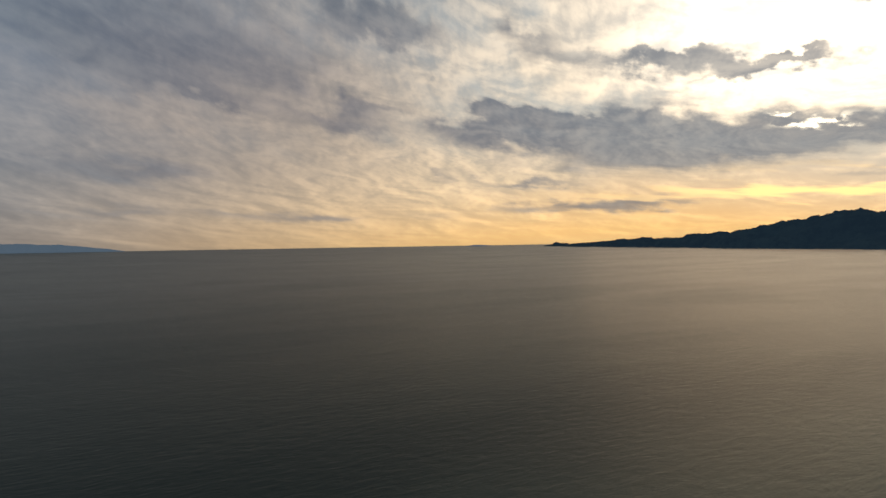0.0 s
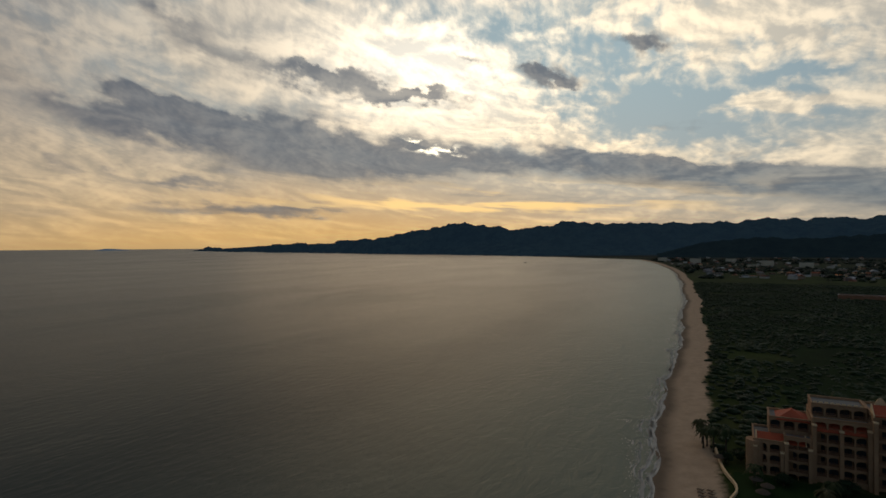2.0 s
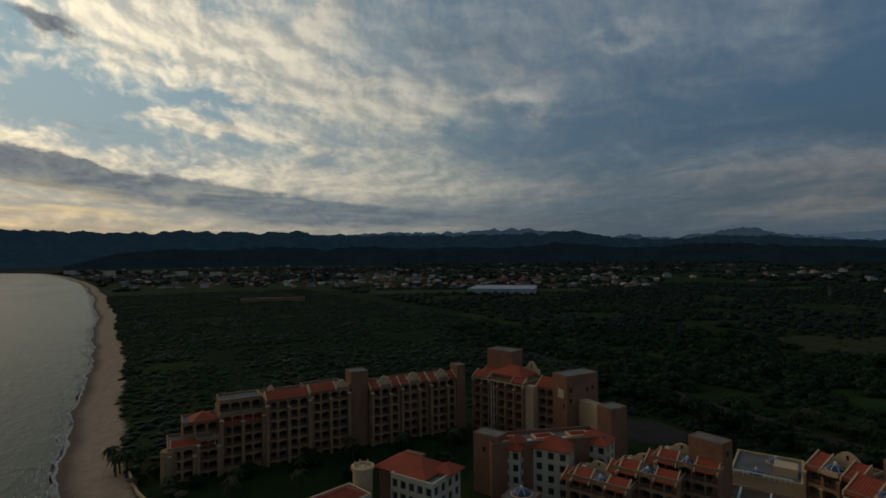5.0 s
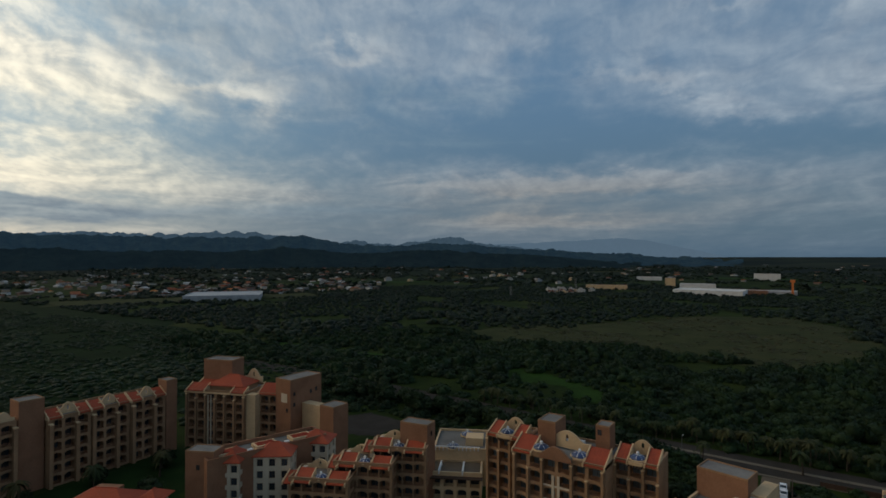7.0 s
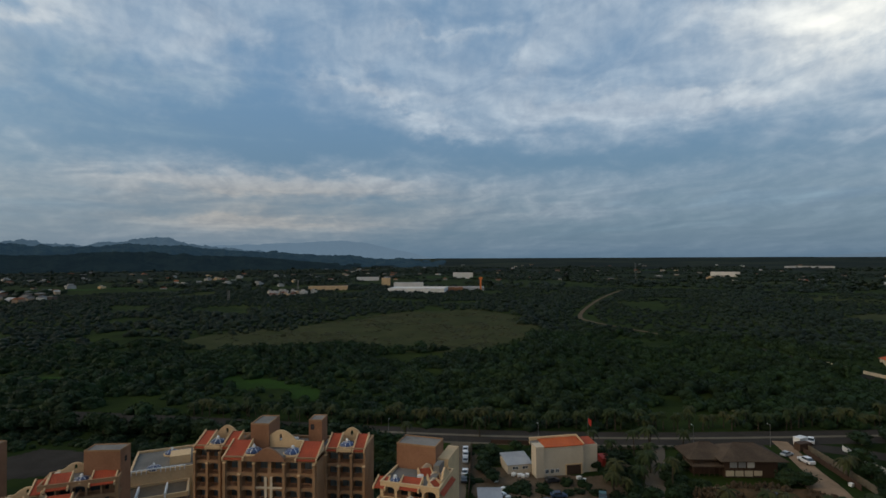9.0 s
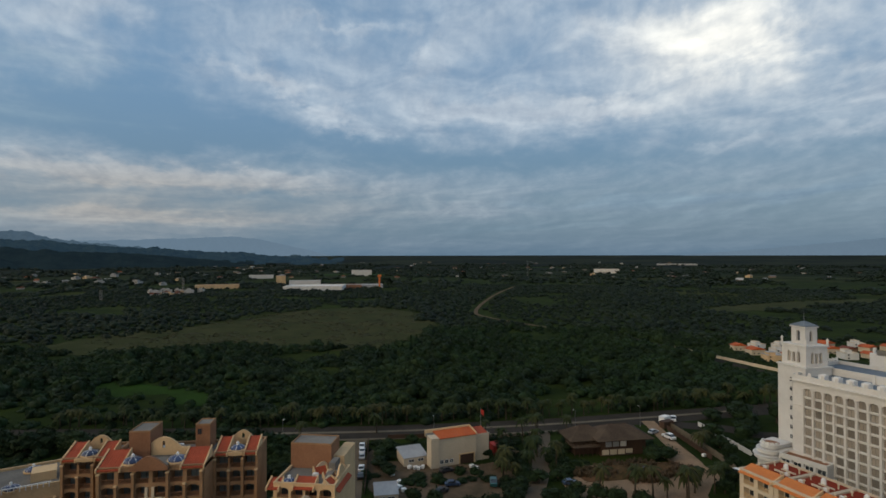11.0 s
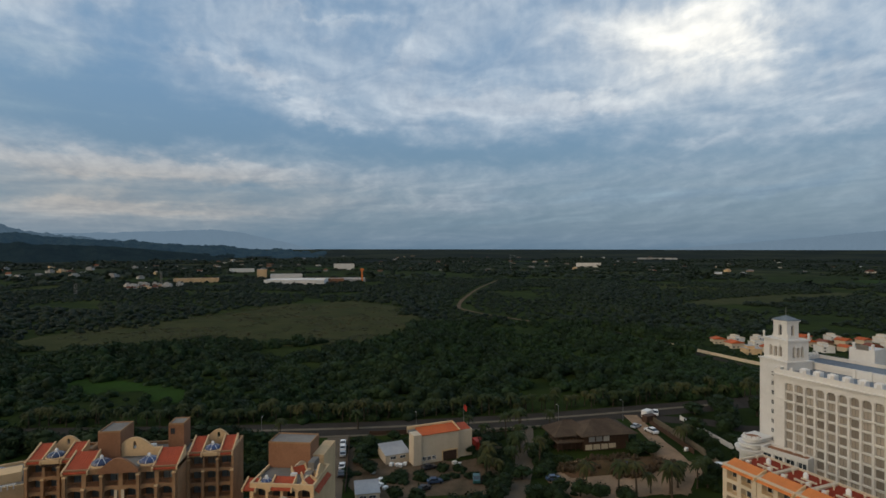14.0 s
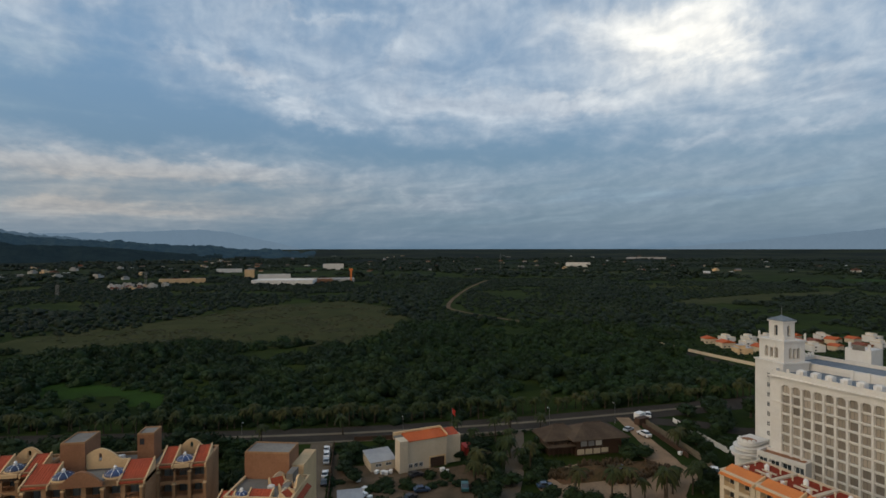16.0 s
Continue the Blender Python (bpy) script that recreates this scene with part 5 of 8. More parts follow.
def resort_white():
    b = thing("apartment_building", "cream-walled resort block with red hipped roofs and roof terraces", "building", group="resort apartment blocks")
    block(b, (-124.5, 84, 0), 72, 32, 9, 15.2, STUCCO_TERRA, floor_mat=TERRACE, parapet=0.9)
    s = Shape()
    m = pose(-124.5, 84, 0, 0, 0, 72)
    for i in range(3):
        s.box(3 + i * 10, 2.4, 15.2, 9 + i * 10, 6.4, 16.0)
    part("planter", s.mesh("planter", STUCCO_CREAM), b, m)
    part("planter_bed", Shape().box(3.6, 3, 16.0, 8.4, 5.8, 16.08).box(13.6, 3, 16.0, 18.4, 5.8, 16.08).box(23.6, 3, 16.0, 28.4, 5.8, 16.08).mesh("planter_bed", TERRACE_RED), b, m)
    for x, y, w, t in ((-124.5, 87.2, 5.0, 34), (-120.8, 94.7, 9.4, 36), (-119.6, 108.2, 8.6, 27)):
        q = block(b, (x, y, 0), t, w, 7.5, 14.6, STUCCO_WHITE, {"front": dict(WIN, floors=4, bays=max(2, int(w / 2.6))), "right": dict(WIN, floors=4, bays=2, depth=1.2)}, parapet=0)
        hip_roof(b, q, 0, 0, w, 7.5, 14.7, 2.5)
    shaft(b, pose(-131.5, 82.6, 0, 0, 0, 26), 0, 0, 7.6, 5.0, 0, 17.4, windows=[("front", 3.4, 13.0)])
    roof_clutter(b, m, [(11, 1.5, 15.2), (21, 1.5, 15.2)])
    return b


def resort_court():
    b = thing("apartment_building", "cream resort block with red hipped roof and round turret", "building", group="resort apartment blocks")
    t = 28
    m = block(b, (-127.5, 56.5, 0), t, 12.5, 12, 12.6, STUCCO_WHITE, {"front": dict(WIN, floors=4, bays=5), "right": dict(WIN, floors=4, bays=4)}, parapet=0.6)
    hip_roof(b, m, -6, 1.2, 9.5, 11.8, 13.2, 2.9)
    part("wing_wall", Shape().box(-5.8, 2.6, 0, 0, 14.6, 13.3).mesh("wing_wall", STUCCO_TERRA), b, m)
    hip_roof(b, m, 8.2, 6.4, 13.2, 12.3, 13.3, 1.7)
    part("upper_room", Shape().box(7.8, 6.4, 12.6, 13.0, 12.1, 13.2).mesh("upper_room", STUCCO_WHITE), b, m)
    tur = Shape().turned([(2.5, 0), (2.5, 13.0), (2.9, 13.2), (2.9, 13.9), (2.2, 14.0), (2.2, 13.5)], sides=18)
    part("turret", tur.mesh("turret", STUCCO_CREAM), b, pose(-133.5, 51.5, 0))
    s = Shape()
    for i in range(6):
        a = math.pi * i / 3
        s.box(1.9 * math.cos(a) - 0.25, 1.9 * math.sin(a) - 0.25, 13.6, 1.9 * math.cos(a) + 0.25, 1.9 * math.sin(a) + 0.25, 14.8, 0.12)
    part("turret_crown", s.mesh("turret_crown", STUCCO_CREAM), b, pose(-133.5, 51.5, 0))
    block(b, (-131.5, 47.5, 0), -73.6, 19, 8.5, 10.4, STUCCO_WHITE, {"right": dict(WIN, floors=3, bays=3), "back": dict(WIN, floors=3, bays=7)}, floor_mat=PAVING, parapet=0.7, coping=STUCCO_CREAM)
    hip_roof(b, pose(-131.5, 47.5, 0, 0, 0, -73.6), 1.0, 1.4, 15.0, 7.6, 11.1, 1.6)
    # dome kiosk between the blocks
    shaft(b, pose(-108.6, 76, 0, 0, 0, 30), 0, 0, 7, 7, 0, 10.2)
    glass_dome(b, pose(-108.6, 76, 0, 0, 0, 30), 3.5, 3.5, 10.5, 2.3)
    curved_gable(b, pose(-110.5, 69, 0, 0, 0, 30), 0, 7, 0, 0, 11.5)
    return b


resort_a()
resort_b()
resort_terraces()
resort_deck()
resort_west()
resort_corner()
resort_white()
resort_court()


# ---- the white hotel and its annex ----
def hotel():
    b = thing("hotel", "white high-rise hotel with arched bays, roof parapets and a bell tower", "hotel")
    t = -73  # the long front looks west
    bay = dict(ow=2.05, oh=2.3, sill=0.2, arch=0.0, top_arch=1.0, depth=0.55, floors=10, h=2.7, z0=1.9, glass=HOTEL_GLASS, frame=TERRACE)
    m = block(b, (116.6, 141.5, 0), t, 51.84, 15, 31.0, HOTEL_WHITE, {"front": dict(bay, bays=17, margin=2.8)}, floor_mat=ROOF_BLUE, parapet=1.0, coping=HOTEL_WHITE)
    step = 2.72
    pil = Shape().box(-0.2, -0.16, 0, 0.2, 0.0, 28.4).mesh("pilaster", HOTEL_WHITE)
    for i in range(18):
        part("pilaster", pil, b, m @ Matrix.Translation((2.8 + i * step, 0, 0)))
    part("cornice", Shape().box(-0.5, -0.6, 30.3, 52.4, 0.0, 30.7).mesh("cornice", HOTEL_WHITE), b, m)
    part("belt_course", Shape().box(-0.2, -0.32, 23.45, 52.2, 0.0, 23.8).mesh("belt_course", HOTEL_WHITE), b, m)
    mer = Shape().box(-0.45, 0, 32.1, 0.45, 0.4, 33.0, 0.1).mesh("merlon", HOTEL_WHITE)
    for i in range(15):
        part("merlon", mer, b, m @ Matrix.Translation((1.2 + i * 3.5, 0, 0)))
    chill = Shape().box(-0.9, -0.9, 0.2, 0.9, 0.9, 1.7).tube(0, 0, 1.7, 1.9, 0.7).box(-0.8, -0.8, 0, -0.6, 0.8, 0.2).box(0.6, -0.8, 0, 0.8, 0.8, 0.2).mesh("chiller", WHITE_PAINT)
    for i in range(9):
        part("chiller", chill, b, m @ Matrix.Translation((6.5 + i * 3.6, 3.2, 31.0)))
    # the inner roof wall, its piers and the lift block
    part("roof_wall", Shape().box(14, 11.5, 31, 52, 12.1, 33.2).mesh("roof_wall", HOTEL_WHITE), b, m)
    for i in range(10):
        part("roof_pier", Shape().box(14.4 + i * 3.8, 11.1, 31, 15.0 + i * 3.8, 11.5, 33.6).mesh("roof_pier", HOTEL_WHITE), b, m)
    block(b, (128.6, 149, 0), t, 50, 14, 32.0, HOTEL_WHITE, {"back": dict(bay, bays=16, margin=2.8)}, floor_mat=ROOF_BLUE, parapet=0.9, coping=HOTEL_WHITE)
    back = pose(128.6, 149, 0, 0, 0, t)
    for i in range(8):
        part("merlon", mer, b, back @ Matrix.Translation((-0.4, 1.4 + i * 1.7, 0.9)))
    s = Shape().box(4, 22.5, 0, 11, 29, 35.4).box(4.6, 23.1, 35.4, 5.2, 23.7, 37.0).box(9.8, 23.1, 35.4, 10.4, 23.7, 37.0)
    part("lift_block", s.mesh("lift_block", HOTEL_WHITE), b, back)
    part("lift_louvre", Shape().box(6, 22.42, 35.0, 9.4, 22.5, 36.6).mesh("lift_louvre", TERRACE), b, back)
    part("link_roof", Shape().box(0, 14, 0, 30, 23, 29.4).mesh("link_roof", HOTEL_WHITE), b, back)
    # bell tower
    w = pose(120.4, 141.2, 0, 0, 0, 6) @ Matrix.Diagonal((0.82, 0.9, 1, 1))
    part("tower_shaft", Shape().box(0, 0, 0, 11.2, 10.6, 33.2).mesh("tower_shaft", HOTEL_WHITE), b, w)
    wm, pm = window_meshes(1.05, 1.4, HOTEL_WHITE, GLASS)
    for k in range(7):
        win = part("window", wm, b, w @ pose(-0.03, 5.4, 11.9 + k * 2.8, 0, 0, 270))
        part("pane", pm, win)
    part("tower_balcony", Shape().box(-0.7, 4.5, 28.0, 0, 6.3, 28.2).box(-0.7, 4.5, 28.2, -0.6, 6.3, 28.9).mesh("tower_balcony", HOTEL_WHITE), b, w)
    part("tower_cornice", Shape().box(-0.35, -0.35, 33.2, 11.55, 10.95, 33.6).mesh("tower_cornice", HOTEL_WHITE), b, w)
    s, spots = Shape(), []
    for side, a in SIDES.items():
        c = {"front": (1.2, 0.8), "right": (10.4, 0.8), "back": (10.4, 10.0), "left": (1.2, 10.0)}[side]
        spots += pierced(s, 9.2, 33.6, 1, 5.6, 3, 1.3, 3.2, 0.9, 1.0, 0.8, w @ pose(c[0], c[1], 0, 0, 0, a), 1.9)
    part("belfry", s.mesh("belfry", HOTEL_WHITE, weld=True), b)
    # darker panels back the arches, standing in for the shade inside the belfry
    dark = Shape().prism(arch_points(0, 0.6, 0.05, 3.1, 1.0), 0.02, lambda p, q, d: (p, d, q)).mesh("louvre", HOTEL_GLASS)
    for q, _, _ in spots:
        part("louvre", dark, b, q)
    for side, a in (("front", 0), ("left", 270)):
        c = {"front": (1.2, 0.8), "left": (1.2, 10.0)}[side]
        arch = Shape().prism(arch_points(4.6, 1.5, 37.4, 39.0, 1.0), 0.12, lambda p, q, d: (p, -0.12 + d, q))
        part("belfry_arch", arch.mesh("belfry_arch", HOTEL_WHITE), b, w @ pose(c[0], c[1], 0, 0, 0, a))
    part("belfry_roof", Shape().box(0.8, 0.4, 39.2, 10.8, 10.4, 39.7).mesh("belfry_roof", HOTEL_WHITE), b, w)
    for x, y in ((1.2, 0.8), (10.4, 0.8), (1.2, 10.0), (10.4, 10.0)):
        part("pinnacle", Shape().tube(x, y, 39.7, 40.9, 0.35, 0.3, 8).turned([(0.4, 40.9), (0.42, 41.2), (0.05, 41.7)], x, y, 8).mesh("pinnacle", HOTEL_WHITE), b, w)
    s, spots = Shape(), []
    for side, a in SIDES.items():
        c = {"front": (3.2, 2.8), "right": (8.4, 2.8), "back": (8.4, 8.0), "left": (3.2, 8.0)}[side]
        spots += pierced(s, 5.2, 39.7, 1, 5.0, 1, 1.3, 3.2, 0.9, 1.0, 0.7, w @ pose(c[0], c[1], 0, 0, 0, a))
    part("lantern_stage", s.mesh("lantern_stage", HOTEL_WHITE, weld=True), b)
    dark = Shape().prism(arch_points(0, 0.63, 0.05, 3.15, 1.0), 0.02, lambda p, q, d: (p, d, q)).mesh("opening", GLASS)
    for q, _, _ in spots:
        part("opening", dark, b, q)
    part("lantern_cornice", Shape().box(2.8, 2.4, 44.7, 8.8, 8.4, 45.0).mesh("lantern_cornice", HOTEL_WHITE), b, w)
    hip_roof(b, w, 3.0, 2.6, 8.6, 8.2, 45.2, 1.3, ROOF_BLUE, 0.2)
    part("finial", Shape().tube(5.8, 5.4, 46.4, 49.0, 0.1, 0.05, 6).mesh("finial", STEEL), b, w)
    # curved white terrace with planters at the tower's foot
    q = pose(113.4, 146.2, 0, 0, 0, -70)
    for k, (wide, z) in enumerate(((1.22, 7.0), (1.0, 8.5), (0.76, 9.9))):
        rim = [(3.4 * wide * math.cos(a), 4.0 * wide * math.sin(a)) for a in [math.pi * (1 + i / 12) for i in range(13)]] + [(3.4 * wide, 5.5), (-3.4 * wide, 5.5)]
        lip = [(p * 1.07, r * 1.07 if r < 5 else r) for p, r in rim]
        part("terrace", Shape().prism(rim, 0.9, lambda p, r, d, z=z: (p, r, d + z)).mesh("terrace", HOTEL_WHITE), b, q)
        part("terrace_lip", Shape().prism(lip, 0.18, lambda p, r, d, z=z: (p, r, d + z + 0.9)).mesh("terrace_lip", HOTEL_WHITE), b, q)
    part("terrace_floor", Shape().tube(0, 0, 10.98, 11.0, 2.2, sides=16).mesh("terrace_floor", STUCCO_TERRA), b, q)
    part("terrace_base", Shape().box(-2.6, -2.2, 0, 2.6, 5.4, 8.7).mesh("terrace_base", HOTEL_WHITE), b, q)
    for i in range(6):
        a = math.pi * (1.08 + 0.84 * i / 5)
        part("planter", Shape().box(-0.5, -0.3, 10.98, 0.5, 0.3, 11.6, 0.1).mesh("planter", HOTEL_WHITE), b, q @ pose(2.1 * math.cos(a), 2.5 * math.sin(a), 0, 0, 0, math.degrees(a) + 90))
    # low wing at its foot
    block(b, (111.5, 140.5, 0), -66, 12, 5, 9.6, HOTEL_WHITE, {"front": dict(ow=2.4, oh=2.0, sill=0.6, arch=0, depth=0.6, floors=1, bays=4)}, floor_mat=STUCCO_TERRA, parapet=0.6, coping=HOTEL_WHITE)
    return b


def annex():
    b = thing("hotel_annex", "cream hotel wing with orange tiled roofs and red terrace", "building")
    t = -76
    loggia = dict(ow=2.7, oh=2.3, sill=0.3, arch=0.0, depth=1.7, floors=4, h=3.1, rail=STUCCO_CREAM)
    for i in range(4):
        x, y = 84.2 + i * 2.0 + 0.2 * i, 119.0 - i * 8.4
        m = block(b, (x, y, 0), t, 8.6, 13.5, 15.2, STUCCO_WHITE, {"front": dict(loggia, bays=2, margin=0.6), "left": dict(loggia, bays=1, margin=4.0)}, floor_mat=TERRACE_RED, parapet=0.35, coping=STUCCO_WHITE)
        lean_to(b, m, 0.2, 8.2, -0.7, 3.6, 14.9, 16.3, ROOF_ORANGE, copings=False)
        part("roof_cheek", Shape().prism([(-0.7, 14.7), (-0.7, 15.2), (3.6, 16.7), (3.6, 15.3)], 0.25, lambda p, q, d: (8.25 + d, p, q)).mesh("roof_cheek", STUCCO_CREAM), b, m)
        part("terrace_wall", Shape().box(0.2, 3.7, 15.2, 8.4, 3.9, 16.2).mesh("terrace_wall", TERRACE_RED), b, m)
        roof_clutter(b, m @ Matrix.Scale(0.72, 4), [(2.6, 8.4, 21.1), (9.4, 9.6, 21.1)])
        tank = Shape().turned([(0.45, 0), (0.5, 0.3), (0.5, 1.2), (0.2, 1.6)], sides=10).mesh("water_tank", WHITE_PAINT)
        for px, py in ((4.4, 9.6),):
            part("water_tank", tank, b, m @ Matrix.Translation((px, py, 15.2)))
        for px, py, ph in ((1.2, 5.0, 0.9), (2.4, 6.2, 0.7), (6.4, 5.2, 0.9), (7.4, 6.6, 0.8), (1.4, 9.8, 0.7), (6.9, 10.6, 0.9), (3.4, 11.2, 0.7)):
            part("roof_vent", Shape().turned([(0.16, 15.2), (0.16, 15.2 + ph), (0.3, 15.24 + ph), (0.26, 15.46 + ph), (0.05, 15.55 + ph)], px, py, 8).mesh("roof_vent", STUCCO_WHITE), b, m)
        part("duct", Shape().box(3.6, 6.8, 15.3, 6.0, 7.2, 15.7).box(3.8, 8.8, 15.3, 7.2, 9.1, 15.6).mesh("duct", STUCCO_WHITE), b, m)
    return b


hotel()
annex()


# ---- roads, yards and fields ----
def inside(poly, x, y):
    x, y = np.asarray(x, float), np.asarray(y, float)
    hit = np.zeros(x.shape, bool)
    for a, b in zip(poly, poly[1:] + poly[:1]):
        if a[1] != b[1]:
            hit ^= ((a[1] > y) != (b[1] > y)) & (x < (b[0] - a[0]) * (y - a[1]) / (b[1] - a[1]) + a[0])
    return hit


def wobble(x, y, scale, seed=0.0):
    """Cheap smooth noise on arrays, about -1 to 1."""
    x, y = np.asarray(x, float) / scale, np.asarray(y, float) / scale
    out = np.zeros(x.shape)
    for k, (a, b, c) in enumerate(((1.0, 0.6, 0.3), (-0.7, 1.1, 1.9), (1.9, -1.3, 4.1), (0.4, 2.3, 2.2), (-2.6, -1.7, 5.3))):
        out += np.sin(a * x + b * y + c + seed + 1.3 * np.sin(0.7 * b * x - a * y + seed)) / (1 + 0.5 * k)
    return out / 2.6


def sheet(name, poly, cell, mat, above, label, category, edge=0.0, seed=0.0):
    """A patch of ground inside an outline, with a ragged edge if wanted."""
    p = np.array(poly, float)
    x0, y0 = p.min(0) - cell
    x1, y1 = p.max(0) + cell
    nx, ny = int((x1 - x0) / cell) + 2, int((y1 - y0) / cell) + 2
    X, Y = np.meshgrid(x0 + np.arange(nx) * cell, y0 + np.arange(ny) * cell, indexing="ij")
    Z = ground_height(X, Y) + above
    cx, cy = X[:-1, :-1] + cell / 2, Y[:-1, :-1] + cell / 2
    ox, oy = edge * wobble(cx, cy, edge * 2.2 + 1, seed), edge * wobble(cx, cy, edge * 2.0 + 1, seed + 9)
    keep = inside(poly, cx + ox, cy + oy)
    i, j = np.nonzero(keep)
    faces = np.stack([i * ny + j, (i + 1) * ny + j, (i + 1) * ny + j + 1, i * ny + j + 1], -1)
    used, back = np.unique(faces, return_inverse=True)
    verts = np.stack([X, Y, Z], -1).reshape(-1, 3)[used]
    return tagged(new(name, mesh_of(name, verts, back.reshape(-1, 4), mat)), label, category, kind="structure")


def strip(name, line, width, mat, above, label, category, thick=0.0):
    """A band along a line of points."""
    line = [Vector((*p, 0)) for p in line]
    dense = []
    for k in range(len(line) - 1):
        p0, p1, p2, p3 = line[max(k - 1, 0)], line[k], line[k + 1], line[min(k + 2, len(line) - 1)]
        for i in range(10):
            t = i / 10
            dense.append(0.5 * ((2 * p1) + (p2 - p0) * t + (2 * p0 - 5 * p1 + 4 * p2 - p3) * t * t + (3 * p1 - p0 - 3 * p2 + p3) * t ** 3))
    dense.append(line[-1])
    v, f = [], []
    for k, q in enumerate(dense):
        d = (dense[min(k + 1, len(dense) - 1)] - dense[max(k - 1, 0)]).normalized()
        nrm = Vector((-d.y, d.x, 0)) * width / 2
        for s in (1, -1):
            w = q + nrm * s
            z = float(ground_height(w.x, w.y)) + above
            v += [(w.x, w.y, z), (w.x, w.y, z - max(thick, 0.02))]
        if k:
            a, b = 4 * (k - 1), 4 * k
            f += [(a, a + 2, b + 2, b), (a + 1, a, b, b + 1), (a + 2, a + 3, b + 3, b + 2)]
    f += [(0, 1, 3, 2), (b, b + 2, b + 3, b + 1)]
    return tagged(new(name, mesh_of(name, v, f, mat)), label, category, kind="structure")


FIELDS = []
ROAD = [(-420, 214), (-200, 212), (-48, 200), (4, 197), (60, 198), (105, 202), (150, 207), (210, 216), (300, 230), (420, 236)]
strip("road_estate", [(188, 420), (193, 372), (198, 340), (203, 300), (211, 258), (222, 222)], 6.5, ASPHALT, 0.1, "narrow road along the estate wall", "road")
strip("road", ROAD, 14.0, ASPHALT, 0.06, "two-lane asphalt road behind the resort", "road", 0.2)
strip("road_median", [(-48, 200.2), (4, 197.2), (60, 198.2), (105, 202.2), (150, 207.2)], 1.8, KERB, 0.16, "narrow pale median of the road", "road", 0.2)
for side, nm in ((-7.6, "pavement_south"),):
    strip(nm, [(-200, 212 + side), (-48, 200 + side), (4, 197 + side), (60, 198 + side), (92, 200.6 + side)], 1.3, KERB, 0.2, "pale concrete kerb and footway along the road", "pavement", 0.25)
strip("lane_parking", [(-9.0, 104), (-9.0, 150), (-8.6, 190)], 7.0, PAVING, 0.07, "paved service lane with parked cars", "road")
strip("drive_yard", [(36, 130), (39, 138), (43.5, 148), (47.5, 158), (53, 175), (58, 191)], 5.5, PAVING, 0.07, "curving paved drive to the road", "road")
strip("drive_hotel", [(100, 200), (112, 192), (126, 186), (134, 178), (148, 174)], 8.0, ASPHALT, 0.07, "asphalt hotel drive", "road")
strip("road_far", [(146, 457), (108, 540), (105, 600), (146, 745), (200, 900), (265, 1058)], 4.5, TRACK, 0.3, "pale unpaved road winding through scrub", "road")
strip("road_side", [(82, 134), (92, 146), (96, 158), (97.5, 172), (100, 186), (102, 198)], 5.0, DIRT, 0.075, "sandy track along the fence", "road")
sheet("yard", [(-4, 142), (40, 140), (40, 164), (22, 166), (2, 168), (-4, 186), (-5, 150)], 0.5, TRACK, 0.05, "sandy dirt yard with tyre tracks", "ground", 3.0)
sheet("clearing", [(50, 134), (86, 134), (97, 146), (99, 168), (92, 168), (90, 158), (62, 160), (52, 150)], 0.5, DIRT, 0.05, "bare sandy clearing", "ground", 3.0, 2.0)
sheet("meadow", [(-239, 393), (-192, 473), (-114, 610), (-4, 670), (49, 567), (30, 369), (-22, 370), (-111, 405), (-151, 371)], 3, MEADOW, 0.12, "dry yellow-green marsh meadow", "meadow", 24.0)
sheet("meadow_green", [(-155, 288), (-110, 278), (-75, 252), (-72, 240), (-95, 250), (-140, 270)], 3, GREEN_MEADOW, 0.12, "bright green wet grass", "meadow", 9.0)
sheet("meadow_strip", [(-360, 268), (-264, 280), (-200, 284), (-200, 274), (-264, 266), (-360, 256)], 4, GREEN_MEADOW, 0.12, "bright green wet grass", "meadow", 9.0, 4.0)
sheet("field_east", [(340, 560), (420, 560), (560, 620), (700, 660), (690, 700), (520, 660), (400, 610)], 8, MEADOW, 0.15, "dry yellow-green field", "meadow", 14.0, 6.0)
rng_field = random.Random(8)
for i, (a, r) in enumerate(((-50, 1350), (-41, 1750), (-32, 1500), (-24, 2050), (-14, 1600), (-6, 2200), (4, 1750), (16, 2250), (30, 1650), (41, 1350), (52, 1250), (-46, 2400), (-18, 2500), (58, 900))):
    fx, fy = -math.sin(radians(a)) * r, math.cos(radians(a)) * r
    hw, hd, tw_ = rng_field.uniform(70, 190), rng_field.uniform(22, 60), radians(a + rng_field.uniform(-12, 12))
    quad = [(fx + p * hw * math.cos(tw_) - q * hd * math.sin(tw_), fy + p * hw * math.sin(tw_) + q * hd * math.cos(tw_)) for p, q in ((-1, -1), (1, -1), (1, 1), (-1, 1))]
    FIELDS.append(quad)
    sheet("field", quad, 12, GREEN_MEADOW if i % 3 == 0 else MEADOW, 0.6, "far field between woods on the plain", "field", 16.0, i)
sheet("scrub_west", [(-1000, -40), (-720, -15), (-420, 2), (-260, 14), (-215, 40), (-215, 150), (-300, 240), (-600, 330), (-900, 320), (-1000, 100)], 9, SCRUB, 0.1, "dark green scrub behind the beach", "meadow", 24.0, 8.0)
sheet("resort_lawn", [(-176, 4), (-118, 6), (-60, 40), (-20, 100), (-60, 118), (-120, 60), (-160, 112), (-176, 108)], 2, LAWN, 0.06, "resort garden lawn", "lawn", 2.0)
sheet("resort_plaza", [(-158, 162), (-140, 150), (-130, 154), (-128, 172), (-150, 175)], 1, ASPHALT, 0.06, "paved forecourt behind the resort", "pavement", 1.0)
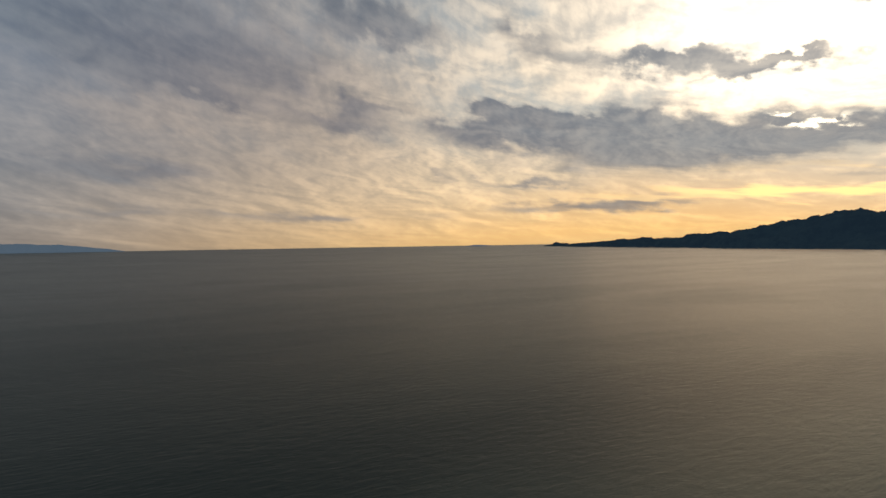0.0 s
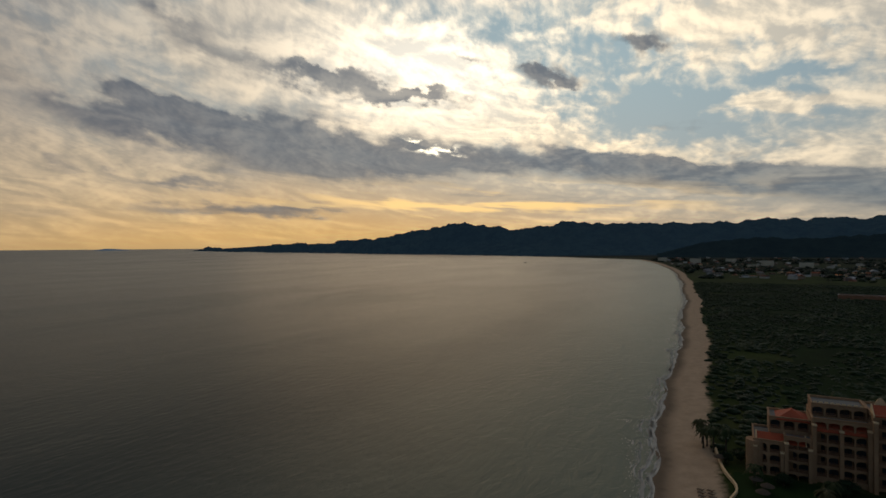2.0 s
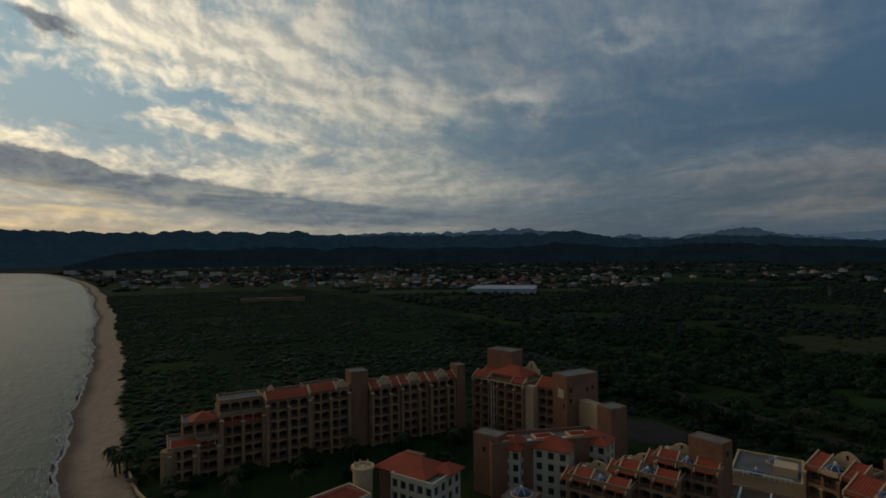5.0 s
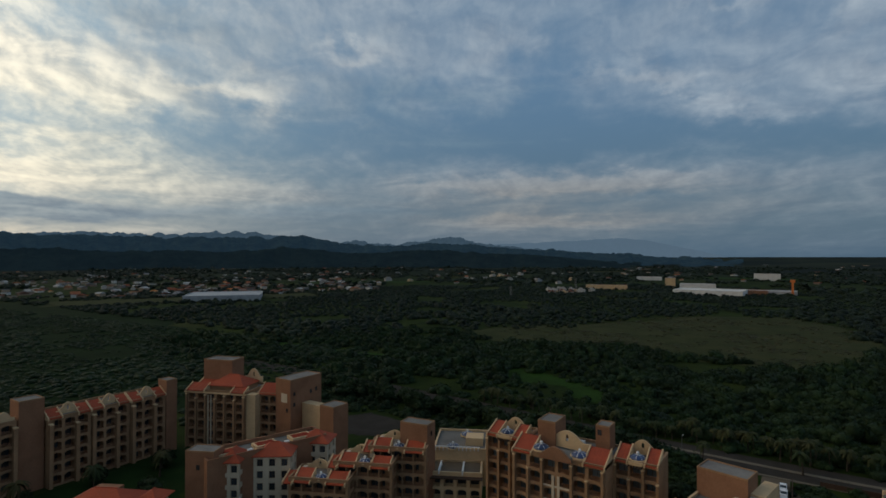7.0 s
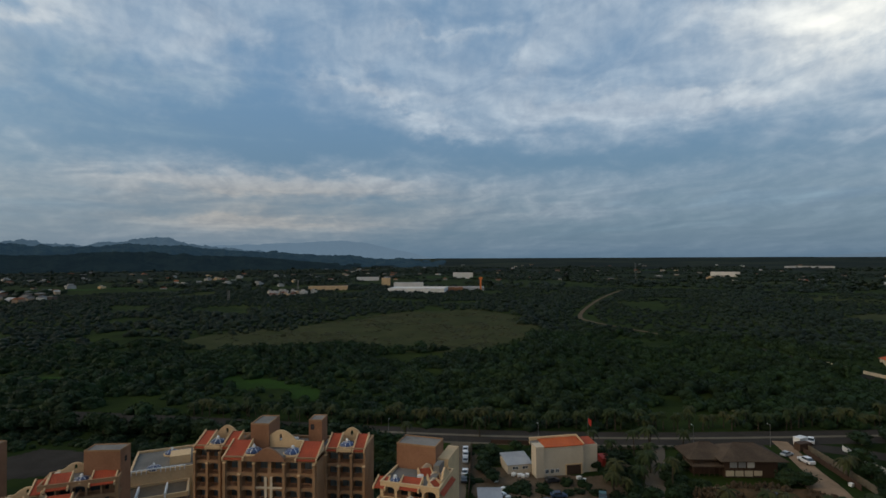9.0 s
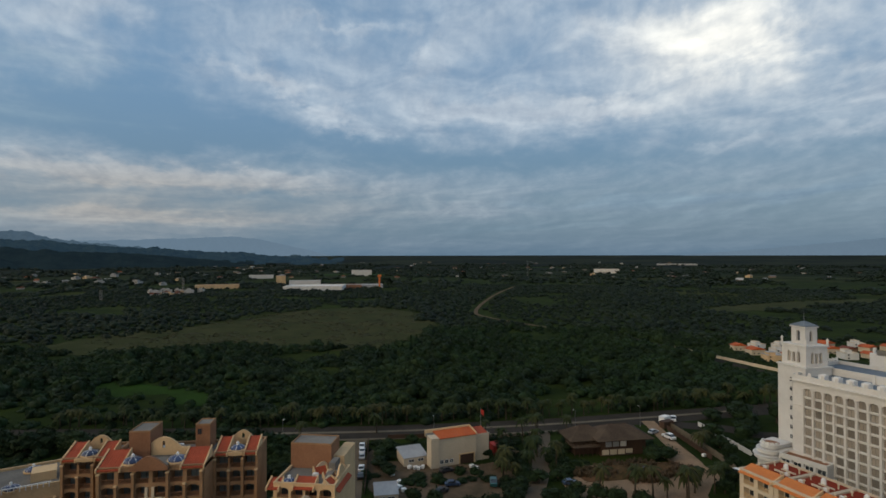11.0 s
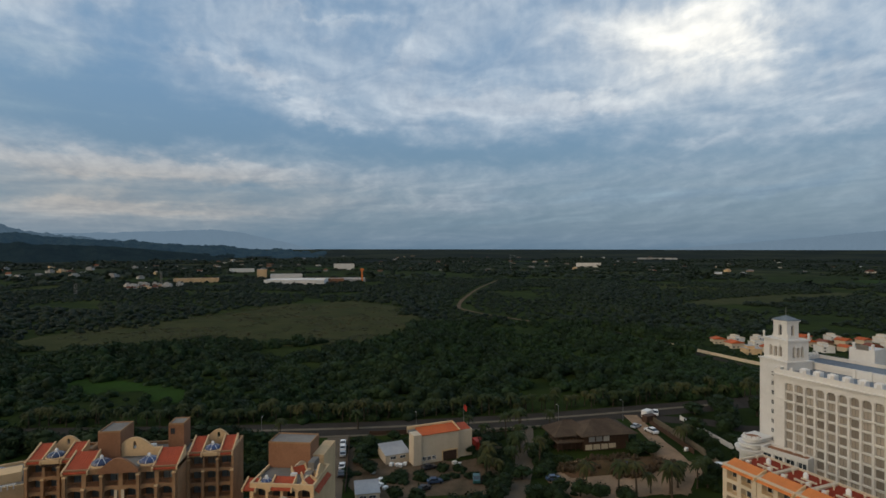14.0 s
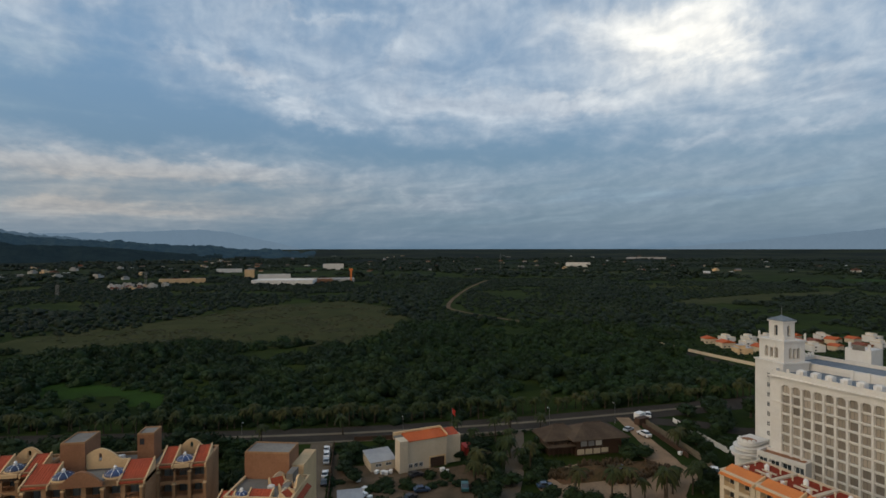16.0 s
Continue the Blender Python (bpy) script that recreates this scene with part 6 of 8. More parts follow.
strip("beach_wall", [(-196, -1.5), (-176, 1.5), (-163, 5), (-150, 3), (-120, 5), (-60, 10), (0, 14)], 0.5, STUCCO_CREAM, 0.9, "low cream garden wall along the beach", "wall", 1.2)

# foam where the waves run out: thin scalloped lines and a lace of small flecks
def foam():
    v, f = [], []
    rng = np.random.default_rng(5)
    xs = np.arange(-1500, -40, 0.8)
    base = np.interp(xs, COAST[:, 0][::-1][4:], COAST[:, 1][::-1][4:])
    base = base - shore_distance(xs, base)

    def patch(x, y0, w, d):
        z = float(lift(math.hypot(x, y0))) + 0.09
        n = len(v)
        a = rng.uniform(-0.25, 0.25)
        v.extend([(x - w, y0 - d * 0.5 + a * w, z), (x - 0.2 * w, y0 - d * rng.uniform(0.5, 0.9), z), (x + w, y0 - d * 0.4 - a * w, z), (x + w, y0 + d * 0.5 - a * w, z), (x + 0.1 * w, y0 + d * rng.uniform(0.5, 0.9), z), (x - w, y0 + d * 0.4 + a * w, z)])
        f.append((n, n + 1, n + 2, n + 3, n + 4, n + 5))

    for band, (d0, cut, most) in enumerate(((0.2, -1.2, 1.3), (-1.7, -0.7, 1.0), (-4.2, 0.1, 0.6), (-7.4, 0.6, 0.45))):
        lead = 0.8 * np.sin(xs * 0.16 + 0.4 * band) + 0.6 * np.sin(xs * 0.063 + 2 * band) + 0.35 * np.sin(xs * 0.47 + band)
        strength = wobble(xs, xs * 0 + band * 7.0, 6.0, 2.0 + band) + 0.6 * wobble(xs, xs * 0, 31.0, band)
        for x, b, l, s in zip(xs, base, lead, strength):
            if s > cut:
                patch(x, b + d0 + l, 0.5, most * min(1.0, 0.35 + s - cut))
                for k in range(4):
                    if rng.random() < 0.6:
                        patch(x + rng.uniform(-1, 1), b + d0 + l - rng.exponential(1.1), rng.uniform(0.2, 0.5), rng.uniform(0.1, 0.28))
    tagged(new("sea_foam", mesh_of("sea_foam", v, f, material("sea foam", (0.64, 0.60, 0.53), 0.9, (0.40, 0.37, 0.32), 1.5, spec=0.1))), "broken pale foam along the waterline", "foam", kind="stuff")


foam()


# ---- plants ----
RNG = np.random.default_rng(11)
ICO_V = np.array([(0, 0, -1), (0.7236, -0.5257, -0.4472), (-0.2764, -0.8506, -0.4472), (-0.8944, 0, -0.4472), (-0.2764, 0.8506, -0.4472), (0.7236, 0.5257, -0.4472),
                  (0.2764, -0.8506, 0.4472), (-0.7236, -0.5257, 0.4472), (-0.7236, 0.5257, 0.4472), (0.2764, 0.8506, 0.4472), (0.8944, 0, 0.4472), (0, 0, 1)])
ICO_F = np.array([(0, 1, 2), (1, 0, 5), (0, 2, 3), (0, 3, 4), (0, 4, 5), (1, 5, 10), (2, 1, 6), (3, 2, 7), (4, 3, 8), (5, 4, 9)])
ICO_F = np.vstack([ICO_F, [(1, 10, 6), (2, 6, 7), (3, 7, 8), (4, 8, 9), (5, 9, 10), (6, 10, 11), (7, 6, 11), (8, 7, 11), (9, 8, 11), (10, 9, 11)]])


def crown(lobes, tufts, rng, flat=0.75, tuft=0.16):
    """A unit crown: jagged lobes with leaf clumps standing out of them. Radius about 1, base at z = 0."""
    vs, fs, n = [], [], 0
    centres = []
    for k in range(lobes):
        a, r = rng.uniform(0, 2 * np.pi), rng.uniform(0.15, 0.62) if k else 0.0
        c = np.array([r * np.cos(a), r * np.sin(a), flat * rng.uniform(0.35, 0.85) * (1.15 - r)])
        size = rng.uniform(0.34, 0.55)
        v = ICO_V * size * rng.uniform(0.78, 1.22, (12, 1)) * (1, 1, 0.8) + c
        vs.append(v)
        fs.append(ICO_F + n)
        n += 12
        centres.append((c, size))
    if tufts:
        pick = rng.integers(0, lobes, tufts)
        w = rng.normal(size=(tufts, 3))
        w[:, 2] = np.abs(w[:, 2]) * 0.8
        w /= np.linalg.norm(w, axis=1)[:, None]
        c = np.array([centres[i][0] for i in pick]) + w * np.array([centres[i][1] for i in pick])[:, None] * rng.uniform(0.85, 1.25, (tufts, 1))
        tri = c[:, None] + rng.normal(size=(tufts, 3, 3)) * tuft
        vs.append(tri.reshape(-1, 3))
        fs.append(np.arange(3 * tufts).reshape(-1, 3) + n)
    return np.vstack(vs), np.vstack(fs)


def scatter(name, templates, x, y, size, height, mat, label, category, rng, sink=0.15):
    """One mesh of many crowns on the ground."""
    z = ground_height(x, y)
    pick = rng.integers(0, len(templates), len(x))
    turn = rng.uniform(0, 2 * np.pi, len(x))
    V, F, n = [], [], 0
    for k, (tv, tf) in enumerate(templates):
        i = np.nonzero(pick == k)[0]
        if not len(i):
            continue
        c, s = np.cos(turn[i])[:, None], np.sin(turn[i])[:, None]
        vx = (tv[None, :, 0] * c - tv[None, :, 1] * s) * size[i][:, None] + x[i][:, None]
        vy = (tv[None, :, 0] * s + tv[None, :, 1] * c) * size[i][:, None] + y[i][:, None]
        vz = tv[None, :, 2] * height[i][:, None] + (z[i] - sink * height[i])[:, None]
        V.append(np.stack([vx, vy, vz], -1).reshape(-1, 3))
        F.append((tf[None] + (np.arange(len(i)) * len(tv))[:, None, None] + n).reshape(-1, 3))
        n += len(i) * len(tv)
    V, F = np.vstack(V).astype(np.float32), np.vstack(F).astype(np.int32)
    me = bpy.data.meshes.new(name)
    me.vertices.add(len(V))
    me.vertices.foreach_set("co", V.ravel())
    me.loops.add(F.size)
    me.loops.foreach_set("vertex_index", F.ravel())
    me.polygons.add(len(F))
    me.polygons.foreach_set("loop_start", np.arange(0, F.size, 3, dtype=np.int32))
    me.polygons.foreach_set("loop_total", np.full(len(F), 3, np.int32))
    me.materials.append(mat)
    me.polygons.foreach_set("use_smooth", np.ones(len(F), bool))
    me.update(calc_edges=True)
    return tagged(new(name, me), label, category, kind="stuff")


def jittered(x0, y0, x1, y1, s, rng):
    X, Y = np.meshgrid(np.arange(x0, x1, s), np.arange(y0, y1, s))
    X = X + rng.uniform(-0.48, 0.48, X.shape) * s
    Y = Y + rng.uniform(-0.48, 0.48, Y.shape) * s
    return X.ravel(), Y.ravel()


MEADOW_LINE = [(-239, 393), (-192, 473), (-114, 610), (-4, 670), (49, 567), (30, 369), (-22, 370), (-111, 405), (-151, 371)]
ROAD_LINE = np.array(ROAD, float)
ESTATE_ROAD = np.array([(188, 420), (193, 372), (198, 340), (203, 300), (211, 258), (222, 222)], float)
FAR_ROAD = np.array([(146, 457), (108, 540), (105, 600), (146, 745), (200, 900), (265, 1058)], float)


def off_line(x, y, line):
    best = np.full(x.shape, 1e9)
    for a, b in zip(line[:-1], line[1:]):
        d = b - a
        t = np.clip(((x - a[0]) * d[0] + (y - a[1]) * d[1]) / (d @ d), 0, 1)
        best = np.minimum(best, np.hypot(x - a[0] - t * d[0], y - a[1] - t * d[1]))
    return best


def wooded(x, y):
    """Where the wood grows: beyond the road and behind the beach, with clearings."""
    ok = shore_distance(x, y) > 30
    ok &= (off_line(x, y, ROAD_LINE) > 9.5) & (off_line(x, y, FAR_ROAD) > 9)
    north = (y > np.interp(x, ROAD_LINE[:, 0], ROAD_LINE[:, 1])) | (x < -210)
    ok &= north & ~((x > 206) & (x < 480) & (y > 225) & (y < 352)) & (off_line(x, y, ESTATE_ROAD) > 7)
    ox, oy = 14 * wobble(x, y, 30), 14 * wobble(x, y, 28, 9.0)
    ok &= ~inside(MEADOW_LINE, x + ox, y + oy) | (wobble(x, y, 11, 3.0) > 0.93)
    ok &= ~inside([(-155, 288), (-110, 278), (-75, 252), (-72, 240), (-95, 250), (-140, 270)], x, y)
    ok &= ~inside([(-360, 268), (-264, 280), (-200, 284), (-200, 274), (-264, 266), (-360, 256)], x, y)
    for quad in FIELDS:
        ok &= ~inside(quad, x, y)
    ok &= ~inside([(340, 560), (420, 560), (560, 620), (700, 660), (690, 700), (520, 660), (400, 610)], x, y)
    return ok


fine_crowns = [crown(9, 170, RNG, 0.8, 0.095) for _ in range(6)]
mid_crowns = [crown(6, 24, RNG, 0.75, 0.085) for _ in range(5)]
far_crowns = [crown(2, 8, RNG, 0.6, 0.2) for _ in range(4)]

gx, gy = jittered(-420, 205, 520, 520, 6.8, RNG)
gr_ = np.hypot(gx, gy)
ok = wooded(gx, gy) & (gr_ < 470) & (np.degrees(np.arctan2(-gx, gy)) < 62) & (np.degrees(np.arctan2(-gx, gy)) > -58) & (wobble(gx, gy, 34, 5.0) + 0.4 * wobble(gx, gy, 9, 1.0) > -0.62)
gx, gy = gx[ok], gy[ok]
sz = (4.2 + 1.6 * np.clip(wobble(gx, gy, 40, 2.0), -1, 1)) * RNG.uniform(0.5, 1.5, len(gx))
scatter("woodland", fine_crowns, gx, gy, sz, sz * RNG.uniform(0.75, 1.25, len(gx)), LEAF_DARK, "dense dark green coastal woodland of rounded crowns", "woodland", RNG)

gx, gy = jittered(-1000, 120, 1100, 1150, 9.6, RNG)
gr_, ga = np.hypot(gx, gy), np.degrees(np.arctan2(-gx, gy))
ok = wooded(gx, gy) & (gr_ >= 455) & (gr_ < 1150) & (ga < 80) & (ga > -60) & (wobble(gx, gy, 60, 5.0) + 0.5 * wobble(gx, gy, 21, 1.0) > -0.5)
ok &= ~((gx < -215) & (gy < 300))
gx, gy = gx[ok], gy[ok]
sz = (4.6 + 1.8 * np.clip(wobble(gx, gy, 70, 2.0), -1, 1)) * RNG.uniform(0.7, 1.4, len(gx))
scatter("woodland_mid", mid_crowns, gx, gy, sz, sz * RNG.uniform(0.8, 1.3, len(gx)) * 0.85, LEAF_FAR_HAZED, "dark green woodland thinning into scrub", "woodland", RNG)

gx, gy = jittered(-2400, -350, 2600, 3000, 26.0, RNG)
gr_, ga = np.hypot(gx, gy), np.degrees(np.arctan2(-gx, gy))
ok = wooded(gx, gy) & (gr_ >= 1130) & (gr_ < 3000) & (ga < 100) & (ga > -62) & (wobble(gx, gy, 150, 5.0) + 0.7 * wobble(gx, gy, 60, 1.0) > -0.15)
gx, gy = gx[ok], gy[ok]
sz = 13 * RNG.uniform(0.6, 1.4, len(gx))
scatter("woodland_far", far_crowns, gx, gy, sz, sz * RNG.uniform(0.5, 0.8, len(gx)), LEAF_FAR_HAZED, "far dark green woods on the plain", "woodland", RNG)

# reeds and bushes in the marsh meadow
gx, gy = jittered(-245, 360, 60, 680, 4.6, RNG)
ok = inside(MEADOW_LINE, gx, gy) & (wobble(gx, gy, 26, 4.0) + 0.6 * wobble(gx, gy, 8, 1.5) > -0.1)
gx, gy = gx[ok], gy[ok]
sz = 2.4 * RNG.uniform(0.5, 1.5, len(gx))
scatter("marsh_reeds", far_crowns, gx, gy, sz, sz * RNG.uniform(0.12, 0.4, len(gx)), LEAF_REED, "dry olive reeds and low bushes", "reeds", RNG)

# low scrub behind the beach
gx, gy = jittered(-1020, -75, -190, 340, 5.0, RNG)
d = shore_distance(gx, gy)
ok = (d > 17.5) & ~((gx > -200) & (gy > 2)) & (gy < 300 + 0.05 * gx) & ((d < 30) | (wobble(gx, gy, 38, 7.0) + 0.5 * wobble(gx, gy, 12, 2.0) > -0.55))
gx, gy, d = gx[ok], gy[ok], d[ok]
sz = np.where(d < 30, 2.5, 2.9 + 1.4 * np.clip(wobble(gx, gy, 25, 4.0), -1, 1)) * RNG.uniform(0.6, 1.5, len(gx))
scatter("beach_scrub", mid_crowns, gx, gy, sz, sz * RNG.uniform(0.35, 0.7, len(gx)), LEAF_SHRUB, "low dark green scrub behind the beach", "scrub", RNG)


# garden thicket between the resort and the road
gx, gy = jittered(-215, 138, -18, 205, 4.2, RNG)
ok = (off_line(gx, gy, ROAD_LINE) > 9.5) & (gy < np.interp(gx, ROAD_LINE[:, 0], ROAD_LINE[:, 1])) & ~inside([(-160, 162), (-141, 147), (-126, 152), (-124, 175), (-152, 178)], gx, gy)
ok &= ~((gx > -182) & (gx < -120) & (gy < 152)) & ~((gx > -104) & (gx < -66) & (gy < 154)) & ~((gx > -72) & (gx < -22) & (gy < 142)) & (wobble(gx, gy, 9, 3.0) > -0.55)
gx, gy = gx[ok], gy[ok]
sz = 2.5 * RNG.uniform(0.6, 1.5, len(gx))
scatter("garden_thicket", fine_crowns, gx, gy, sz, sz * RNG.uniform(0.6, 1.1, len(gx)), LEAF_SHRUB, "dense dark garden thicket beside the road", "shrubs", RNG)


def blade(shape, pts, widths):
    """A ribbon along points, drooping frond or leaf."""
    n = len(shape.v)
    for p, q, w in zip(pts, pts[1:] + [pts[-1]], widths):
        d = (Vector(q) - Vector(p))
        side = Vector((-d.y, d.x, 0))
        side = side.normalized() * w if side.length > 1e-6 else Vector((w, 0, 0))
        shape.v += [tuple(Vector(p) + side - Vector((0, 0, w * 0.6))), tuple(p), tuple(Vector(p) - side - Vector((0, 0, w * 0.6)))]
    for k in range(len(pts) - 1):
        a = n + 3 * k
        shape.f += [(a, a + 1, a + 4, a + 3), (a + 1, a + 2, a + 5, a + 4)]


def palm_meshes(height, seed):
    rng = random.Random(seed)
    lean = rng.uniform(-0.6, 0.6), rng.uniform(-0.6, 0.6)
    t = Shape()
    ring = []
    for k in range(7):
        s = k / 6
        x, y, z, r = lean[0] * s * s, lean[1] * s * s, height * s, 0.26 - 0.12 * s + (0.08 if k == 0 else 0)
        ring.append([(x + r * math.cos(a), y + r * math.sin(a), z) for a in [2 * math.pi * i / 7 for i in range(7)]])
    for row in ring:
        t.v += row
    for k in range(6):
        t.f += [(k * 7 + i, k * 7 + (i + 1) % 7, (k + 1) * 7 + (i + 1) % 7, (k + 1) * 7 + i) for i in range(7)]
    c = Shape()
    for i in range(20):
        a = 2 * math.pi * i / 20 + rng.uniform(-0.2, 0.2)
        up, length = rng.uniform(-0.25, 0.95), rng.uniform(2.8, 3.8)
        pts = []
        for k in range(6):
            s = k / 5
            r = length * s * (0.92 - 0.1 * s)
            pts.append((lean[0] + r * math.cos(a), lean[1] + r * math.sin(a), height + up * length * s * 0.75 - 1.25 * length * s * s * 0.72))
        blade(c, pts, [0.12, 0.42, 0.5, 0.42, 0.26, 0.05])
    return t.mesh("trunk", BARK, True), c.mesh("crown", LEAF_PALM)


PALMS = [palm_meshes(h_, k) for k, h_ in enumerate((5.2, 6.4, 7.4, 8.6))]


def palm(x, y, kind, scale, group, label="coconut palm with arching yellow-green fronds"):
    b = thing("palm_tree", label, "palm tree", (x, y, float(ground_height(x, y))), random.uniform(0, 360), group)
    b.scale = (scale, scale, scale)
    part("trunk", PALMS[kind][0], b)
    part("crown", PALMS[kind][1], b)


random.seed(4)
for i in range(104):
    x = -118 + i * 2.8 + random.uniform(-1.2, 1.2)
    y = float(np.interp(x, ROAD_LINE[:7, 0], ROAD_LINE[:7, 1])) + random.uniform(8, 13)
    if x < 175:
        palm(x, y, random.randrange(3), random.uniform(0.7, 1.05), "roadside palms", "young roadside palm with yellowing fronds")
for x, y in ((-197, -5), (-195, -3.5), (-193, -4.5), (-190, -1.5), (-186, 2), (-170, 9), (-166, 26), (-168, 44), (-166, 60), (-164, 76), (-160, 92), (-156, 24), (-150, 40)):
    palm(x, y, random.randrange(4), random.uniform(0.8, 1.15), "garden palms")
for x, y in ((70, 133), (75, 135), (80, 134), (84, 137), (89, 136), (94, 141), (66, 135), (78, 130), (51, 162), (49, 167), (46, 163), (52, 157), (37, 158), (38, 150), (35, 154), (52, 178), (50, 171), (48, 181), (66, 188), (55, 187), (104, 166), (109, 172), (58, 139), (88, 141), (-2, 196), (-28, 190), (40, 176), (36, 184), (44, 158), (34, 150), (30, 178)):
    palm(x, y, random.randrange(4), random.uniform(0.8, 1.2), "yard palms")


def tree_meshes(seed):
    rng = np.random.default_rng(seed)
    v, f = crown(12, 420, rng, 0.85, 0.085)
    r = random.Random(seed)
    t = Shape().tube(0, 0, -0.2, 1.0, 0.10, 0.07, 7)
    for k in range(5):
        a = 2 * math.pi * k / 5 + r.uniform(-0.4, 0.4)
        n = len(t.v)
        for z, rad, out in ((0.75, 0.05, 0.0), (1.35, 0.025, 0.45)):
            t.v += [(out * math.cos(a) + rad * math.cos(b), out * math.sin(a) + rad * math.sin(b), z) for b in [2 * math.pi * i / 5 for i in range(5)]]
        t.f += [(n + i, n + (i + 1) % 5, n + 5 + (i + 1) % 5, n + 5 + i) for i in range(5)]
    v = v.copy()
    v[:, 2] += 0.42
    return t.mesh("trunk", BARK), mesh_of("crown", v, f, LEAF_SHRUB)


TREES = [tree_meshes(k + 30) for k in range(5)]


def tree(x, y, r, group="yard trees"):
    b = thing("tree", "broadleaf tree with a dense dark green crown", "tree", (x, y, float(ground_height(x, y))), random.uniform(0, 360), group)
    b.scale = (r, r, r * random.uniform(0.75, 1.0))
    tr, cr = random.choice(TREES)
    part("trunk", tr, b)
    part("crown", cr, b)


YARD_TREES = [
    (0, 170, 3.4), (1.5, 176, 3.8), (-1, 164, 3.0), (2, 158, 2.6), (8, 140, 2.8), (13, 137, 3.0), (36, 160, 3.2), (38, 166, 3.0),
    (40, 172, 3.4), (33, 168, 2.2), (44, 148, 2.8), (37, 143, 3.0), (51, 160, 2.6), (53, 153, 2.4), (55, 166, 2.8), (48, 172, 3.0),
    (60, 170, 2.6), (84, 160, 3.2), (89, 161, 3.4), (87, 164, 2.6), (56, 136, 3.0), (60, 133, 3.4), (66, 131, 3.0), (44, 137, 3.0),
    (48, 134, 3.2), (52, 139, 2.6), (34, 136, 3.2), (28, 134, 3.0), (40, 150, 2.8), (41, 156, 2.8), (50, 150, 2.4), (22, 132, 3.0),
]
DRIVE_TREES = [
    (98, 141, 3.4), (92, 136, 3.0), (100, 136, 3.2), (105, 152, 3.2), (110, 160, 3.0), (112, 168, 3.4), (115, 176, 3.6), (121, 165, 3.0),
    (124, 172, 4.2), (130, 180, 4.6), (136, 190, 5.0), (128, 196, 4.0), (142, 200, 5.0), (120, 158, 3.4), (114, 152, 3.0), (150, 190, 5.0),
    (146, 178, 4.4), (-26, 150, 3.2), (-22, 156, 3.6), (-24, 164, 3.4), (-20, 146, 2.6), (-26, 172, 3.6), (-18, 178, 3.2), (-30, 160, 3.2),
    (-34, 176, 3.4), (-30, 184, 3.0), (18, 186, 2.6), (10, 184, 2.4), (22, 187, 2.4), (-186, 6, 3.0),
]
GARDEN_TREES = [
    (-182, 2, 2.4), (-172, 16, 2.6), (-172, 30, 3.0), (-171, 48, 3.4), (-170, 62, 3.2), (-169, 80, 3.6), (-166, 96, 3.8), (-160, 104, 3.4),
    (-156, 56, 3.0), (-152, 70, 3.2), (-150, 84, 3.4), (-146, 96, 3.6), (-150, 20, 2.4), (-144, 34, 2.8), (-140, 110, 3.6), (-60, 150, 4.0),
    (-72, 158, 4.0), (-50, 158, 3.6), (-86, 170, 4.0), (-64, 172, 4.0), (-44, 168, 3.6), (-96, 184, 4.0), (-76, 186, 4.0), (-110, 190, 4.0),
    (-130, 194, 4.0), (-54, 186, 3.6), (-175, 150, 4.4), (-186, 168, 5.0), (-178, 186, 4.6), (-170, 136, 3.6), (-160, 196, 4.4), (-200, 140, 4.6),
    (-204, 110, 4.2), (-206, 80, 4.0), (-205, 50, 3.6), (-204, 24, 3.2),
]
for x, y, r in YARD_TREES + DRIVE_TREES + GARDEN_TREES:
    tree(x, y, r)
for i in range(46):
    x = -34 - i * 3.9 + random.uniform(-1.5, 1.5)
    tree(x, float(np.interp(x, ROAD_LINE[:7, 0], ROAD_LINE[:7, 1])) - random.uniform(10, 19), random.uniform(3.6, 5.6), "trees south of the road")
for i in range(14):
    x = 36 + i * 3.0
    b = thing("shrub", "small clipped roadside shrub", "shrub", (x, 186.5 + 0.12 * i, float(ground_height(x, 187))), 20 * i, "roadside shrubs")
    b.scale = (1.0, 1.0, 0.9)
    part("stem", TREES[0][0], b)
    part("foliage", TREES[i % 5][1], b)


# ---- the yard beyond the resort ----
def ground_at(x, y):
    return float(ground_height(x, y))


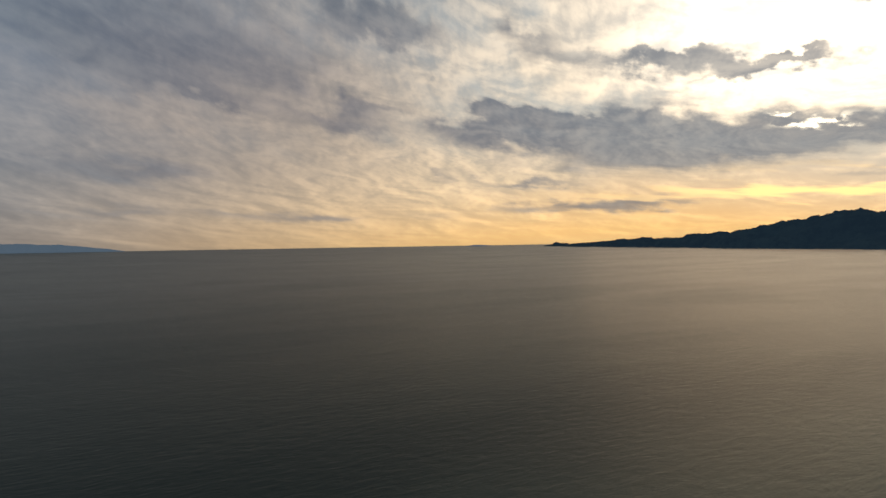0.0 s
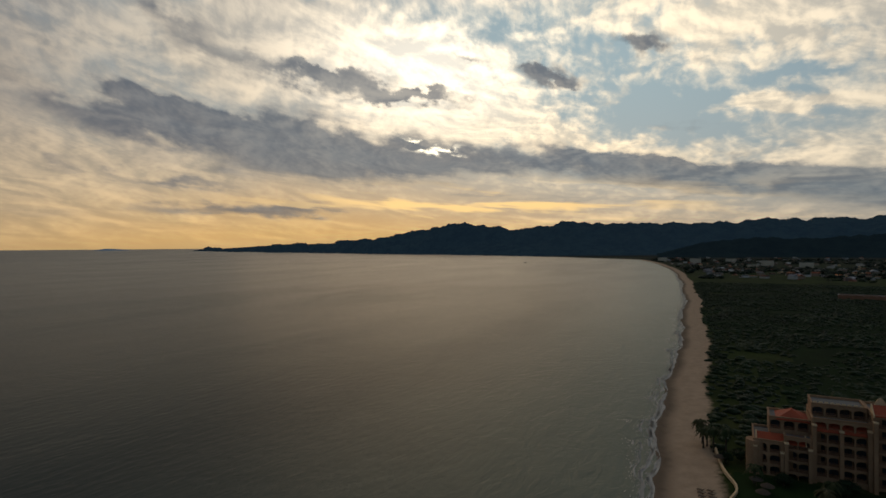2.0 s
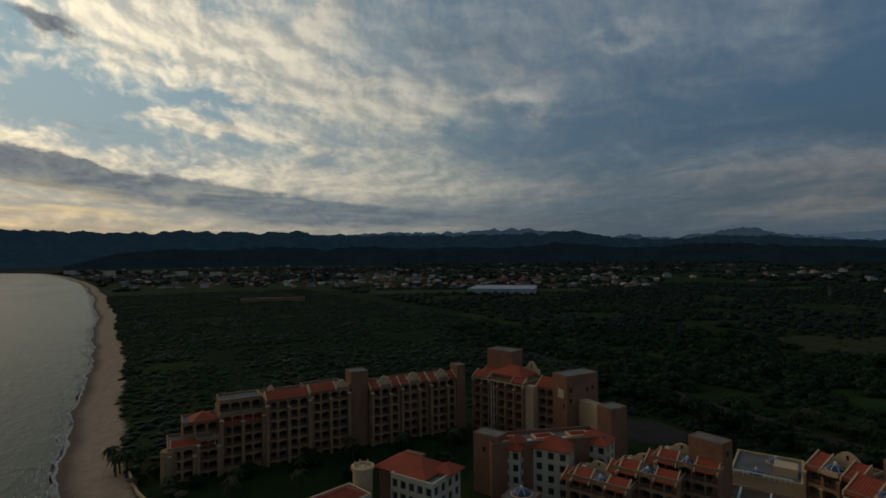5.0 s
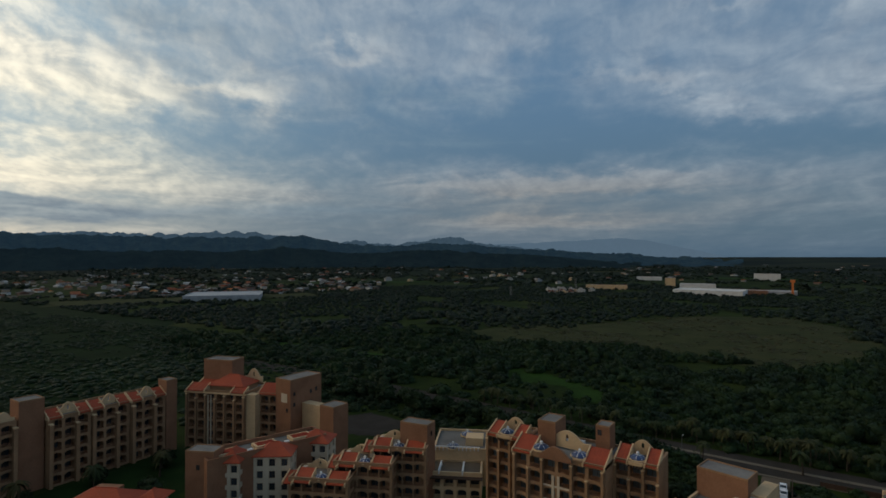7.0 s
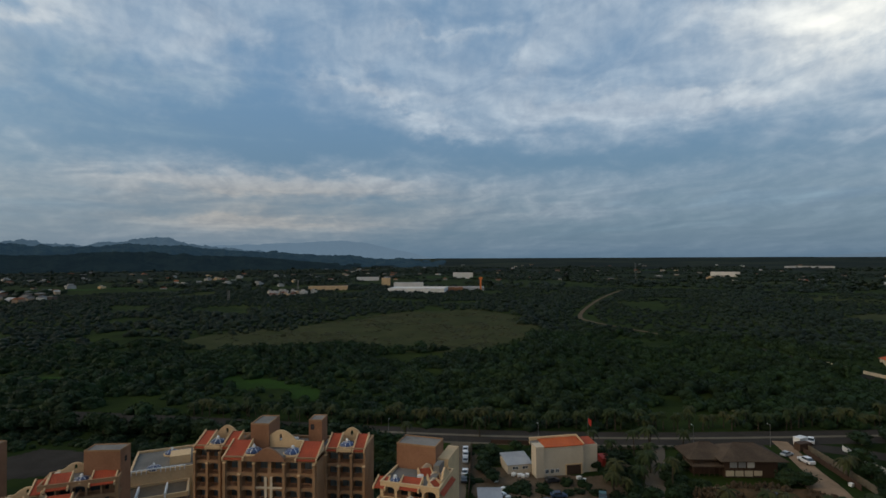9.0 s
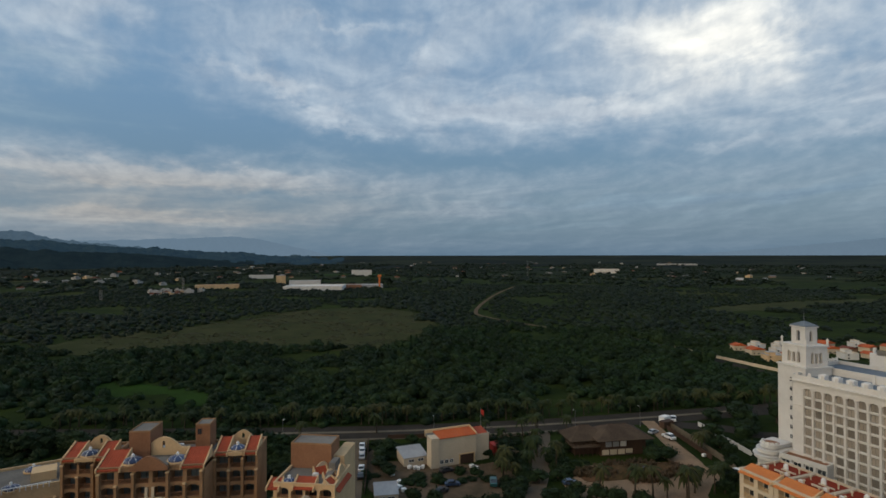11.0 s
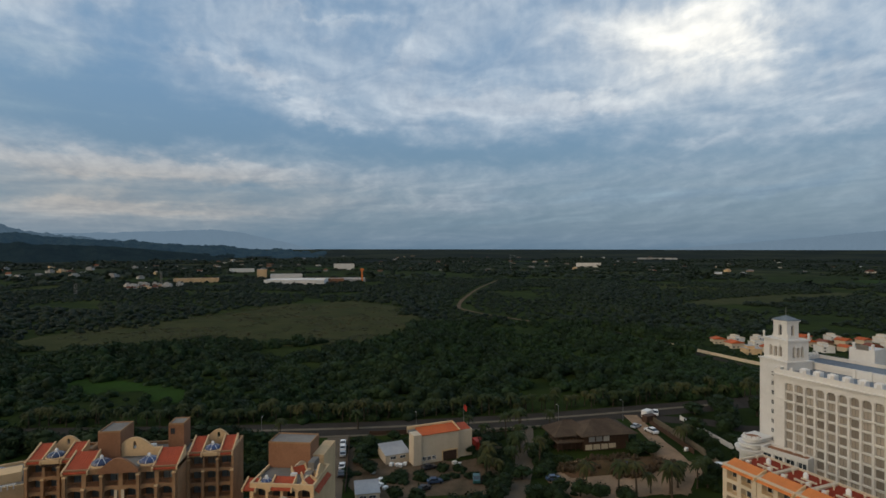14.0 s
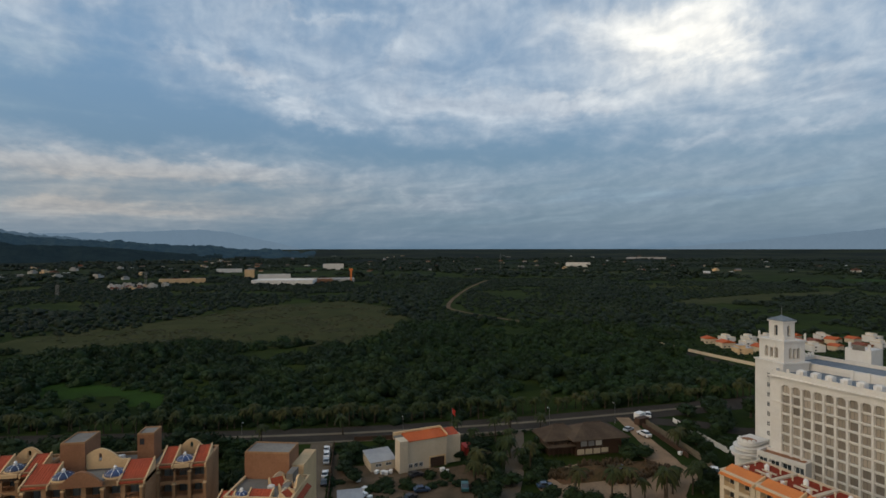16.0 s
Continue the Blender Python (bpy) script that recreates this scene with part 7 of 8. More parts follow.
def yard_hall():
    b = thing("hall", "cream windowless hall with an orange tiled roof", "building", (14.5, 161.6, ground_at(20, 164)), 15.5)
    m = Matrix.Identity(4)
    s = Shape()
    # main body with a stepped parapet behind the tiled slope
    s.box(2.6, 0, -0.5, 15.2, 5.8, 8.6)
    part("wall", s.mesh("wall", STUCCO_WHITE), b)
    part("corner_pier", Shape().box(0, -0.6, -0.5, 2.6, 3.2, 9.0).mesh("corner_pier", STUCCO_WHITE), b)
    part("side_wing", Shape().box(15.2, 0.8, -0.5, 20.0, 5.6, 8.2).mesh("side_wing", STUCCO_WHITE), b)
    lean_to(b, m, 2.7, 15.2, -0.3, 5.2, 8.65, 9.4, ROOF_HALL, copings=False)
    lean_to(b, m, 15.3, 19.6, 0.9, 5.4, 8.25, 9.0, ROOF_RED, copings=False)
    part("back_parapet", Shape().box(0.2, 5.2, 8.0, 15.4, 5.8, 9.9).mesh("back_parapet", STUCCO_CREAM), b)
    part("flat_roof", Shape().box(0.1, 3.2, 8.3, 2.6, 5.2, 9.0).mesh("flat_roof", TERRACE), b)
    cheek = Shape().prism([(0.0, 8.4), (0.0, 9.0), (5.2, 9.9), (5.2, 8.4)], 0.3, lambda p, q, d: (15.2 + d, p, q))
    part("roof_cheek", cheek.mesh("roof_cheek", STUCCO_CREAM), b)
    wm, pm = window_meshes(1.2, 1.2, WHITE_PAINT, GLASS)
    for x in (3.6, 5.2, 6.8):
        win = part("window", wm, b, pose(x, -0.03, 0.9))
        part("pane", pm, win)
    part("porch", Shape().box(9.4, -0.25, 2.9, 14.6, 0.0, 3.2).box(9.4, -0.25, 0, 9.7, 0.0, 2.9).box(14.3, -0.25, 0, 14.6, 0, 2.9).mesh("porch", STUCCO_CREAM), b)
    part("doorway", Shape().box(9.7, -0.04, 0, 14.3, -0.01, 2.9).mesh("doorway", DARK_WOOD), b)


def shed(x, y, turn, w, d, h, roof, label):
    b = thing("shed", label, "shed", (x, y, ground_at(x, y)), turn, "yard sheds")
    part("wall", Shape().box(0, 0, -0.3, w, d, h).mesh("wall", STUCCO_WHITE), b)
    part("roof", Shape().prism([(-0.2, h + 0.02), (d + 0.2, h + 0.9), (d + 0.2, h + 1.0), (-0.2, h + 0.14)], w + 0.4, lambda p, q, e: (e - 0.2, p, q)).mesh("roof", roof), b)
    s = Shape()
    for i in range(int(w / 0.6)):
        s.prism([(-0.2, h + 0.14), (d + 0.2, h + 1.0), (d + 0.2, h + 1.06), (-0.2, h + 0.2)], 0.08, lambda p, q, e, i=i: (e + 0.3 + i * 0.6, p, q))
    part("roof_rib", s.mesh("roof_rib", roof), b)
    wm, pm = window_meshes(1.8, 0.9, WHITE_PAINT, GLASS)
    for k in range(2):
        win = part("window", wm, b, pose(w * (0.3 + 0.4 * k), -0.03, h - 1.3))
        part("pane", pm, win)


def palapa():
    b = thing("restaurant", "two-storey restaurant under a wide weathered thatch roof", "building", (60.6, 162.4, ground_at(70, 167)), 3)
    hip_roof(b, Matrix.Identity(4), 8, 1.0, 25, 12, 5.6, 3.2, THATCH, 1.2)
    hip_roof(b, Matrix.Identity(4), 0, 4, 12, 13, 5.0, 3.4, THATCH, 1.0)
    hip_roof(b, Matrix.Identity(4), 0.6, 3.2, 9, 8, 3.2, 1.2, THATCH, 0.8)
    part("wall", Shape().box(9, 2.4, -0.3, 24.4, 11, 5.5).mesh("wall", DARK_WOOD), b)
    part("wing_wall", Shape().box(1, 5, -0.3, 9, 12, 4.9).mesh("wing_wall", DARK_WOOD), b)
    for k in range(4):
        part("white_panel", Shape().box(9.4 + k * 2.7, 2.2, 0.4 + (0.2 if k == 3 else 0), 11.7 + k * 2.7, 2.4, 2.0).mesh("white_panel", STUCCO_WHITE), b)
    for k in range(3):
        part("screen", Shape().box(10.6 + k * 2.5, 2.2, 2.9, 12.6 + k * 2.5, 2.4, 5.2).mesh("screen", HOTEL_WHITE if k == 2 else METAL_ROOF), b)
    for k in range(7):
        part("post", Shape().tube(0.6 + k * 1.5, 3.4, 0, 4.4, 0.14).mesh("post", DARK_WOOD), b)
    part("balcony_rail", Shape().box(0.4, 3.2, 2.4, 9, 3.4, 2.6).box(0.4, 3.2, 3.2, 9, 3.35, 3.3).mesh("balcony_rail", DARK_WOOD), b)


CAR_MESHES = {}


def car(x, y, turn, color, name, van=False, group="parked cars"):
    """A parked car with body, cabin, wheels and lamps."""
    if not CAR_MESHES:
        prof = [(-2.15, 0.35), (2.1, 0.35), (2.18, 0.62), (2.05, 0.86), (0.95, 0.98), (-1.9, 1.0), (-2.2, 0.9)]
        CAR_MESHES["body"] = Shape().prism(prof, 1.72, lambda a, c, d: (a, d - 0.86, c))
        top = [(0.95, 0.97), (0.35, 1.45), (-1.1, 1.47), (-1.85, 1.0)]
        CAR_MESHES["cabin"] = Shape().prism(top, 1.5, lambda a, c, d: (a, d - 0.75, c))
        CAR_MESHES["roof"] = Shape().box(-1.12, -0.72, 1.46, 0.36, 0.72, 1.52)
        w = Shape()
        n = 12
        w.v = [(0.31 * math.cos(2 * math.pi * i / n), s, 0.31 * math.sin(2 * math.pi * i / n)) for s in (-0.1, 0.1) for i in range(n)]
        w.f = [(i, (i + 1) % n, n + (i + 1) % n, n + i) for i in range(n)] + [tuple(range(n)), tuple(range(2 * n - 1, n - 1, -1))]
        CAR_MESHES["wheel"] = w.mesh("wheel", TYRE)
        CAR_MESHES["lamp"] = Shape().box(-0.03, -0.2, -0.07, 0.03, 0.2, 0.07).mesh("headlight", WHITE_PAINT)
        CAR_MESHES["glass"] = CAR_MESHES["cabin"].mesh("cabin_glass", GLASS)
    b = thing("parked_van" if van else "parked_car", f"{name} parked on the ground", "car", (x, y, ground_at(x, y) + 0.08), turn, group)
    if van:
        b.scale = (1.2, 1.15, 1.35)
    paint = CAR_MESHES.setdefault(name, material(name + " paint", color, 0.3, spec=0.6, bump=0.0, vary=0.06))
    part("body", CAR_MESHES["body"].mesh("body", paint), b)
    part("cabin", CAR_MESHES["glass"], b)
    part("roof", CAR_MESHES["roof"].mesh("roof", paint), b)
    for wx_, wy_ in ((1.35, 0.8), (1.35, -0.8), (-1.35, 0.8), (-1.35, -0.8)):
        part("wheel", CAR_MESHES["wheel"], b, pose(wx_, wy_, 0.31))
    for wy_ in (0.6, -0.6):
        part("headlight", CAR_MESHES["lamp"], b, pose(2.13, wy_, 0.7))


yard_hall()
shed(6.6, 163.4, 15, 7.6, 8, 2.6, METAL_ROOF, "low white shed with a pale metal roof")
shed(-1.8, 139.5, 4, 6.0, 6, 2.5, METAL_ROOF, "small white shed with a pale metal roof")
palapa()
WHITE_C, SILVER_C, BLUE_C, DARK_C, RED_C = (0.75, 0.75, 0.75), (0.4, 0.42, 0.44), (0.03, 0.06, 0.12), (0.03, 0.03, 0.035), (0.3, 0.03, 0.03)
for x, y, a, c, n, v in ((-6.2, 163, 88, WHITE_C, "white saloon car", 0), (-6.4, 172.5, 92, SILVER_C, "silver hatchback car", 0), (-6.5, 177.5, 90, WHITE_C, "white saloon car", 0), (-6.7, 182, 90, WHITE_C, "white saloon car", 0), (-6.2, 157.6, 90, DARK_C, "dark car", 0),
                        (19.0, 158.6, 20, DARK_C, "dark car", 0), (19.5, 149, 5, BLUE_C, "dark blue car", 0), (16, 145, 40, DARK_C, "dark car", 0), (52.4, 146, 0, BLUE_C, "dark blue car", 0), (78, 154, 80, DARK_C, "dark car", 0),
                        (99.5, 178, 100, WHITE_C, "white van", 1), (112, 197, 60, WHITE_C, "white van", 1), (3.4, 148, 40, WHITE_C, "white pickup car", 0), (103, 146.5, 60, WHITE_C, "white van", 1), (97, 184, 30, SILVER_C, "silver hatchback car", 0), (31, 148.5, 80, (0.02, 0.09, 0.09), "teal van", 1)):
    car(x, y, a, c, n, bool(v))

# low growth: weeds on the heap, shrubs in the grounds
gx, gy = jittered(56, 145, 92, 159, 1.1, RNG)
ok = (wobble(gx, gy, 3.0, 2.0) > -0.2) & (np.abs((gx - 74) / 18) + np.abs((gy - 152) / 8) < 1.15)
gx, gy = gx[ok], gy[ok]
sz = 0.8 * RNG.uniform(0.5, 1.5, len(gx))
scatter("heap_weeds", mid_crowns, gx, gy, sz, sz * 0.6 + 1.5, LEAF_WEED, "dry brown weeds over the earth heap", "weeds", RNG, 0.0)
gx, gy = jittered(-4, 128, 100, 192, 2.3, RNG)
ok = wobble(gx, gy, 6.0, 8.0) + 0.5 * wobble(gx, gy, 2.4, 3.0) > -0.1
for zone in ([(-6, 138), (33, 138), (33, 163), (13, 160), (13, 172), (37, 176), (37, 166), (43, 164), (43, 150), (-6, 150)], [(58, 160), (88, 160), (88, 178), (58, 178)], [(55, 128), (84, 128), (104, 146), (107, 196), (92, 196), (90, 158), (62, 160), (54, 150)], [(-4, 150), (12, 158), (12, 170), (2, 170)], [(-6, 186), (100, 184), (100, 194), (-6, 194)]):
    ok &= ~inside(zone, gx, gy)
ok &= off_line(gx, gy, np.array([(36, 130), (39, 138), (43.5, 148), (47.5, 158), (53, 175), (58, 191)], float)) > 4.2
gx, gy = gx[ok], gy[ok]
sz = 1.5 * RNG.uniform(0.5, 1.6, len(gx))
scatter("yard_shrubs", fine_crowns, gx, gy, sz, sz * RNG.uniform(0.6, 1.1, len(gx)), LEAF_SHRUB, "dark green shrubs and undergrowth in the grounds", "shrubs", RNG)

# flag pole, mound, fences, containers
fp = thing("flagpole", "tall steel flagpole with a red flag", "flagpole", (33.2, 180, ground_at(33, 180)))
part("pole", Shape().tube(0, 0, 0, 12.5, 0.09, 0.05, 8).mesh("pole", STEEL), fp)
fl = Shape()
for i in range(4):
    a, b_ = i * 0.28, (i + 1) * 0.28
    fl.poly((a, 0.12 * math.sin(i * 1.3), 12.3 - 0.22 * i), (b_, 0.12 * math.sin((i + 1) * 1.3), 12.3 - 0.22 * (i + 1)), (b_ - 0.1, 0.12 * math.sin((i + 1) * 1.3), 10.7 - 0.3 * (i + 1)), (a - 0.1, 0.12 * math.sin(i * 1.3), 10.7 - 0.3 * i))
part("flag", fl.mesh("flag", RED_PAINT), fp)

mv, mf = [], []
for i in range(40):
    for j in range(18):
        u, w = i / 39, j / 17
        x, y = 57 + 34 * u, 146.6 + 10.5 * w + 1.5 * u
        hgt = 1.7 * math.sin(math.pi * u) ** 0.5 * math.sin(math.pi * w) ** 0.6 * (0.7 + 0.6 * noise.noise(Vector((x * 0.25, y * 0.25, 3)))) + 0.25 * noise.noise(Vector((x, y, 0)))
        mv.append((x, y, ground_at(x, y) + max(hgt, -0.2)))
for i in range(39):
    for j in range(17):
        mf.append((i * 18 + j, (i + 1) * 18 + j, (i + 1) * 18 + j + 1, i * 18 + j + 1))
tagged(new("earth_heap", mesh_of("earth_heap", mv, mf, MOUND)), "low brown heap of earth and dry weeds", "earth heap", kind="stuff")


def fence(line, h, mat, label, gap=3.0, name="fence"):
    x0, y0 = line[0]
    b = thing(name, label, "fence", (x0, y0, ground_at(x0, y0)), 0)
    post = Shape().box(-0.14, -0.14, -0.3, 0.14, 0.14, h + 0.15).mesh("post", mat)
    for (ax, ay), (bx, by) in zip(line, line[1:]):
        d = math.hypot(bx - ax, by - ay)
        n = max(1, round(d / gap))
        turn = math.degrees(math.atan2(by - ay, bx - ax))
        panel = Shape().box(0.14, -0.06, -0.3, d / n - 0.14, 0.06, h).mesh("panel", mat)
        for i in range(n):
            q = pose(ax + (bx - ax) * i / n - x0, ay + (by - ay) * i / n - y0, 0, 0, 0, turn)
            part("post", post, b, q)
            part("panel", panel, b, q)


fence([(106.5, 189.5), (106, 170), (105.3, 157.4), (103.5, 147)], 2.0, KERB, "long pale concrete boundary wall")
fence([(104, 187), (103.4, 170), (102.6, 158)], 1.6, DARK_WOOD, "dark mesh-covered site fence")
fence([(118, 190), (117.5, 172), (117.2, 158)], 1.6, HOTEL_WHITE, "white garden wall of the hotel")
fence([(22, 186.2), (36, 185.6), (56, 188.0)], 0.9, KERB, "low pale wall beside the road")
fence([(-4.6, 186), (-4.6, 152), (-4.8, 146)], 1.8, DARK_WOOD, "dark fence beside the parking lane")
fence([(2, 189), (20, 188.6)], 1.6, DARK_WOOD, "dark fence along the road")
fence([(36, 172), (43, 170.6), (50, 168)], 1.0, KERB, "low pale garden wall")


def box_thing(name, label, x, y, w, d, h, turn, mat, category, group=""):
    b = thing(name, label, category, (x, y, ground_at(x, y) + 0.02), turn, group)
    part("body", Shape().box(0, 0, 0.1, w, d, h).mesh("body", mat), b)
    part("lid", Shape().box(-0.06, -0.06, h, w + 0.06, d + 0.06, h + 0.1).mesh("lid", mat), b)
    part("skid", Shape().box(0.2, 0.05, 0, 0.5, d - 0.05, 0.1).box(w - 0.5, 0.05, 0, w - 0.2, d - 0.05, 0.1).mesh("skid", STEEL), b)


box_thing("skip_container", "dark red rubbish container beside the hall", 35.8, 170.5, 4, 4.5, 2.6, 8, RED_PAINT, "container")
box_thing("container", "blue-black steel site container", 103.4, 188, 5, 2.4, 2.4, 20, DARK_WOOD, "container", "site containers")
box_thing("container", "white steel site container", 106.5, 193.5, 4, 2.4, 2.4, 30, WHITE_PAINT, "container", "site containers")
for x, y in ((9.6, 161.2), (11.2, 160.6), (12.4, 161.4), (8.2, 161.6), (26.6, 160.4), (4.5, 151.5), (2.4, 157.2), (101.6, 160.5), (5.6, 146.2), (28.2, 158.6)):
    box_thing("crate", "white plastic crate in the yard", x, y, 1.3, 0.9, 0.8, random.uniform(0, 90), WHITE_PAINT, "crate", "yard crates")
for x in (1, 3, 5, 6):
    lp = thing("street_lamp", "steel street lamp beside the road", "lamp", (-60 + x * 26, float(np.interp(-60 + x * 26, ROAD_LINE[:7, 0], ROAD_LINE[:7, 1])) - 9.2, ground_at(-60 + x * 26, 190)), 90, "street lamps")
    part("pole", Shape().tube(0, 0, 0, 7.5, 0.09, 0.06, 8).mesh("pole", STEEL), lp)
    part("arm", Shape().box(0, -0.04, 7.4, 1.6, 0.04, 7.5).mesh("arm", STEEL), lp)
    part("lamp_head", Shape().box(1.2, -0.15, 7.3, 1.9, 0.15, 7.42).mesh("lamp_head", WHITE_PAINT), lp)

# beach things
def parasol(x, y):
    b = thing("thatch_parasol", "round thatched beach parasol", "parasol", (x, y, ground_at(x, y)), 0, "beach parasols")
    part("pole", Shape().tube(0, 0, 0, 2.4, 0.06, 0.06, 6).mesh("pole", DARK_WOOD), b)
    part("canopy", Shape().turned([(1.7, 1.95), (1.75, 2.05), (0.9, 2.55), (0.08, 2.95)], sides=12).mesh("canopy", THATCH), b)


def lounger(x, y, a):
    b = thing("sun_lounger", "dark wooden sun lounger on the sand", "lounger", (x, y, ground_at(x, y)), a, "beach loungers")
    part("bed", Shape().box(-0.95, -0.33, 0.3, 0.4, 0.33, 0.38).mesh("bed", DARK_WOOD), b)
    part("backrest", Shape().prism([(0.4, 0.3), (0.4, 0.38), (1.0, 0.8), (1.0, 0.72)], 0.66, lambda p, q, d: (p, d - 0.33, q)).mesh("backrest", DARK_WOOD), b)
    for lx in (-0.85, 0.3):
        for ly in (-0.28, 0.28):
            part("leg", Shape().box(lx - 0.04, ly - 0.04, 0, lx + 0.04, ly + 0.04, 0.3).mesh("leg", DARK_WOOD), b)


for i in range(9):
    for j in range(2):
        lounger(-160 + i * 2.1, -3.4 + 0.3 * i + j * 2.4, 75)
for x, y in ((-168, 9.5), (-164.5, 12), (-160, 10.8), (-181, 0.5)):
    parasol(x, y)

# a small boat on the bay
bt = thing("fishing_boat", "small dark fishing boat at anchor on the bay", "boat", (-1992, -725, float(lift(2120)) - 0.3), 70)
hull = Shape()
for k, (hw, zk) in enumerate(((1.4, 0.0), (2.0, 1.0), (2.2, 1.6))):
    hull.v += [(-7, -hw * 0.8, zk), (5, -hw, zk), (9 - (2 - k), 0, zk + 0.4), (5, hw, zk), (-7, hw * 0.8, zk)]
hull.f = [(k * 5 + i, k * 5 + (i + 1) % 5, (k + 1) * 5 + (i + 1) % 5, (k + 1) * 5 + i) for k in range(2) for i in range(5)] + [(10, 11, 12, 13, 14), (4, 3, 2, 1, 0)]
part("hull", hull.mesh("hull", DARK_WOOD), bt)
part("cabin", Shape().box(-4, -1.3, 1.6, 1, 1.3, 4.0).box(-4.3, -1.5, 4.0, 1.6, 1.5, 4.15).mesh("cabin", WHITE_PAINT), bt)
part("mast", Shape().tube(-1, 0, 4.15, 8.5, 0.08, 0.05, 6).mesh("mast", STEEL), bt)


# ---- the far town ----
def facing(x, y):
    return math.degrees(math.atan2(x, -y))


def house_kit(w, d, h, roof, wall, flat, seed):
    r = random.Random(seed)
    parts = {}
    parts["wall"] = Shape().box(0, 0, -1, w, d, h).box(w * 0.15, d * 0.2, h, w * 0.6, d * 0.8, h + (2.6 if flat else 0.0) + 0.01).mesh("wall", wall)
    if flat:
        parts["roof"] = Shape().box(-0.2, -0.2, h, w * 0.14, d + 0.2, h + 0.35).box(w * 0.62, -0.2, h, w + 0.2, d + 0.2, h + 0.35).box(w * 0.13, d * 0.18, h + 2.6, w * 0.62, d * 0.82, h + 2.9).mesh("roof", roof)
    else:
        parts["roof"] = Shape().prism([(-0.6, h), (w / 2, h + 0.24 * w), (w + 0.6, h), (w + 0.6, h - 0.2), (-0.6, h - 0.2)], d + 1.0, lambda a, b, e: (a, e - 0.5, b)).mesh("roof", roof)
    n = max(2, int(w / 3.2))
    parts["window"] = Shape().box(-0.6, -0.05, 0, 0.6, 0.0, 1.3).mesh("window", GLASS)
    spots = [(w * (i + 0.5) / n, 0.0, z + 1.0) for i in range(n) for z in [3.0 * k for k in range(max(1, int(h / 3)))]]
    return parts, spots


TOWN_WHITE = material("weathered white render", (0.46, 0.44, 0.40), 0.9, (0.34, 0.32, 0.29), spec=0.05)
TOWN_ROOF = tile_material("weathered red tiles", (0.24, 0.07, 0.035), (0.16, 0.05, 0.03))
WALLS = [TOWN_WHITE, STUCCO_CREAM, TOWN_WHITE, STUCCO, material("grey render", (0.42, 0.41, 0.39), 0.9), material("pink render", (0.55, 0.33, 0.26), 0.9)]
KITS = [house_kit(9, 8, 3.4, TOWN_ROOF, WALLS[0], False, 1), house_kit(11, 9, 6.2, METAL_ROOF, WALLS[1], True, 2), house_kit(8, 10, 6.0, TOWN_WHITE, WALLS[2], True, 3),
        house_kit(12, 8, 3.6, TOWN_ROOF, WALLS[3], False, 4), house_kit(10, 10, 5.8, TERRACE, WALLS[4], True, 5), house_kit(14, 10, 6.4, ROOF_ORANGE, WALLS[1], False, 6), house_kit(9, 9, 3.2, METAL_ROOF, WALLS[5], False, 7)]
KITS += [house_kit(9, 9, 6.2, STUCCO_WHITE, HOTEL_WHITE, True, 8), house_kit(10, 8, 5.4, ROOF_HALL, STUCCO_WHITE, False, 9)]
HOUSE_LABELS = ["small white town house with a red pitched roof", "cream two-storey town house with a flat roof", "white two-storey town house with a roof room", "low ochre town house with a red roof",
                "grey rendered town house with a flat roof", "long cream town house with an orange roof", "low pink town house with a pale metal roof",
                "white flat-roofed villa with a roof room", "white villa with a terracotta tiled roof"]


def house(x, y, kind, turn, scale=1.0, group="town houses"):
    kit, spots = KITS[kind]
    b = thing("house", HOUSE_LABELS[kind], "house", (x, y, ground_at(x, y)), turn, group)
    b.scale = (scale, scale, scale * 0.72)
    part("wall", kit["wall"], b)
    part("roof", kit["roof"], b)
    for s in spots[:2] if math.hypot(x, y) < 1300 else spots[:1]:
        part("window", kit["window"], b, pose(*s))


random.seed(21)


def town_spot(a0, a1, near_r, far_r):
    """A place in the town, spread evenly as the eye sees it from the shore."""
    while True:
        a, r = random.uniform(a0, a1), 1 / random.uniform(1 / far_r, 1 / near_r)
        x, y = -math.sin(radians(a)) * r, math.cos(radians(a)) * r
        if float(shore_distance(x, y)) > 45 and r > np.interp(a, (45, 58, 72, 84, 97), (1000, 930, 1050, 1150, 1300)):
            return x, y


for i in range(120):
    x, y = town_spot(54, 97, 900, 2000)
    house(x, y, random.randrange(7), facing(x, y) + random.uniform(-50, 50), random.uniform(0.5, 0.85))


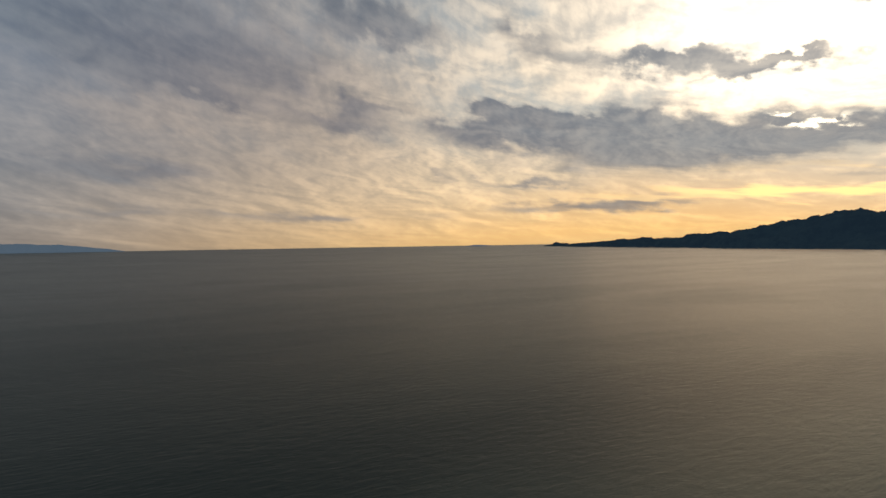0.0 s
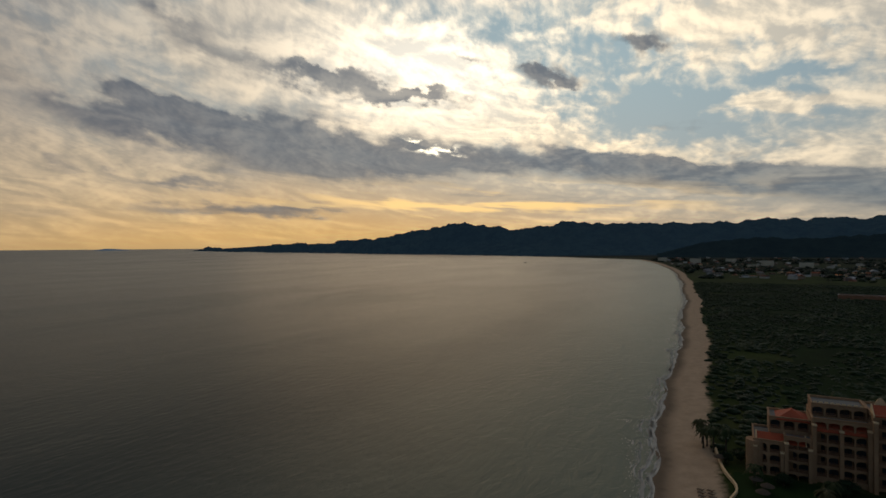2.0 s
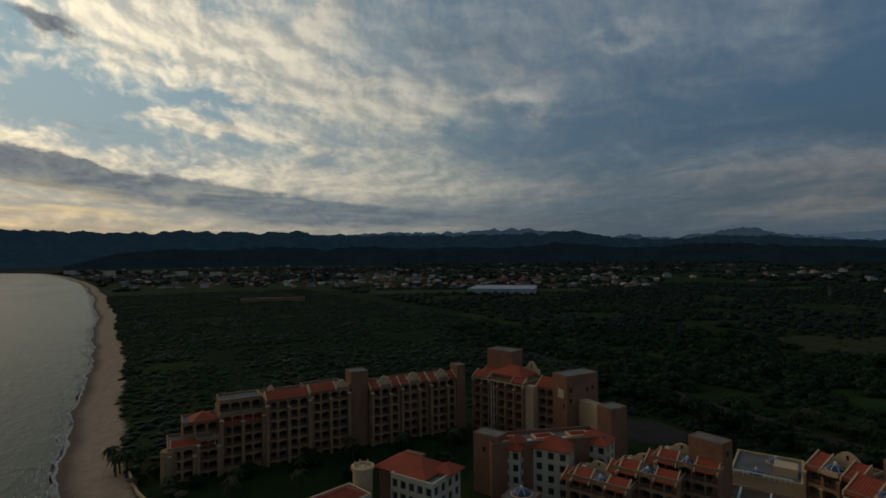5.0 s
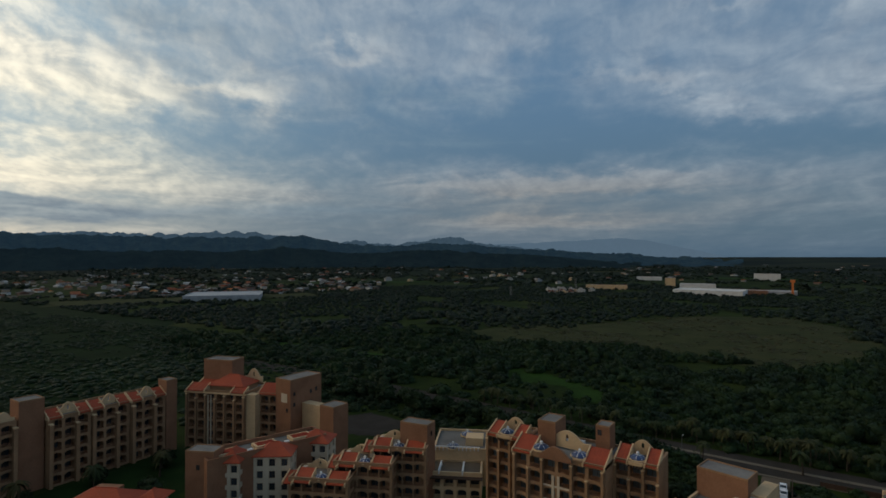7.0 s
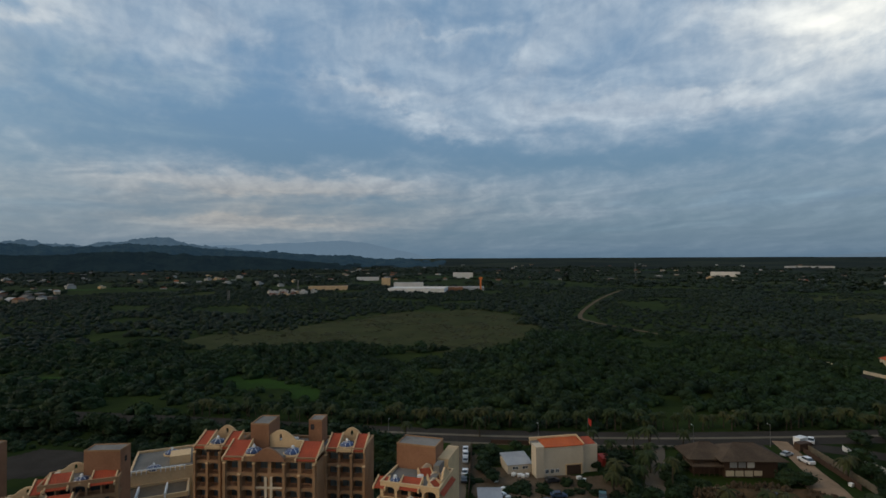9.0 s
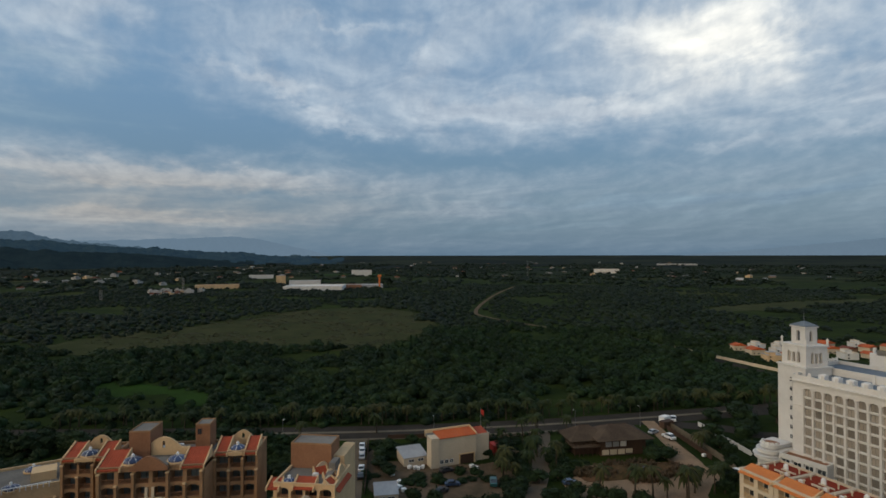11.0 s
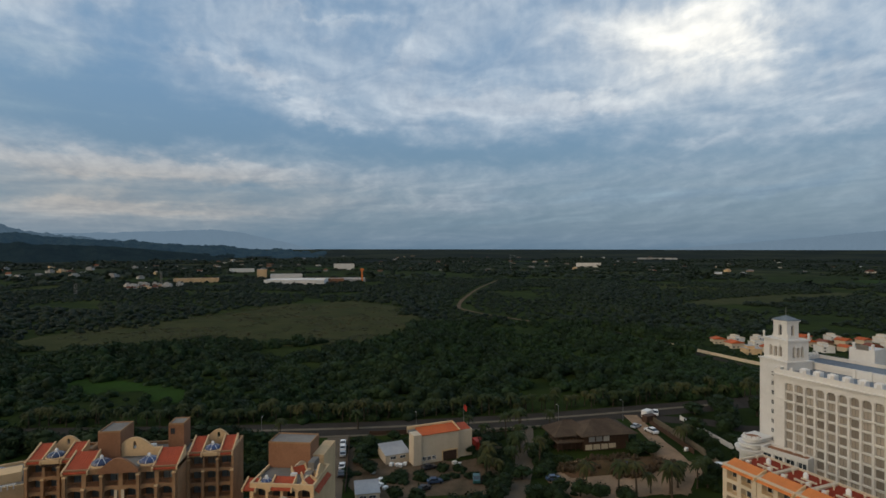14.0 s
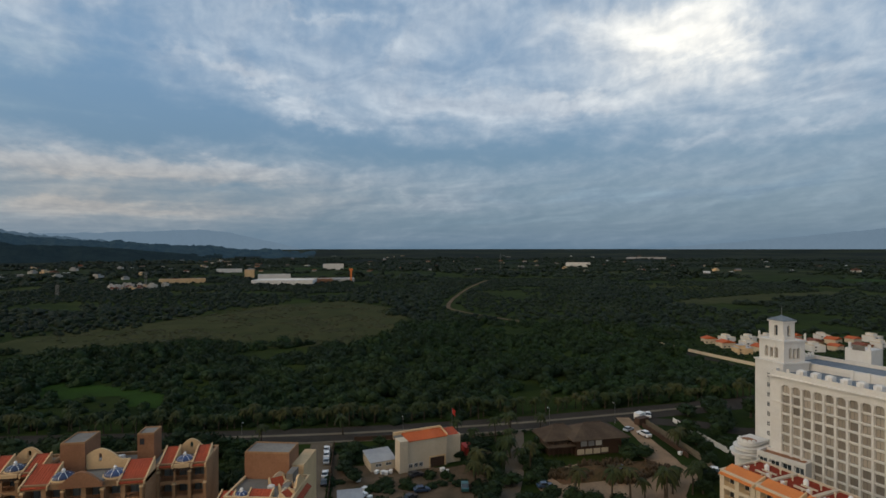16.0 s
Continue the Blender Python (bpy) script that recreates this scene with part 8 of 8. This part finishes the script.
def far_town(spots):
    """Small far houses, too many to count: one mesh with walls and roofs."""
    v, f, mats = [], [], []
    for x, y, w, d, h, turn, pitched in spots:
        n = len(v)
        z = ground_at(x, y) - 1.0
        c, q = math.cos(turn), math.sin(turn)
        pts = [(-w, -d, 0), (w, -d, 0), (w, d, 0), (-w, d, 0), (-w, -d, h), (w, -d, h), (w, d, h), (-w, d, h)]
        k = 1.12
        e = h + (0.45 * w if pitched else 0.5)
        pts += [(-w * k, -d * k, h), (w * k, -d * k, h), (w * k, d * k, h), (-w * k, d * k, h)]
        pts += [(0, -d * k, e), (0, d * k, e), (0, d * k, e), (0, -d * k, e)] if pitched else [(-w * k, -d * k, e), (w * k, -d * k, e), (w * k, d * k, e), (-w * k, d * k, e)]
        v += [(x + a * c - b_ * q, y + a * q + b_ * c, z + up_) for a, b_, up_ in pts]
        f += [tuple(n + i for i in t) for t in ((0, 1, 5, 4), (1, 2, 6, 5), (2, 3, 7, 6), (3, 0, 4, 7))]
        f += [tuple(n + i for i in t) for t in (((8, 9, 12), (9, 10, 13, 12), (10, 11, 13), (11, 8, 12, 13)) if pitched else ((8, 9, 13, 12), (9, 10, 14, 13), (10, 11, 15, 14), (11, 8, 12, 15)))]
        mats += [0] * 4 + [1] * 4
        if not pitched:
            f.append(tuple(n + i for i in (12, 13, 14, 15)))
            mats.append(1)
    me = mesh_of("far_houses", v, f, FAR_WALLS)
    me.materials.append(FAR_ROOFS)
    me.polygons.foreach_set("material_index", mats)
    tagged(new("far_houses", me), "small pale far town houses among dark trees", "houses", kind="stuff")


def island_material(name, colors):
    """Paint that differs from piece to piece."""
    m = material(name, colors[0], 0.9, spec=0.05)
    gr = Graph(m.node_tree, False)
    p = next(n for n in m.node_tree.nodes if n.type == "BSDF_PRINCIPLED")
    ramp = gr.node("ShaderNodeValToRGB")
    ramp.color_ramp.interpolation = "CONSTANT"
    while len(ramp.color_ramp.elements) < len(colors):
        ramp.color_ramp.elements.new(0.5)
    for i, (e, c) in enumerate(zip(ramp.color_ramp.elements, colors)):
        e.position, e.color = i / len(colors), (*c, 1)
    gr.link(gr.node("ShaderNodeNewGeometry").outputs["Random Per Island"], ramp.inputs[0])
    gr.link(ramp.outputs[0], p.inputs["Base Color"])
    return m


FAR_WALLS = island_material("far house walls", [(0.50, 0.46, 0.40), (0.28, 0.21, 0.15), (0.20, 0.19, 0.18), (0.36, 0.28, 0.20), (0.60, 0.59, 0.56), (0.16, 0.12, 0.10)])
FAR_ROOFS = island_material("far house roofs", [(0.20, 0.07, 0.04), (0.40, 0.39, 0.38), (0.15, 0.14, 0.13), (0.24, 0.10, 0.055), (0.18, 0.18, 0.19), (0.12, 0.06, 0.045)])
far_spots = []
for i in range(420):
    x, y = town_spot(40, 97, 900, 2650)
    far_spots.append((x, y, random.uniform(3, 8), random.uniform(3, 7), random.uniform(3, 7), random.uniform(0, 3.14), random.random() < 0.5))
for i in range(130):
    a, r = random.uniform(-58, 42), 1 / random.uniform(1 / 3600, 1 / 1500)
    far_spots.append((-math.sin(radians(a)) * r, math.cos(radians(a)) * r, random.uniform(4, 11), random.uniform(4, 8), random.uniform(3, 6), random.uniform(0, 3.14), random.random() < 0.4))
far_town(far_spots)
for i in range(26):
    a, r = random.uniform(18, 50), random.uniform(1250, 2100)
    x, y = -math.sin(radians(a)) * r, math.cos(radians(a)) * r
    house(x, y, random.choice((0, 1, 2, 4)), random.uniform(0, 180), random.uniform(1.0, 1.8))
for i in range(24):
    house(-385 + random.uniform(0, 72), 915 + random.uniform(-20, 50), random.choice((0, 2, 2, 1)), random.uniform(0, 40), random.uniform(0.8, 1.2), "white estate houses")
for i in range(18):
    a, r = random.uniform(-58, 0), random.uniform(1500, 2500)
    house(-math.sin(radians(a)) * r, math.cos(radians(a)) * r, random.choice((0, 1, 3, 6)), random.uniform(0, 180), random.uniform(0.9, 1.4), "houses on the eastern plain")
# villas behind the hotel
for i in range(22):
    x, y = 232 + (i % 8) * 17 + random.uniform(-3, 3), 300 + (i // 8) * 17 + random.uniform(-3, 3)
    house(x, y, random.choice((7, 7, 8, 8, 3, 1)), random.uniform(-20, 20), random.uniform(0.75, 0.95), "villas behind the hotel")
gx, gy = jittered(216, 262, 400, 350, 4.4, RNG)
ok = (wobble(gx, gy, 10.0, 4.0) > -0.35) & ((gy < 297) | (wobble(gx, gy, 5.0, 6.0) > 0.2)) & (off_line(gx, gy, ESTATE_ROAD) > 12)
gx, gy = gx[ok], gy[ok]
sz = 1.9 * RNG.uniform(0.5, 1.6, len(gx))
scatter("villa_shrubs", mid_crowns, gx, gy, sz, sz * RNG.uniform(0.6, 1.1, len(gx)), LEAF_SHRUB, "dark green garden shrubs between the villas", "shrubs", RNG)
fence([(199, 350), (203, 330), (208, 305), (214, 280), (219, 262)], 1.7, STUCCO_WHITE, "long cream estate wall beside the road", 5.0)


def big_block(name, label, x, y, turn, w, d, h, wall, roof, floors, bays, group=""):
    b = thing(name, label, "building", (x, y, ground_at(x, y) - 0.5), turn, group)
    m = block(b, (0, 0, 0), 0, w, d, h, wall, {"front": dict(ow=w / bays * 0.55, oh=1.6, sill=0.8, arch=0, depth=0.4, floors=floors, h=h / floors, bays=bays)} if bays else {}, floor_mat=roof, parapet=0.8, coping=HOTEL_WHITE)
    return b, m


def bearing_block(name, label, bearing, r, w, d, h, wall, roof, floors, bays, skew=0.0):
    """A far building whose front faces the shore, centred on its bearing."""
    x, y = -math.sin(radians(bearing)) * r, math.cos(radians(bearing)) * r
    turn = facing(x, y) + skew
    return big_block(name, label, x - w / 2 * math.cos(radians(turn)), y - w / 2 * math.sin(radians(turn)), turn, w, d, h, wall, roof, floors, bays)


bearing_block("apartment_block", "white six-storey slab of flats far across the plain", 2.2, 1650, 60, 16, 18, HOTEL_WHITE, TERRACE, 6, 12)
bearing_block("apartment_block", "pale beige block of flats beside the shopping centre", 10.4, 1240, 20, 16, 18, STUCCO_CREAM, TERRACE, 6, 5)
bearing_block("shopping_centre", "long low white shopping centre", 6.6, 1050, 104, 70, 8, HOTEL_WHITE, HOTEL_WHITE, 1, 0, -9)
bearing_block("shopping_wing", "stepped white wing of the shopping centre", 8.0, 1120, 60, 30, 13, HOTEL_WHITE, METAL_ROOF, 2, 8)
bearing_block("shopping_hall", "low pale retail hall with a metal roof", 1.4, 1085, 52, 40, 6, METAL_ROOF, METAL_ROOF, 1, 0)
bearing_block("orange_store", "low store with a dull red front", 3.2, 1066, 36, 30, 7, STUCCO_TERRA, METAL_ROOF, 1, 0)
bearing_block("long_hall", "long white industrial hall", 12.3, 1560, 63, 24, 9, HOTEL_WHITE, METAL_ROOF, 1, 0)
bearing_block("terrace_row", "long row of ochre terraced houses", 16.4, 1110, 77, 14, 8, STUCCO_CREAM, ROOF_ORANGE, 2, 16)
bearing_block("white_hall", "white commercial hall on the eastern plain", -23.4, 1930, 82, 30, 14, HOTEL_WHITE, HOTEL_WHITE, 1, 0)
bearing_block("long_shed", "far pale greenhouse roofs", -30.0, 3000, 190, 30, 7, METAL_ROOF, TOWN_WHITE, 1, 0)
bearing_block("warehouse", "wide warehouse with a pale grey metal roof", 54.9, 940, 104, 100, 8, METAL_ROOF, METAL_ROOF, 1, 0, -5)
bearing_block("long_roof_building", "long low building with a red roof beside the field", 79.0, 790, 84, 14, 5, STUCCO_TERRA, TOWN_ROOF, 1, 0)
for a, r, h_ in ((96, 2250, 14), (93, 2050, 16), (90, 2150, 12), (87, 1900, 14), (84, 1800, 12), (88, 1700, 9), (98, 2450, 12)):
    x, y = -math.sin(radians(a)) * r, math.cos(radians(a)) * r
    if float(shore_distance(x, y)) > 30:
        big_block("beach_hotel", "pale beach hotel at the end of the bay", x, y, facing(x, y), 34, 14, h_, STUCCO_WHITE, TERRACE, 4, 7, "hotels at the end of the bay")

tw = thing("orange_tower", "slim orange advertising tower", "tower", (-6, 1040, ground_at(-6, 1040)), 0)
part("shaft", Shape().box(-1.6, -1.6, 0, 1.6, 1.6, 22).mesh("shaft", ORANGE_PAINT), tw)
part("head", Shape().box(-3.4, -2, 22, 3.4, 2, 26).mesh("head", ORANGE_PAINT), tw)


def mast(x, y, h):
    b = thing("radio_mast", "thin lattice radio mast", "mast", (x, y, ground_at(x, y)), 0, "radio masts")
    for sx in (-1, 1):
        for sy in (-1, 1):
            part("leg", Shape().box(-0.15, -0.15, 0, 0.15, 0.15, h).mesh("leg", STEEL), b, pose(sx * 1.2, sy * 1.2, 0))
    for k in range(int(h / 4)):
        part("brace", Shape().box(-1.3, -1.3, 0, 1.3, -1.1, 0.2).box(-1.3, 1.1, 0, 1.3, 1.3, 0.2).box(-1.3, -1.1, 0, -1.1, 1.1, 0.2).box(1.1, -1.1, 0, 1.3, 1.1, 0.2).mesh("brace", STEEL), b, pose(0, 0, 2 + k * 4))


mast(434, 1575, 46)
mast(-395, 806, 15)
mast(-330, 935, 26)
